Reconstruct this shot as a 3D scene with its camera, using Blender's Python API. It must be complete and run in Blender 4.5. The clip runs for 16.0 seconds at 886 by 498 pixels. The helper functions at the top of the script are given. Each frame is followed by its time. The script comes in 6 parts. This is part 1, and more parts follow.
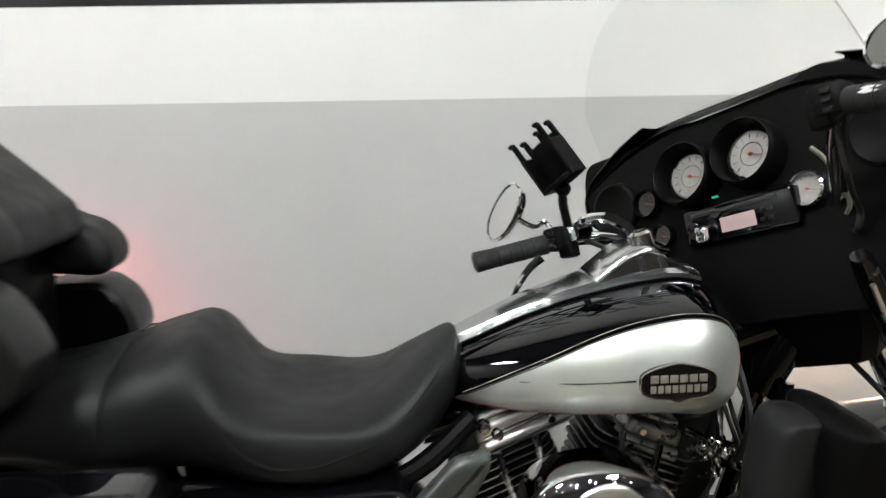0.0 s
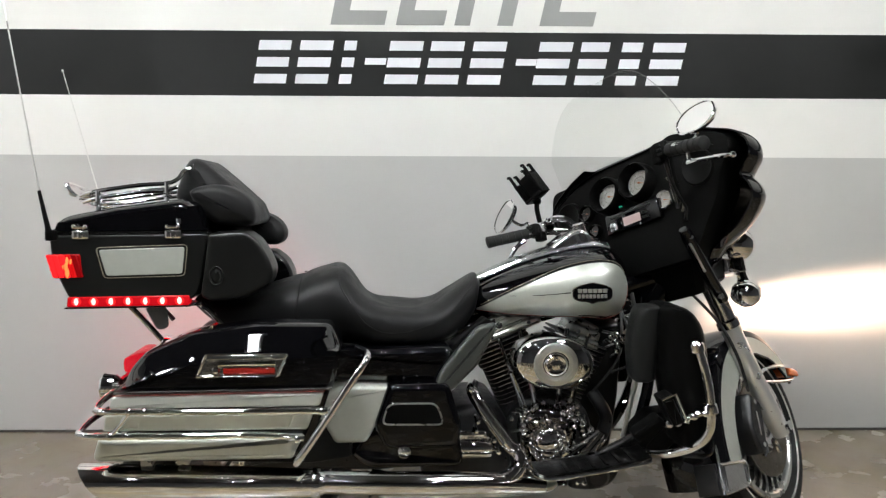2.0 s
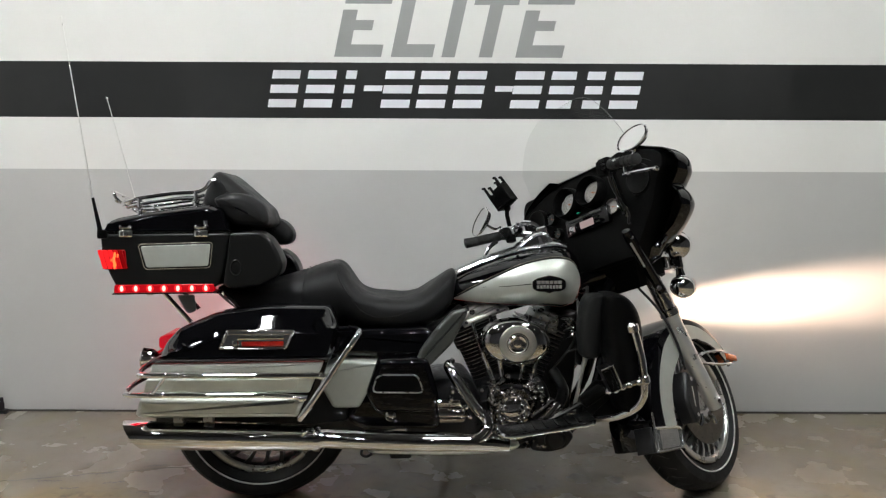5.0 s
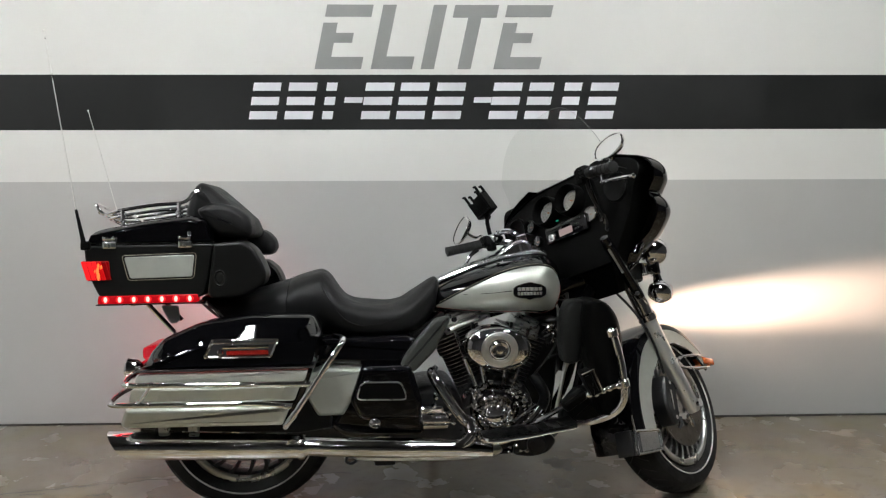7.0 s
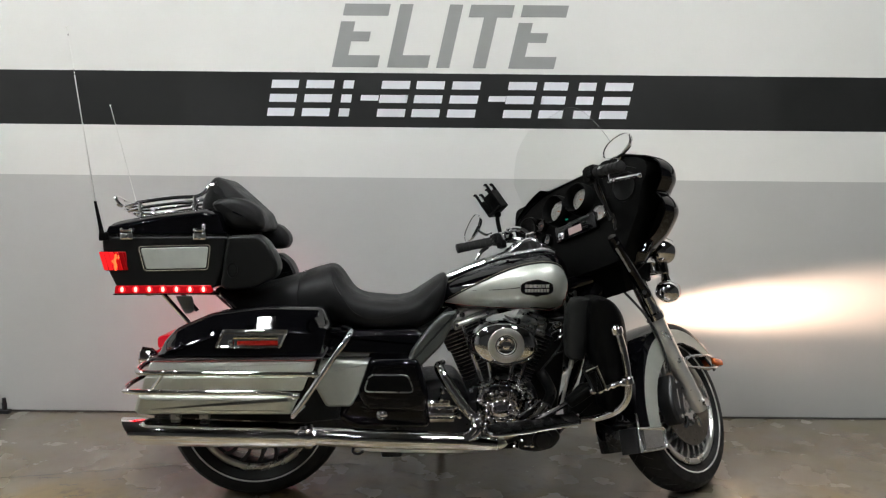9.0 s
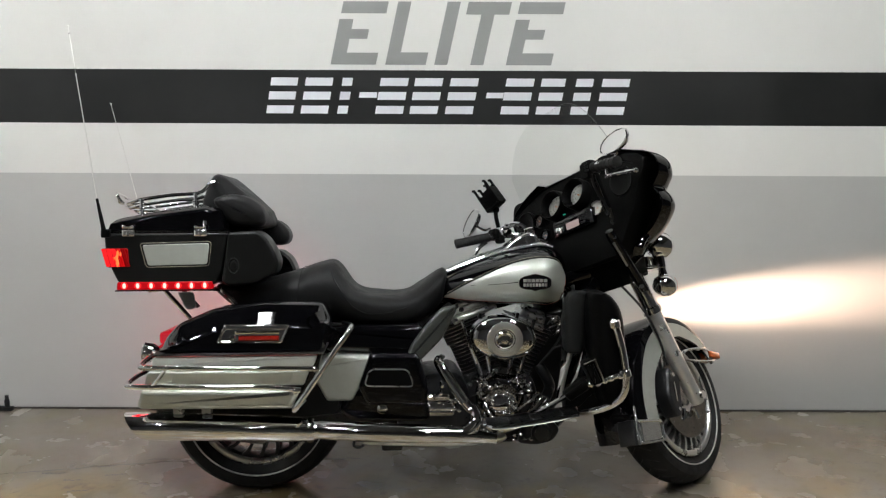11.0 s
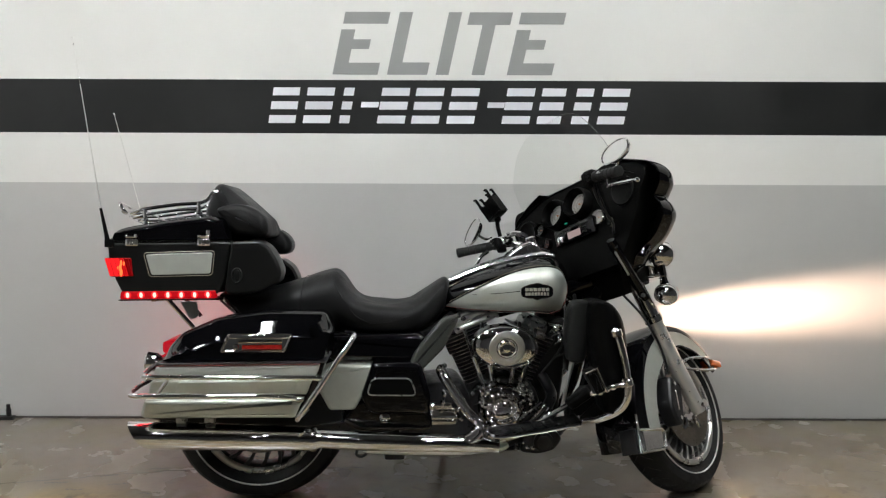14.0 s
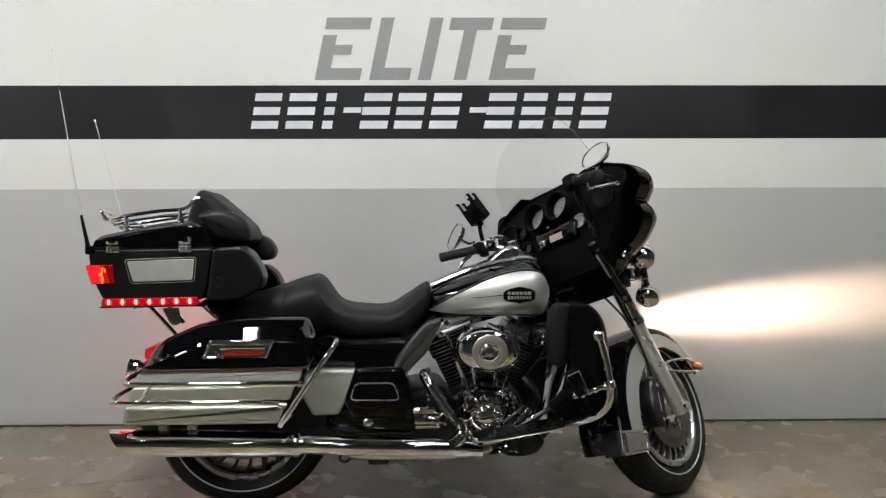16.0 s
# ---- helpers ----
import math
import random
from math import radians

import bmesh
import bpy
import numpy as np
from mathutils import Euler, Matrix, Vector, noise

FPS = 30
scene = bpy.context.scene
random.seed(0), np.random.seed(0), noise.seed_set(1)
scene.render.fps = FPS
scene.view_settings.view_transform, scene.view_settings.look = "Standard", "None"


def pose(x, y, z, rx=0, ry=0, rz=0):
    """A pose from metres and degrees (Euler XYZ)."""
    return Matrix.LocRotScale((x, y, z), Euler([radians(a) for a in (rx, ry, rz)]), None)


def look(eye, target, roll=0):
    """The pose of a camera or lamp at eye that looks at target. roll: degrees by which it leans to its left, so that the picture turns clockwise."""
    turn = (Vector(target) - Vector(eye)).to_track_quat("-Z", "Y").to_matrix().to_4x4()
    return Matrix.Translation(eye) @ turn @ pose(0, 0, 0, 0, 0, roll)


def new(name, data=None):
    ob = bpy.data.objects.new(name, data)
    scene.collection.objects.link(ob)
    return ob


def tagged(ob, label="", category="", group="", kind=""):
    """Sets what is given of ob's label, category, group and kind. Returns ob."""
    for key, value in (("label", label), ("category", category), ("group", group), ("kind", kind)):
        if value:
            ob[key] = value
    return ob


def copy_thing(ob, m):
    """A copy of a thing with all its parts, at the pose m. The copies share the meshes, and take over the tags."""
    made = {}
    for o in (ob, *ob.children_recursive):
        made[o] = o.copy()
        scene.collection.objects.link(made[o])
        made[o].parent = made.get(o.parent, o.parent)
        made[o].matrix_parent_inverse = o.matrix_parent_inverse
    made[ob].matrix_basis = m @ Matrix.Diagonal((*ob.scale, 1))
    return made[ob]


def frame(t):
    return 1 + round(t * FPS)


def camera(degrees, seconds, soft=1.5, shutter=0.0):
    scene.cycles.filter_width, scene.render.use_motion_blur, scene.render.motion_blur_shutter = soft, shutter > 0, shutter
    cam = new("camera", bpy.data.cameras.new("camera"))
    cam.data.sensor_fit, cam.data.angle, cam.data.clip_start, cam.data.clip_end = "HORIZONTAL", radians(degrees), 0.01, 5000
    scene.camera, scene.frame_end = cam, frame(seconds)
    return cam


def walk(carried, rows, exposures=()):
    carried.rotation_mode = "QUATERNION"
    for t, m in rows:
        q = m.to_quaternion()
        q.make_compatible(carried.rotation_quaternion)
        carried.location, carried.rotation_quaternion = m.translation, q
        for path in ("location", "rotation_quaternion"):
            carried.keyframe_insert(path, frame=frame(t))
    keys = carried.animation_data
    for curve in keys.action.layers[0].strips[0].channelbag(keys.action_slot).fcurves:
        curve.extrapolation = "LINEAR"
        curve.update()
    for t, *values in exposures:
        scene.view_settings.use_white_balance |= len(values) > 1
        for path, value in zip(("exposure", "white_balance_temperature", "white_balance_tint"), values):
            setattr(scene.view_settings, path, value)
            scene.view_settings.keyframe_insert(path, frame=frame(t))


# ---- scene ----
cam = camera(57.32, 16.0, soft=1.25, shutter=0.5)
PATH = [
    (0, (-0.014, -0.038, 1.281), (0.028, 1.890, 0.751), -0.82),
    (0.5, (-0.125, -0.395, 1.311), (-0.069, 1.554, 0.866), 0.02),
    (1, (-0.066, -0.690, 1.268), (-0.061, 1.279, 0.915), -0.43),
    (1.5, (-0.067, -0.942, 1.286), (-0.051, 1.030, 0.953), 0.46),
    (2, (-0.119, -1.183, 1.283), (-0.079, 0.788, 0.947), 0.30),
    (2.5, (-0.111, -1.281, 1.294), (-0.068, 0.691, 0.959), 0.40),
    (3, (-0.049, -1.396, 1.295), (-0.038, 0.578, 0.976), 0.58),
    (3.5, (-0.058, -1.487, 1.299), (-0.029, 0.491, 1.002), 0.49),
    (4, (-0.034, -1.553, 1.310), (-0.027, 0.424, 1.010), 0.25),
    (6.5, (-0.017, -1.677, 1.288), (-0.000, 0.303, 1.008), 0.37),
    (7, (-0.033, -1.678, 1.295), (0.028, 0.302, 1.026), -0.12),
    (7.5, (-0.005, -1.699, 1.290), (-0.015, 0.282, 1.015), 0.35),
    (8, (0.015, -1.719, 1.286), (-0.001, 0.260, 0.998), 0.38),
    (8.5, (0.021, -1.718, 1.286), (0.010, 0.262, 1.004), 0.31),
    (9, (0.022, -1.722, 1.290), (0.021, 0.260, 1.019), 0.55),
    (11.5, (0.022, -1.756, 1.286), (0.024, 0.224, 1.008), 0.23),
    (12, (0.021, -1.762, 1.288), (0.025, 0.219, 1.011), 0.35),
    (12.5, (0.016, -1.763, 1.289), (0.031, 0.219, 1.020), 0.38),
    (13, (0.014, -1.760, 1.289), (0.025, 0.222, 1.024), -0.00),
    (13.5, (0.009, -1.758, 1.291), (0.015, 0.224, 1.030), -0.07),
    (14, (0.011, -1.759, 1.291), (0.015, 0.224, 1.034), 0.23),
    (14.5, (0.018, -1.759, 1.287), (0.021, 0.225, 1.029), 0.05),
    (15, (0.028, -1.764, 1.290), (0.032, 0.218, 1.021), -0.19),
    (15.5, (0.029, -1.772, 1.280), (0.034, 0.213, 1.040), -0.13),
    (16, (0.029, -1.767, 1.292), (0.064, 0.217, 1.046), -0.10),
]
EXPOSURES = [(0.0, 0.62), (1.5, 0.49), (3.0, 0.52), (3.5, 0.46), (4.2, 0.31), (6.4, 0.09), (16.0, 0.10)]
walk(cam, [(t, look(eye, target, roll)) for t, eye, target, roll in PATH], EXPOSURES)

# ---- light ----
world = bpy.data.worlds.new("room_dark")
scene.world = world
world.use_nodes = True
world.node_tree.nodes["Background"].inputs[0].default_value = (0.6, 0.65, 0.7, 1)
world.node_tree.nodes["Background"].inputs[1].default_value = 0.02

WALL_Y = 1.945
TUBE_POWER = 95.0

# ---- materials ----


def mat(name, col, rough=0.5, metal=0.0, var=0.0, scale=8.0, rvar=0.0, bump=0.0, bscale=300.0, coat=0.0, spec=0.5, col2=None, fine=None):
    m = bpy.data.materials.new(name)
    m.use_nodes = True
    nt = m.node_tree
    b = nt.nodes["Principled BSDF"]
    b.inputs["Base Color"].default_value = (*col, 1)
    b.inputs["Roughness"].default_value = rough
    b.inputs["Metallic"].default_value = metal
    b.inputs["Coat Weight"].default_value = coat
    b.inputs["Coat Roughness"].default_value = 0.03
    b.inputs["Specular IOR Level"].default_value = spec
    tc = nt.nodes.new("ShaderNodeTexCoord")
    if var or col2:
        n = nt.nodes.new("ShaderNodeTexNoise")
        n.inputs["Scale"].default_value = scale
        n.inputs["Detail"].default_value = 8
        n.inputs["Roughness"].default_value = 0.65
        nt.links.new(tc.outputs["Object"], n.inputs["Vector"])
        r = nt.nodes.new("ShaderNodeValToRGB")
        r.color_ramp.elements[0].position, r.color_ramp.elements[1].position = 0.3, 0.72
        lo = col2 or tuple(c * (1 - var) for c in col)
        hi = col if col2 else tuple(min(1, c * (1 + var)) for c in col)
        r.color_ramp.elements[0].color, r.color_ramp.elements[1].color = (*lo, 1), (*hi, 1)
        nt.links.new(n.outputs["Fac"], r.inputs["Fac"])
        nt.links.new(r.outputs["Color"], b.inputs["Base Color"])
    if rvar:
        n2 = nt.nodes.new("ShaderNodeTexNoise")
        n2.inputs["Scale"].default_value = scale * 2.3
        n2.inputs["Detail"].default_value = 6
        nt.links.new(tc.outputs["Object"], n2.inputs["Vector"])
        mr = nt.nodes.new("ShaderNodeMapRange")
        mr.inputs["From Min"].default_value, mr.inputs["From Max"].default_value = 0.3, 0.7
        mr.inputs["To Min"].default_value, mr.inputs["To Max"].default_value = max(0, rough - rvar), min(1, rough + rvar)
        nt.links.new(n2.outputs["Fac"], mr.inputs["Value"])
        nt.links.new(mr.outputs["Result"], b.inputs["Roughness"])
    if bump:
        n3 = nt.nodes.new("ShaderNodeTexNoise")
        n3.inputs["Scale"].default_value = bscale
        n3.inputs["Detail"].default_value = 4
        nt.links.new(tc.outputs["Object"], n3.inputs["Vector"])
        bp = nt.nodes.new("ShaderNodeBump")
        bp.inputs["Strength"].default_value = bump
        bp.inputs["Distance"].default_value = 0.002
        nt.links.new(n3.outputs["Fac"], bp.inputs["Height"])
        nt.links.new(bp.outputs["Normal"], b.inputs["Normal"])
    return m


def glow(name, col, strength, base=(0.3, 0.01, 0.01)):
    m = mat(name, base, 0.25, spec=0.25)
    b = m.node_tree.nodes["Principled BSDF"]
    b.inputs["Emission Color"].default_value = (*col, 1)
    b.inputs["Emission Strength"].default_value = strength
    return m


def clear(name, tint, gloss=0.035, gloss_rough=0.02):
    """Thin clear sheet: seen through, with a faint gloss."""
    m = bpy.data.materials.new(name)
    m.use_nodes = True
    nt = m.node_tree
    nt.nodes.remove(nt.nodes["Principled BSDF"])
    out = nt.nodes["Material Output"]
    tr = nt.nodes.new("ShaderNodeBsdfTransparent")
    tr.inputs["Color"].default_value = (*tint, 1)
    gl = nt.nodes.new("ShaderNodeBsdfGlossy")
    gl.inputs["Roughness"].default_value = gloss_rough
    mx = nt.nodes.new("ShaderNodeMixShader")
    mx.inputs[0].default_value = gloss
    nt.links.new(tr.outputs[0], mx.inputs[1])
    nt.links.new(gl.outputs[0], mx.inputs[2])
    nt.links.new(mx.outputs[0], out.inputs["Surface"])
    return m


M_WHITE = mat("white_wall_paint", (0.715, 0.71, 0.685), 0.55, var=0.03, scale=1.7, rvar=0.1, bump=0.12, bscale=90)
M_GREY = mat("grey_wall_paint", (0.475, 0.475, 0.465), 0.42, var=0.04, scale=1.7, rvar=0.12, bump=0.12, bscale=90)
M_BAND = mat("black_wall_paint", (0.011, 0.0115, 0.0115), 0.45, var=0.15, scale=3, rvar=0.1, bump=0.1, bscale=90)
M_VINYL_W = mat("white_vinyl", (0.76, 0.76, 0.80), 0.4, var=0.02, scale=5)
M_VINYL_G = mat("grey_vinyl", (0.29, 0.295, 0.29), 0.45, var=0.04, scale=5)
M_SHOP = mat("dark_shop_wall", (0.07, 0.07, 0.073), 0.7, var=0.2, scale=1.0)
M_CEIL = mat("dark_shop_ceiling", (0.04, 0.04, 0.04), 0.8, var=0.2, scale=1.5)

M_BLACK = mat("black_gloss_paint", (0.0016, 0.0016, 0.0021), 0.022, var=0.2, scale=6, rvar=0.008)
M_SILVER = mat("silver_pearl_paint", (0.50, 0.52, 0.475), 0.38, 0.5, var=0.05, scale=30, coat=0.22, bump=0.03, bscale=1500)
M_GOLD = mat("pale_pinstripe", (0.30, 0.27, 0.20), 0.4, var=0.1)
M_RED = mat("red_pinstripe", (0.36, 0.04, 0.025), 0.3, var=0.1)
M_CHROME = mat("chrome", (0.84, 0.84, 0.85), 0.028, 1.0, var=0.03, scale=12, rvar=0.015)
M_BRIGHT = mat("bright_chrome_tube", (0.86, 0.86, 0.87), 0.11, 1.0, var=0.03, scale=12, rvar=0.03)
M_ALU = mat("brushed_aluminium", (0.50, 0.50, 0.49), 0.32, 1.0, var=0.12, scale=25, rvar=0.1, bump=0.05, bscale=400)
M_POLISH = mat("polished_alloy", (0.78, 0.78, 0.77), 0.17, 1.0, var=0.06, scale=25, rvar=0.05)
M_DEFLECTOR = mat("satin_grey_deflector", (0.045, 0.049, 0.045), 0.32, 0.2, var=0.12, scale=14, rvar=0.06, coat=0.3)
M_OLIVE = mat("olive_grey_plastic", (0.085, 0.08, 0.06), 0.4, var=0.12, scale=14)
M_WHEEL = mat("silver_cast_wheel", (0.56, 0.56, 0.54), 0.28, 0.85, var=0.03, scale=6, rvar=0.02)
M_SATINBLACK = mat("satin_black_shell", (0.0055, 0.0056, 0.0053), 0.36, var=0.15, scale=12, rvar=0.05, spec=0.3)
M_DARKCHROME = mat("dark_chrome", (0.20, 0.20, 0.21), 0.06, 1.0, var=0.1, scale=20, rvar=0.03)
M_CONSOLE = mat("polished_console", (0.58, 0.58, 0.58), 0.19, 1.0, var=0.03, scale=20, rvar=0.03)
M_SATIN = mat("satin_alloy", (0.80, 0.79, 0.75), 0.36, 1.0, var=0.05, scale=30, rvar=0.05)
M_SIDEWALL = mat("grey_side_wall", (0.30, 0.30, 0.30), 0.7, var=0.1, scale=1.5)
M_GREYMET = mat("grey_fork_metal", (0.70, 0.695, 0.67), 0.28, 0.75, var=0.02, scale=9, rvar=0.01)
M_DARKMET = mat("dark_engine_metal", (0.018, 0.018, 0.019), 0.38, 0.3, var=0.3, scale=25, rvar=0.12, bump=0.1, bscale=500)
M_LEATHER = mat("black_seat_leather", (0.0076, 0.0076, 0.0078), 0.45, var=0.25, scale=9, rvar=0.08, bump=0.35, bscale=420, spec=0.2)
M_PLASTIC = mat("black_textured_plastic", (0.0030, 0.0030, 0.0029), 0.42, var=0.2, scale=14, rvar=0.08, bump=0.2, bscale=900, spec=0.06)
M_GREYPLASTIC = mat("dark_grey_plastic", (0.0105, 0.0108, 0.0105), 0.5, var=0.15, scale=14, rvar=0.08, bump=0.2, bscale=900, spec=0.12)
M_RUBBER = mat("tyre_rubber", (0.010, 0.010, 0.010), 0.6, var=0.3, scale=18, rvar=0.1, bump=0.25, bscale=250, spec=0.25)
M_WHITELINE = mat("white_sidewall_line", (0.62, 0.61, 0.58), 0.55, var=0.1, scale=30)
M_DIAL = mat("pale_gauge_face", (0.31, 0.295, 0.28), 0.35, 0.0, var=0.25, scale=25, rvar=0.1)
M_DARKDIAL = mat("dark_gauge_face", (0.02, 0.02, 0.019), 0.35, var=0.3, scale=90)
M_NEEDLE = mat("orange_needle", (0.35, 0.10, 0.03), 0.4)
M_INK = mat("dark_ink", (0.02, 0.02, 0.02), 0.5)
M_REFL = mat("red_reflector", (0.30, 0.015, 0.01), 0.12, var=0.25, scale=120, coat=1.0)
M_AMBER = mat("amber_lens", (0.62, 0.13, 0.03), 0.15, var=0.2, scale=90, coat=1.0)
M_ROTOR = mat("brake_rotor_steel", (0.25, 0.225, 0.195), 0.36, 1.0, var=0.15, scale=40, rvar=0.1)
M_MIRROR = mat("mirror_glass", (0.9, 0.9, 0.9), 0.01, 1.0)
M_GLASS = clear("windshield_acrylic", (0.93, 0.94, 0.93))
M_LENS = clear("gauge_glass", (0.98, 0.98, 0.98))
M_CABLE = mat("cable_sheath", (0.012, 0.012, 0.012), 0.4, var=0.1)
M_CRACK = mat("dark_crack", (0.05, 0.045, 0.04), 0.9, var=0.3, scale=20)

M_REDGLOW = glow("lit_red_lens", (1.0, 0.016, 0.020), 0.95, (0.12, 0.003, 0.003))
M_REDBACK = glow("lit_red_back_lens", (1.0, 0.001, 0.008), 4.0, (0.12, 0.003, 0.003))
M_DARKRED = glow("dark_red_lens", (1.0, 0.004, 0.012), 0.12, (0.10, 0.002, 0.002))
M_LEDGLOW = glow("lit_led_core", (1.0, 0.34, 0.30), 2.4)
M_TAILCORE = glow("lit_lamp_core", (1.0, 0.13, 0.03), 2.0)
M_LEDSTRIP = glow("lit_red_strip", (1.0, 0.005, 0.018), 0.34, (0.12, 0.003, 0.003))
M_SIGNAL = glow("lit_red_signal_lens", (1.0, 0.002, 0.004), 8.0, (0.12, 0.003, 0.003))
# same strip, emission raised far above the near side's to tint the wall red
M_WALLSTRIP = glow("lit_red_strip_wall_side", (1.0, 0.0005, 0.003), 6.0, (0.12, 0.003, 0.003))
M_DIMRED = glow("dim_red_lens", (1.0, 0.006, 0.008), 0.45, (0.1, 0.003, 0.003))
M_FENDERLAMP = glow("lit_red_fender_lamp", (1.0, 0.015, 0.04), 0.34, (0.2, 0.004, 0.004))
M_HEAD = glow("lit_headlamp_lens", (1.0, 0.9, 0.75), 25.0, (0.8, 0.8, 0.8))
M_LCD = glow("lit_radio_display", (1.0, 0.72, 0.70), 0.28, (0.05, 0.05, 0.05))
M_GREENLED = glow("lit_green_lamp", (0.05, 1.0, 0.6), 0.25, (0.01, 0.05, 0.03))
M_SPOT = glow("lit_spot_face", (0.93, 0.96, 1.0), 260.0, (0.8, 0.8, 0.8))
M_DIFFUSER = glow("lit_ceiling_diffuser", (0.955, 0.985, 0.975), TUBE_POWER, (0.8, 0.8, 0.8))

# concrete: warm grey, yellowish and brown stains, worn gloss
M_FLOOR = mat("stained_concrete", (0.200, 0.175, 0.145), 0.24, var=0.16, scale=2.2, rvar=0.10, bump=0.12, bscale=60, spec=0.95)
_nt = M_FLOOR.node_tree
_b = _nt.nodes["Principled BSDF"]
_src = _b.inputs["Base Color"].links[0].from_socket
_tc = _nt.nodes.new("ShaderNodeTexCoord")
for _scale, _lo, _hi, _col, _amt in ((1.1, 0.40, 0.70, (0.235, 0.180, 0.102), 0.5), (2.6, 0.47, 0.76, (0.14, 0.105, 0.075), 0.42), (6.5, 0.50, 0.78, (0.10, 0.085, 0.055), 0.4), (3.6, 0.45, 0.72, (0.165, 0.150, 0.075), 0.42), (30.0, 0.58, 0.80, (0.06, 0.05, 0.045), 0.45)):
    _n = _nt.nodes.new("ShaderNodeTexNoise")
    _n.inputs["Scale"].default_value = _scale
    _n.inputs["Detail"].default_value = 9
    _n.inputs["Distortion"].default_value = 0.6
    _nt.links.new(_tc.outputs["Object"], _n.inputs["Vector"])
    _mr = _nt.nodes.new("ShaderNodeMapRange")
    _mr.inputs["From Min"].default_value, _mr.inputs["From Max"].default_value = _lo, _hi
    _mr.inputs["To Max"].default_value = _amt
    _nt.links.new(_n.outputs["Fac"], _mr.inputs["Value"])
    _mx = _nt.nodes.new("ShaderNodeMix")
    _mx.data_type = "RGBA"
    _nt.links.new(_mr.outputs["Result"], _mx.inputs[0])
    _nt.links.new(_src, _mx.inputs[6])
    _mx.inputs[7].default_value = (*_col, 1)
    _src = _mx.outputs[2]
# the slab before the long crack is an older pour, stained ochre and rust brown
_sep = _nt.nodes.new("ShaderNodeSeparateXYZ")
_nt.links.new(_tc.outputs["Object"], _sep.inputs[0])
_edge = _nt.nodes.new("ShaderNodeMapRange")
_edge.inputs["From Min"].default_value, _edge.inputs["From Max"].default_value = 1.30, 1.08
_nt.links.new(_sep.outputs["Y"], _edge.inputs["Value"])
for _scale, _lo, _hi, _col, _amt in ((3.2, 0.42, 0.62, (0.235, 0.165, 0.072), 0.75), (7.0, 0.50, 0.66, (0.105, 0.100, 0.062), 0.6), (16.0, 0.58, 0.70, (0.055, 0.046, 0.04), 0.6)):
    _n = _nt.nodes.new("ShaderNodeTexNoise")
    _n.inputs["Scale"].default_value, _n.inputs["Detail"].default_value, _n.inputs["Distortion"].default_value = _scale, 8, 0.4
    _nt.links.new(_tc.outputs["Object"], _n.inputs["Vector"])
    _mr = _nt.nodes.new("ShaderNodeMapRange")
    _mr.inputs["From Min"].default_value, _mr.inputs["From Max"].default_value, _mr.inputs["To Max"].default_value = _lo, _hi, _amt
    _nt.links.new(_n.outputs["Fac"], _mr.inputs["Value"])
    _mul = _nt.nodes.new("ShaderNodeMath")
    _mul.operation = "MULTIPLY"
    _nt.links.new(_mr.outputs["Result"], _mul.inputs[0])
    _nt.links.new(_edge.outputs["Result"], _mul.inputs[1])
    _mx = _nt.nodes.new("ShaderNodeMix")
    _mx.data_type = "RGBA"
    _nt.links.new(_mul.outputs[0], _mx.inputs[0])
    _nt.links.new(_src, _mx.inputs[6])
    _mx.inputs[7].default_value = (*_col, 1)
    _src = _mx.outputs[2]
_nt.links.new(_src, _b.inputs["Base Color"])

# ---- mesh tools ----


def mesh_ob(name, bm, material, parent=None, label="", sharp=32):
    bmesh.ops.recalc_face_normals(bm, faces=bm.faces[:])
    me = bpy.data.meshes.new(name)
    bm.to_mesh(me)
    bm.free()
    for p in me.polygons:
        p.use_smooth = True
    me.set_sharp_from_angle(angle=radians(sharp))
    for mm in material if isinstance(material, (list, tuple)) else (material,):
        me.materials.append(mm)
    ob = new(name, me)
    if parent:
        ob.parent = parent
    if label:
        tagged(ob, label)
    return ob


# steering axis of the front end, and the turn of the bars to the left
STEER_AT, RAKE = Vector((1.70, 0, 0)), radians(27)


def steered(deg, shift):
    """Turn about the steering axis by deg, then a shift."""
    turn = Matrix.Rotation(radians(deg), 4, Vector((-math.sin(RAKE), 0, math.cos(RAKE))))
    return Matrix.Translation(shift) @ Matrix.Translation(STEER_AT) @ turn @ Matrix.Translation(-STEER_AT)


FAIR_AT = Matrix.Translation((1.24, 0, 0))
STEER_M = steered(46.5, (-0.053, -0.030, -0.013))
LAMP_M = steered(46.5, (-0.046, 0.0, -0.006))
BAR_M = steered(42, (-0.018, 0.010, 0.006))
# the fairing sits a little less turned than the fork
FAIR_M = steered(42, (-0.020, 0.0, 0.006)) @ FAIR_AT @ Matrix.Rotation(radians(-6), 4, "Z") @ FAIR_AT.inverted()
TURNS = {True: STEER_M, "lamps": LAMP_M, "bars": BAR_M, "fairing": FAIR_M}


def part(name, bm, material, parent, label="", steer=False, sharp=32):
    if steer:
        bm.transform(TURNS[steer])
    return mesh_ob(name, bm, material, parent, label, sharp)


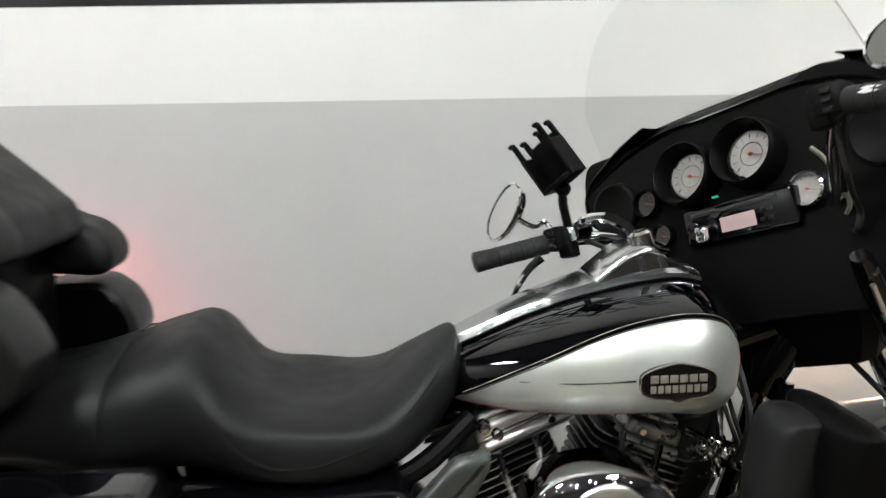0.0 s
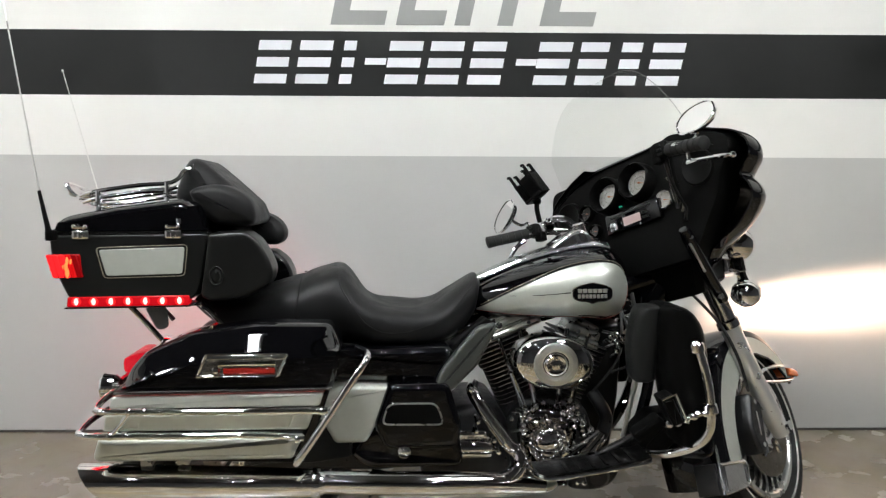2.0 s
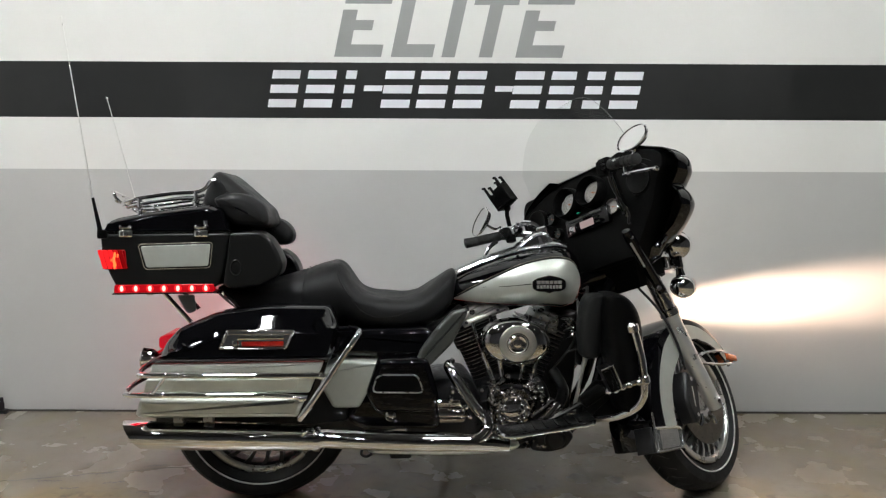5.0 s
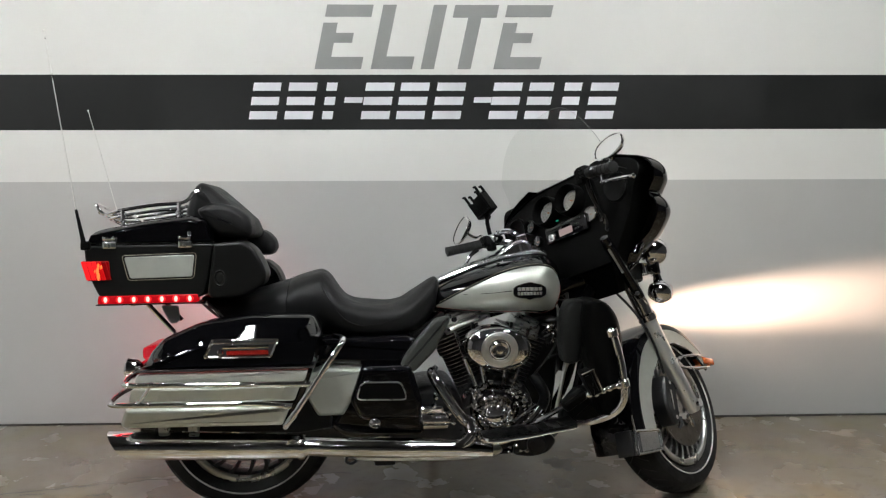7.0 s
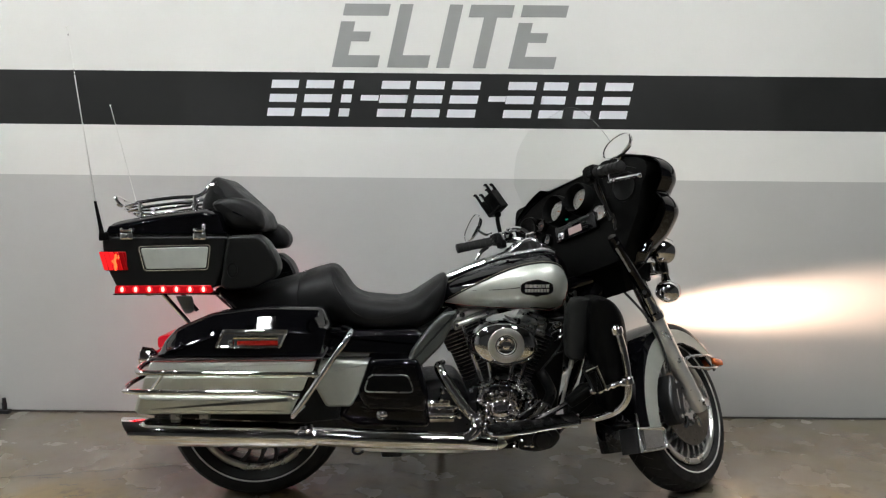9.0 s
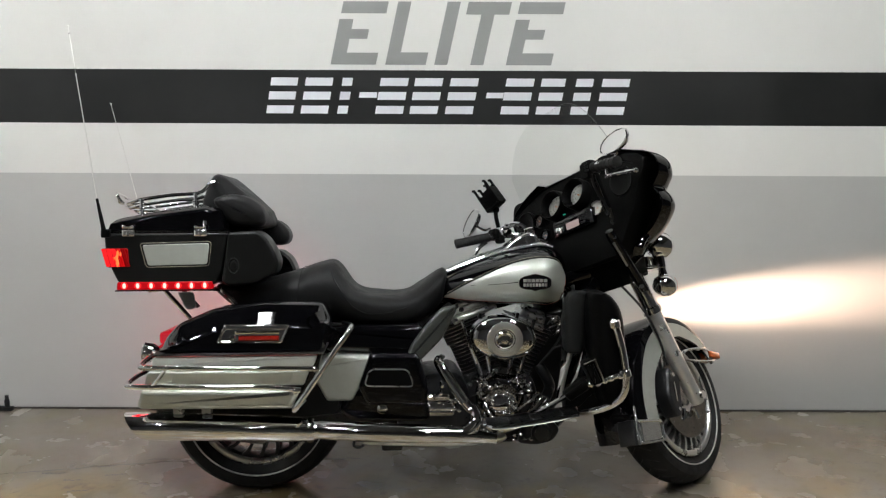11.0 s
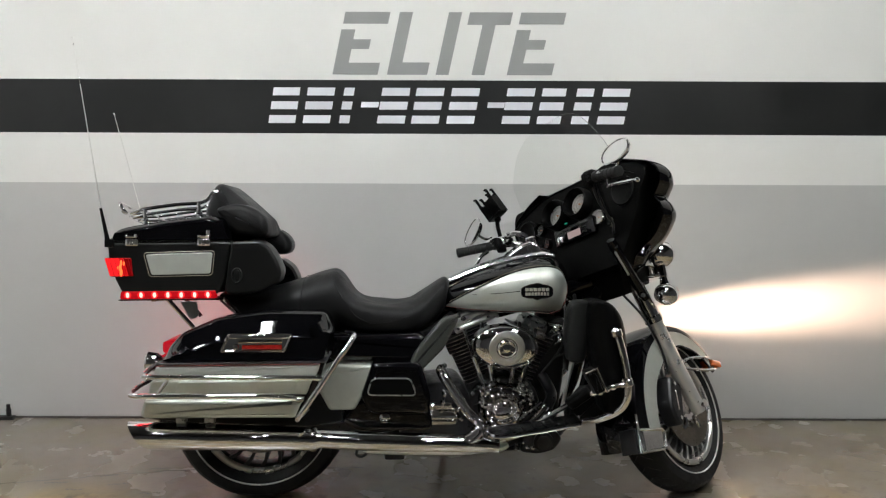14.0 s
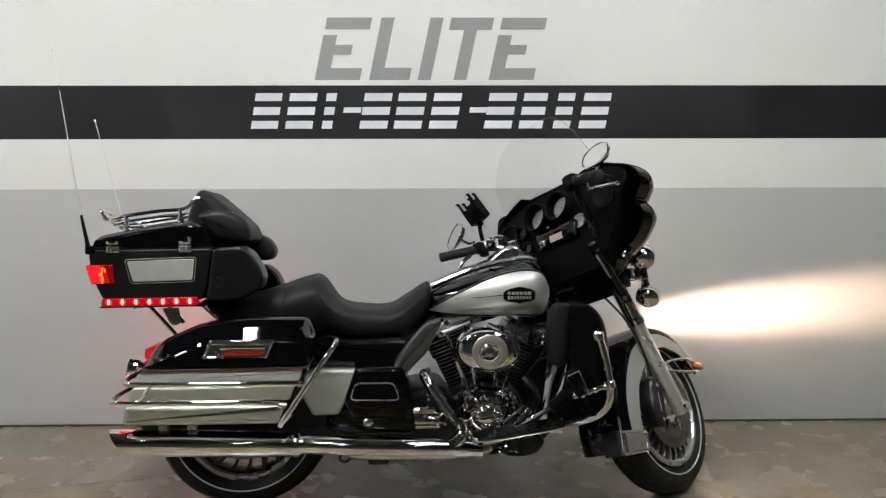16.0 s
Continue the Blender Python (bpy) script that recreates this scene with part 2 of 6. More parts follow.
def spline(pts, sub=6, closed=False):
    """Catmull-Rom through pts."""
    P = [Vector(p) for p in pts]
    n = len(P)
    out = []
    for i in range(n if closed else n - 1):
        if closed:
            a, b, c, d = P[i - 1], P[i], P[(i + 1) % n], P[(i + 2) % n]
        else:
            a, b, c, d = P[max(i - 1, 0)], P[i], P[i + 1], P[min(i + 2, n - 1)]
        for k in range(sub):
            t = k / sub
            out.append(0.5 * (2 * b + (c - a) * t + (2 * a - 5 * b + 4 * c - d) * t * t + (3 * b - 3 * c + d - a) * t ** 3))
    if not closed:
        out.append(P[-1])
    return out


def fillet(pts, r, seg=4):
    """A 2D polygon with its corners rounded."""
    n, out = len(pts), []
    for i in range(n):
        p, a, b = Vector(pts[i]), Vector(pts[i - 1]), Vector(pts[(i + 1) % n])
        d = min(r, (a - p).length * 0.45, (b - p).length * 0.45)
        s, e = p + (a - p).normalized() * d, p + (b - p).normalized() * d
        for k in range(seg + 1):
            t = k / seg
            out.append((1 - t) ** 2 * s + 2 * t * (1 - t) * p + t * t * e)
    return out


def bridge(bm, rings, close=True, cap=True):
    vs = [[bm.verts.new(p) for p in ring] for ring in rings]
    n = len(vs[0])
    for a, b in zip(vs, vs[1:]):
        for i in range(n if close else n - 1):
            j = (i + 1) % n
            bm.faces.new((a[i], a[j], b[j], b[i]))
    if cap and close:
        bm.faces.new(vs[0])
        bm.faces.new(list(reversed(vs[-1])))
    return vs


def tube(bm, pts, r, n=10, smooth=True, closed=False, sub=6):
    P = spline(pts, sub, closed) if smooth and len(pts) > 2 else [Vector(p) for p in pts]
    m = len(P)
    rings, ref = [], None
    for i in range(m):
        a, b = (P[i - 1], P[(i + 1) % m]) if closed else (P[max(i - 1, 0)], P[min(i + 1, m - 1)])
        t = (b - a).normalized()
        if ref is None:
            ref = t.orthogonal().normalized()
        ref = (ref - t * ref.dot(t)).normalized()
        bi = t.cross(ref)
        rr = r if not isinstance(r, (list, tuple)) else r[0] + (r[-1] - r[0]) * i / (m - 1) if len(r) == 2 else np.interp(i / (m - 1), np.linspace(0, 1, len(r)), r)
        rings.append([P[i] + (ref * math.cos(2 * math.pi * k / n) + bi * math.sin(2 * math.pi * k / n)) * rr for k in range(n)])
    if closed:
        rings.append(rings[0])
        bridge(bm, rings, True, False)
        bmesh.ops.remove_doubles(bm, verts=bm.verts[:], dist=1e-5)
    else:
        bridge(bm, rings)
    return bm


def lathe(bm, prof, c, axis, n=40, closed=False, arc=None):
    """Turn (radius, along) round an axis through c."""
    ax = Vector(axis).normalized()
    u = ax.orthogonal().normalized()
    v = ax.cross(u)
    c = Vector(c)
    prof = list(prof) + ([prof[0]] if closed else [])
    rings = []
    for k in range(n):
        a = 2 * math.pi * k / n
        d = u * math.cos(a) + v * math.sin(a)
        rings.append([c + d * max(r, 1e-4) + ax * h for r, h in prof])
    rings.append(rings[0])
    bridge(bm, rings, False, False)
    bmesh.ops.remove_doubles(bm, verts=bm.verts[:], dist=2e-4)
    return bm


def pad(bm, outline, y0, y1, r=0.01, seg=4, puff=0.0, taper0=0.0, crown=False, prof=None):
    """A side outline (x, z) given thickness from y0 to y1, edges rounded by r; puff swells the faces; taper0 draws the y0 side in; crown rounds the upper edges alone; prof gives the edge as (inset, depth) steps."""
    P = [Vector(p) for p in outline]
    n = len(P)
    if sum(P[i - 1].x * P[i].y - P[i].x * P[i - 1].y for i in range(n)) < 0:
        P.reverse()
    nor = []
    for i in range(n):
        d = (P[(i + 1) % n] - P[i - 1]).normalized()
        v = Vector((-d.y, d.x))
        nor.append(v * max(0.12, -v.y) if crown else v)
    cen = sum(P, Vector((0, 0))) / n
    lo, hi = min(y0, y1), max(y0, y1)
    r = min(r, (hi - lo) * 0.49)
    rings = []

    def ring(inset, y, scale=1.0):
        rings.append([(cen.x + (q.x - cen.x) * scale, y, cen.y + (q.y - cen.y) * scale) for q in (P[i] + nor[i] * inset for i in range(n))])

    if prof:
        ring(prof[0][0], lo, 0.96)
        for a, d in prof:
            ring(a, lo + d)
        for a, d in reversed(prof):
            ring(a, hi - d)
        ring(prof[0][0], hi, 0.96)
        bridge(bm, rings)
        return bm
    if not puff:
        ring(r + taper0, lo, 0.96)
    if puff:
        for k, s in enumerate((0.35, 0.65, 0.88)):
            ring(r + taper0, lo - puff * (1 - s * s), s)
    for k in range(seg + 1):
        f = k / seg * math.pi / 2
        ring(r * (1 - math.sin(f)) + taper0 * (1 - k / (seg + 1)), lo + r * (1 - math.cos(f)))
    for k in range(seg, -1, -1):
        f = k / seg * math.pi / 2
        ring(r * (1 - math.sin(f)), hi - r * (1 - math.cos(f)))
    if puff:
        for s in (0.88, 0.65, 0.35):
            ring(r, hi + puff * (1 - s * s), s)
    else:
        ring(r, hi, 0.96)
    bridge(bm, rings)
    return bm


def box(bm, c, s, r=0.004, rot=None):
    """A box with rounded edges."""
    x, y, z = (v / 2 for v in s)
    b2 = bmesh.new()
    pad(b2, fillet([(-x, -z), (x, -z), (x, z), (-x, z)], r, 2), -y, y, r, 2)
    b2.transform(Matrix.Translation(c) @ (rot or Matrix()))
    me = bpy.data.meshes.new("tmp")
    b2.to_mesh(me)
    b2.free()
    bm.from_mesh(me)
    bpy.data.meshes.remove(me)
    return bm


def ball(bm, c, r, sx=1, sy=1, sz=1, u=16, v=10):
    bmesh.ops.create_uvsphere(bm, u_segments=u, v_segments=v, radius=r, matrix=Matrix.Translation(c) @ Matrix.Diagonal((sx, sy, sz, 1)))
    return bm


def B():
    return bmesh.new()


def loft_x(bm, secs, n=28, power=2.6, sub=5, flat=0.0):
    """Sections (x, z_bottom, z_top, half_width, squareness) strung along x."""
    S = spline([(s[0], s[1], s[2]) for s in secs], sub)
    W = spline([(s[3], s[4] if len(s) > 4 else power, 0) for s in secs], sub)
    rings = []
    for s, w in zip(S, W):
        x, zb, zt = s
        hw, p = w[0], w[1]
        zc, h = (zb + zt) / 2, (zt - zb) / 2
        ring = []
        for k in range(n):
            a = 2 * math.pi * k / n
            ca, sa = math.cos(a), math.sin(a)
            ring.append((x, hw * math.copysign(abs(ca) ** (2 / p), ca), zc + h * math.copysign(abs(sa) ** (2 / p), sa)))
        rings.append(ring)
    bridge(bm, rings)
    return bm


# ---- the room ----
X0, X1, Y0, H = -4.2, 5.2, -7.0, 3.6


def quad(bm, pts, mi=0):
    f = bm.faces.new([bm.verts.new(p) for p in pts])
    f.material_index = mi
    return f


def slab(bm, x0, x1, y0, y1, z0, z1, mi=0):
    v = [bm.verts.new(p) for p in ((x0, y0, z0), (x1, y0, z0), (x1, y1, z0), (x0, y1, z0), (x0, y0, z1), (x1, y0, z1), (x1, y1, z1), (x0, y1, z1))]
    for i in ((0, 1, 2, 3), (4, 5, 6, 7), (0, 1, 5, 4), (1, 2, 6, 5), (2, 3, 7, 6), (3, 0, 4, 7)):
        bm.faces.new([v[k] for k in i]).material_index = mi


bm = B()
slab(bm, X0 - 0.15, X1 + 0.15, Y0 - 0.15, WALL_Y + 0.15, -0.15, 0)
floor = tagged(mesh_ob("floor", bm, M_FLOOR), "stained worn grey-brown concrete shop floor", "floor", kind="structure")

bm = B()
GREY_TOP, BAND_LO, BAND_HI = 1.111, 1.336, 1.574
for z0, z1, mi in ((0.0, GREY_TOP, 0), (GREY_TOP, BAND_LO, 1), (BAND_LO, BAND_HI, 2), (BAND_HI, H, 1)):
    quad(bm, ((X0, WALL_Y, z0), (X1, WALL_Y, z0), (X1, WALL_Y, z1), (X0, WALL_Y, z1)), mi)
quad(bm, ((X0, WALL_Y + 0.15, 0), (X1, WALL_Y + 0.15, 0), (X1, WALL_Y + 0.15, H), (X0, WALL_Y + 0.15, H)))
bmesh.ops.remove_doubles(bm, verts=bm.verts[:], dist=1e-4)
wall_back = mesh_ob("wall_north", bm, [M_GREY, M_WHITE, M_BAND])
for p in wall_back.data.polygons:
    p.use_smooth = False
tagged(wall_back, "painted wall, grey below, white above, with a black band", "wall", kind="structure")
for nm, a in (("wall_south", (X0, X1, Y0 - 0.15, Y0, 0, H)), ("wall_west", (X0 - 0.15, X0, Y0, WALL_Y, 0, H)), ("wall_east", (X1, X1 + 0.15, Y0, WALL_Y, 0, H))):
    bm = B()
    slab(bm, *a)
    west = nm == "wall_west"
    tagged(mesh_ob(nm, bm, M_SIDEWALL if west else M_SHOP), "plain grey painted side wall" if west else "plain dark painted shop wall", "wall", kind="structure")
bm = B()
slab(bm, X0 - 0.15, X1 + 0.15, Y0 - 0.15, WALL_Y + 0.15, H, H + 0.15)
tagged(mesh_ob("ceiling", bm, M_CEIL), "plain dark shop ceiling", "ceiling", kind="structure")

# ceiling lights in front of the wall
LIGHTS = ((-3.45, 0.1), (-1.05, 0.1), (1.45, 0.1))


def ceiling_light(x, y):
    z = H - 0.25
    e = new("ceiling_light")
    e.location = (x, y, z)
    bm = B()
    box(bm, (0, 0, 0.03), (0.44, 0.56, 0.05), 0.008)
    part("frame", bm, M_ALU, e)
    bm = B()
    slab(bm, -0.20, 0.20, -0.26, 0.26, -0.012, 0.003)
    part("diffuser", bm, M_DIFFUSER, e)
    for sx in (-0.17, 0.17):
        bm = B()
        tube(bm, [(sx, 0, 0.05), (sx, 0, 0.26)], 0.004, 6)
        part("hanger", bm, M_ALU, e)
    return tagged(e, "lit rectangular hanging ceiling light with white diffuser", "ceiling light", "ceiling lights")


for lx, ly in LIGHTS:
    ceiling_light(lx, ly)


def downlight():
    """Small round spot lamp under the shop ceiling."""
    e = new("downlight")
    bm = B()
    lathe(bm, [(0.075, 0.0), (0.080, -0.10), (0.068, -0.105), (0.062, -0.06)], (0, 0, 0), (0, 0, 1), 24)
    part("can", bm, M_SHOP, e)
    bm = B()
    lathe(bm, [(0, -0.098), (0.030, -0.099), (0.036, -0.096)], (0, 0, 0), (0, 0, 1), 20)
    part("lamp_face", bm, M_SPOT, e, "lit round lamp face")
    return tagged(e, "small round lit downlight under the dark ceiling", "ceiling light", "downlights")


_first = downlight()
_first.location = (-3.2, -1.2, H)
for lx, ly in ((-2.2, -1.2), (-1.2, -1.2), (-0.2, -1.2), (0.8, -1.2), (1.8, -1.2), (2.8, -1.2), (-2.7, -2.6), (-1.7, -2.6), (-0.7, -2.6), (0.3, -2.6), (1.3, -2.6), (2.3, -2.6), (3.3, -2.6), (-0.9, -4.2), (0.4, -4.2)):
    copy_thing(_first, Matrix.Translation((lx, ly, H)))

# lettering on the wall: grey slanted block capitals, and plain white bars where the number stands
SH = 0.217


def sheared(bm, x, z, w, h, z0, t=0.002, slant=SH):
    """A slanted bar: x, z its lower left, slant measured from z0."""
    k = lambda a, b: a + (b - z0) * slant
    P = [(k(x, z), z), (k(x + w, z), z), (k(x + w, z + h), z + h), (k(x, z + h), z + h)]
    v = [bm.verts.new((a, WALL_Y - t, b)) for a, b in P] + [bm.verts.new((a, WALL_Y - 0.0002, b)) for a, b in P]
    bm.faces.new(v[:4])
    for i in range(4):
        j = (i + 1) % 4
        bm.faces.new((v[i], v[j], v[4 + j], v[4 + i]))


ELITE_Z = 1.598
word = new("wall_lettering")
word.location = (0, 0, 0)
E_ = lambda x: [(x, 0, 0.062, 0.197), (x + 0.062, 0.112, 0.078, 0.042), (x + 0.062, 0, 0.140, 0.052), (x + 0.002, 0.222, 0.200, 0.051)]
LETTERS = [
    ("letter_e", E_(-0.480)),
    ("letter_l", [(-0.236, 0, 0.058, 0.273), (-0.178, 0, 0.122, 0.054)]),
    ("letter_i", [(-0.018, 0, 0.058, 0.273)]),
    ("letter_t", [(0.143, 0, 0.058, 0.219), (0.075, 0.219, 0.191, 0.054)]),
    ("letter_e", E_(0.301)),
]
for nm, bars in LETTERS:
    bm = B()
    for x, z, w, h in bars:
        sheared(bm, x, ELITE_Z + z, w, h, ELITE_Z)
    part(nm, bm, M_VINYL_G, word, "grey slanted capital", sharp=20)
tagged(word, "grey slanted block capitals reading ELITE on a white wall", "lettering")

bars = new("wall_bars")
NUM_Z = 1.382
# left edge, width and kind of each cell along the band
CELLS = [(0, 94, 3), (121, 96, 3), (250, 36, 3), (318, 62, 1), (384, 98, 3), (505, 98, 3), (630, 98, 3), (765, 60, 1), (826, 98, 3), (950, 84, 3), (1072, 60, 3), (1164, 96, 3)]
for cx, w, kind_ in CELLS:
    x, w = -0.772 + cx * 0.001273, w * 0.001273
    for z, h in (((0.071, 0.024),) if kind_ == 1 else ((0.0, 0.035), (0.0615, 0.035), (0.123, 0.035))):
        bm = B()
        sheared(bm, x, NUM_Z + z, w, h, NUM_Z, slant=0.178)
        part("bar", bm, M_VINYL_W, bars, sharp=20)
tagged(bars, "row of plain white slanted bars on a black wall band", "wall marking")

# foot of the wall: dark strip drawing the joint's shadow, and an upright peg on a low dark rail
bm = B()
slab(bm, -4.1, 5.1, WALL_Y - 0.006, WALL_Y - 0.0005, 0.0005, 0.008)
tagged(mesh_ob("baseboard", bm, M_CRACK), "thin dark strip for the joint's shadow along the foot of the wall", "baseboard", kind="structure")
rail_e = new("floor_rail")
rail_e.location = (-2.0, WALL_Y - 0.03, 0)
bm = B()
box(bm, (-0.8, 0, 0.009), (1.62, 0.03, 0.018), 0.003)
part("rail", bm, M_DARKMET, rail_e)
bm = B()
lathe(bm, [(0.0, 0), (0.011, 0), (0.012, 0.03), (0.009, 0.035), (0.009, 0.055), (0.0, 0.057)], (-0.015, 0, 0.018), (0, 0, 1), 12)
part("peg", bm, M_DARKMET, rail_e)
tagged(rail_e, "low dark metal rail with an upright peg on the floor", "floor rail")


def crack(name, pts, w, seed):
    rnd = random.Random(seed)
    P = spline([(x, y, 0) for x, y in pts], 14)
    bm = B()
    L, R = [], []
    for p in P:
        o = rnd.uniform(-0.006, 0.006)
        ww = w * rnd.uniform(0.3, 1.0)
        L.append(bm.verts.new((p.x, p.y + o - ww, 0.0012)))
        R.append(bm.verts.new((p.x, p.y + o + ww, 0.0012)))
    for i in range(len(P) - 1):
        bm.faces.new((L[i], L[i + 1], R[i + 1], R[i]))
    scuff = name == "floor_scuff"
    return tagged(mesh_ob(name, bm, M_CRACK), "short dark scuff on the concrete floor" if scuff else "thin irregular dark crack in the concrete floor", "floor scuff" if scuff else "floor crack", kind="structure")


crack("floor_crack", [(-3.2, 0.95), (-2.4, 1.06), (-1.67, 1.19), (-1.2, 1.29), (-0.84, 1.345), (-0.3, 1.36)], 0.0045, 1)
crack("floor_crack", [(-0.92, 1.52), (-0.80, 1.48), (-0.70, 1.45)], 0.004, 2)
for k, (x, y) in enumerate(((-1.36, 1.14), (-1.22, 1.19), (-1.12, 1.34), (-1.47, 1.20), (-1.28, 1.27), (-1.30, 1.05), (-1.07, 1.11), (0.92, 1.47), (1.28, 1.58))):
    crack("floor_scuff", [(x - 0.035, y - 0.006 * (k % 3)), (x, y), (x + 0.03 + 0.008 * (k % 4), y + 0.006)], 0.0055, 20 + k)
crack("floor_crack", [(1.36, 1.47), (1.48, 1.40), (1.60, 1.34), (1.76, 1.33)], 0.002, 3)

# ---- the motorcycle, in its own frame: x forward from the rear contact, y to its left, z up ----
bike = new("motorcycle")
bike.matrix_world = pose(-0.645, 1.110, 0.0, 0, 0, 3.5) @ pose(0, 0, 0, -6, 0, 0) @ Matrix.Diagonal((1, 1, 0.955, 1))
tagged(bike, "black and silver touring motorcycle with chrome, leaning on its stand", "motorcycle")

# wheels
AX_R, AX_F = Vector((0, 0, 0.315)), Vector((1.605, 0, 0.318))


def wheel(name, c, hw, steer, spoke_mat, spokes):
    x, y, z = c
    bm = B()
    lathe(bm, [(0.205, -0.042), (0.206, -0.036), (0.195, -0.02), (0.192, 0.0), (0.195, 0.02), (0.206, 0.036), (0.205, 0.042), (0.190, 0.03), (0.186, 0), (0.190, -0.03)], c, (0, 1, 0), 64, closed=True)
    rim = part(name, bm, M_DARKMET, bike, "cast wheel with bright rim", steer)
    for q in (-1, 1):
        bm = B()
        lathe(bm, [(0.197, q * 0.043), (0.198, q * 0.054), (0.203, q * 0.060), (0.214, q * 0.0605), (0.221, q * 0.056), (0.219, q * 0.048), (0.207, q * 0.043)], c, (0, 1, 0), 64, closed=True)
        part("rim_lip", bm, M_WHEEL, rim, "bright rim lip", steer)
    bm = B()
    half = [(0.214, 0.050), (0.226, 0.72 * hw), (0.245, 0.96 * hw), (0.268, hw), (0.290, 0.93 * hw), (0.306, 0.68 * hw), (0.314, 0.34 * hw), (0.317, 0.0)]
    prof = [(r, -h) for r, h in half] + [(r, h) for r, h in reversed(half[:-1])]
    lathe(bm, prof + [(0.207, 0.03), (0.207, -0.03)], c, (0, 1, 0), 72, closed=True)
    part("tyre", bm, M_RUBBER, rim, "black rubber tyre", steer)
    for s in (-1, 1):
        bm = B()
        lathe(bm, [(0.2490, s * 0.95 * hw), (0.2490, s * (0.97 * hw + 0.0028)), (0.2535, s * (0.98 * hw + 0.003)), (0.2535, s * 0.95 * hw)], c, (0, 1, 0), 72, closed=True)
        part("white_stripe", bm, M_WHITELINE, rim, "thin white sidewall stripe", steer)
    # tread grooves
    bm = B()
    for k in range(36):
        a = 2 * math.pi * k / 36
        for s in (-1, 1):
            b2 = [(rr * math.cos(a + da), s * h, rr * math.sin(a + da)) for da, h, rr in ((0, 0.1 * hw, 0.3162), (0.05, 0.35 * hw, 0.3138))]
            r2 = 0.3082
            b3 = [(r2 * math.cos(a + 0.10), s * 0.62 * hw, r2 * math.sin(a + 0.10))]
            tube(bm, [Vector(p) + Vector(c) for p in (*b2, *b3)], 0.0013, 4, False)
    tagged(part("tread_groove", bm, M_INK, rim, "", steer), kind="stuff")
    # hub and blades between hub and rim
    bm = B()
    lathe(bm, [(0, -0.075), (0.022, -0.075), (0.024, -0.066), (0.040, -0.06), (0.046, -0.03), (0.046, 0.03), (0.040, 0.06), (0.024, 0.066), (0.022, 0.075), (0, 0.075)], c, (0, 1, 0), 28)
    part("hub", bm, M_ALU, rim, "", steer)
    for k in range(spokes):
        a = 2 * math.pi * k / spokes
        bm = B()
        ring = []
        for i in range(6):
            f = i / 5
            r = 0.042 + f * 0.159
            aa = a + 0.16 * math.sin(f * math.pi)
            w = 0.0068 - 0.003 * math.sin(f * math.pi) + 0.002 * f
            er, et = Vector((math.cos(aa), 0, math.sin(aa))), Vector((-math.sin(aa), 0, math.cos(aa)))
            o = Vector(c) + er * r
            yy = 0.034 + 0.010 * f
            ring.append([o - et * w + Vector((0, -yy, 0)), o + et * w + Vector((0, -yy, 0)), o + et * w * 0.6 + Vector((0, yy, 0)), o - et * w * 0.6 + Vector((0, yy, 0))])
        bridge(bm, ring)
        part("spoke", bm, spoke_mat, rim, "", steer)
    return rim


def rotor(parent, c, y, steer, r0=0.078, r1=0.152):
    """Drilled brake disc on its carrier."""
    x, _, z = c
    bm = B()
    N, K = 96, 6
    g = {}
    for i in range(N):
        for k in range(K + 1):
            r = r0 + (r1 - r0) * k / K
            a = 2 * math.pi * i / N
            for s in (0, 1):
                g[i, k, s] = bm.verts.new((x + r * math.cos(a), y + s * 0.005, z + r * math.sin(a)))
    for i in range(N):
        j = (i + 1) % N
        for k in range(K):
            if (k == 1 and i % 6 == 0) or (k == 3 and i % 6 == 2) or (k == 4 and i % 6 == 4):
                continue
            bm.faces.new((g[i, k, 0], g[j, k, 0], g[j, k + 1, 0], g[i, k + 1, 0]))
            bm.faces.new((g[i, k, 1], g[j, k, 1], g[j, k + 1, 1], g[i, k + 1, 1]))
        for k in (0, K):
            bm.faces.new((g[i, k, 0], g[j, k, 0], g[j, k, 1], g[i, k, 1]))
    part("brake_disc", bm, M_ROTOR, parent, "drilled steel brake disc", steer)
    bm = B()
    lathe(bm, [(0.03, y - 0.006), (0.052, y - 0.006), (0.056, y), (0.052, y + 0.008), (0.03, y + 0.008)], (x, 0, z), (0, 1, 0), 28, closed=True)
    for k in range(5):
        a = 2 * math.pi * k / 5 + 0.3
        d = Vector((math.cos(a), 0, math.sin(a)))
        t = Vector((-math.sin(a), 0, math.cos(a)))
        o = Vector((x, y - 0.002, z))
        tube(bm, [o + d * 0.05, o + d * 0.075 + t * 0.012, o + d * 0.103 + t * 0.004], [0.011, 0.008], 6)
    part("disc_carrier", bm, M_CHROME, parent, "", steer)


rear = wheel("rear_wheel", AX_R, 0.086, False, M_DARKMET, 20)
front = wheel("front_wheel", AX_F, 0.064, True, M_WHEEL, 26)
rotor(front, AX_F, -0.074, True)
rotor(front, AX_F, 0.069, True)
rotor(rear, AX_R, -0.080, False, 0.09, 0.132)

# front fender: a rounded shell over the wheel with deep sides
FEN_HW = 0.095


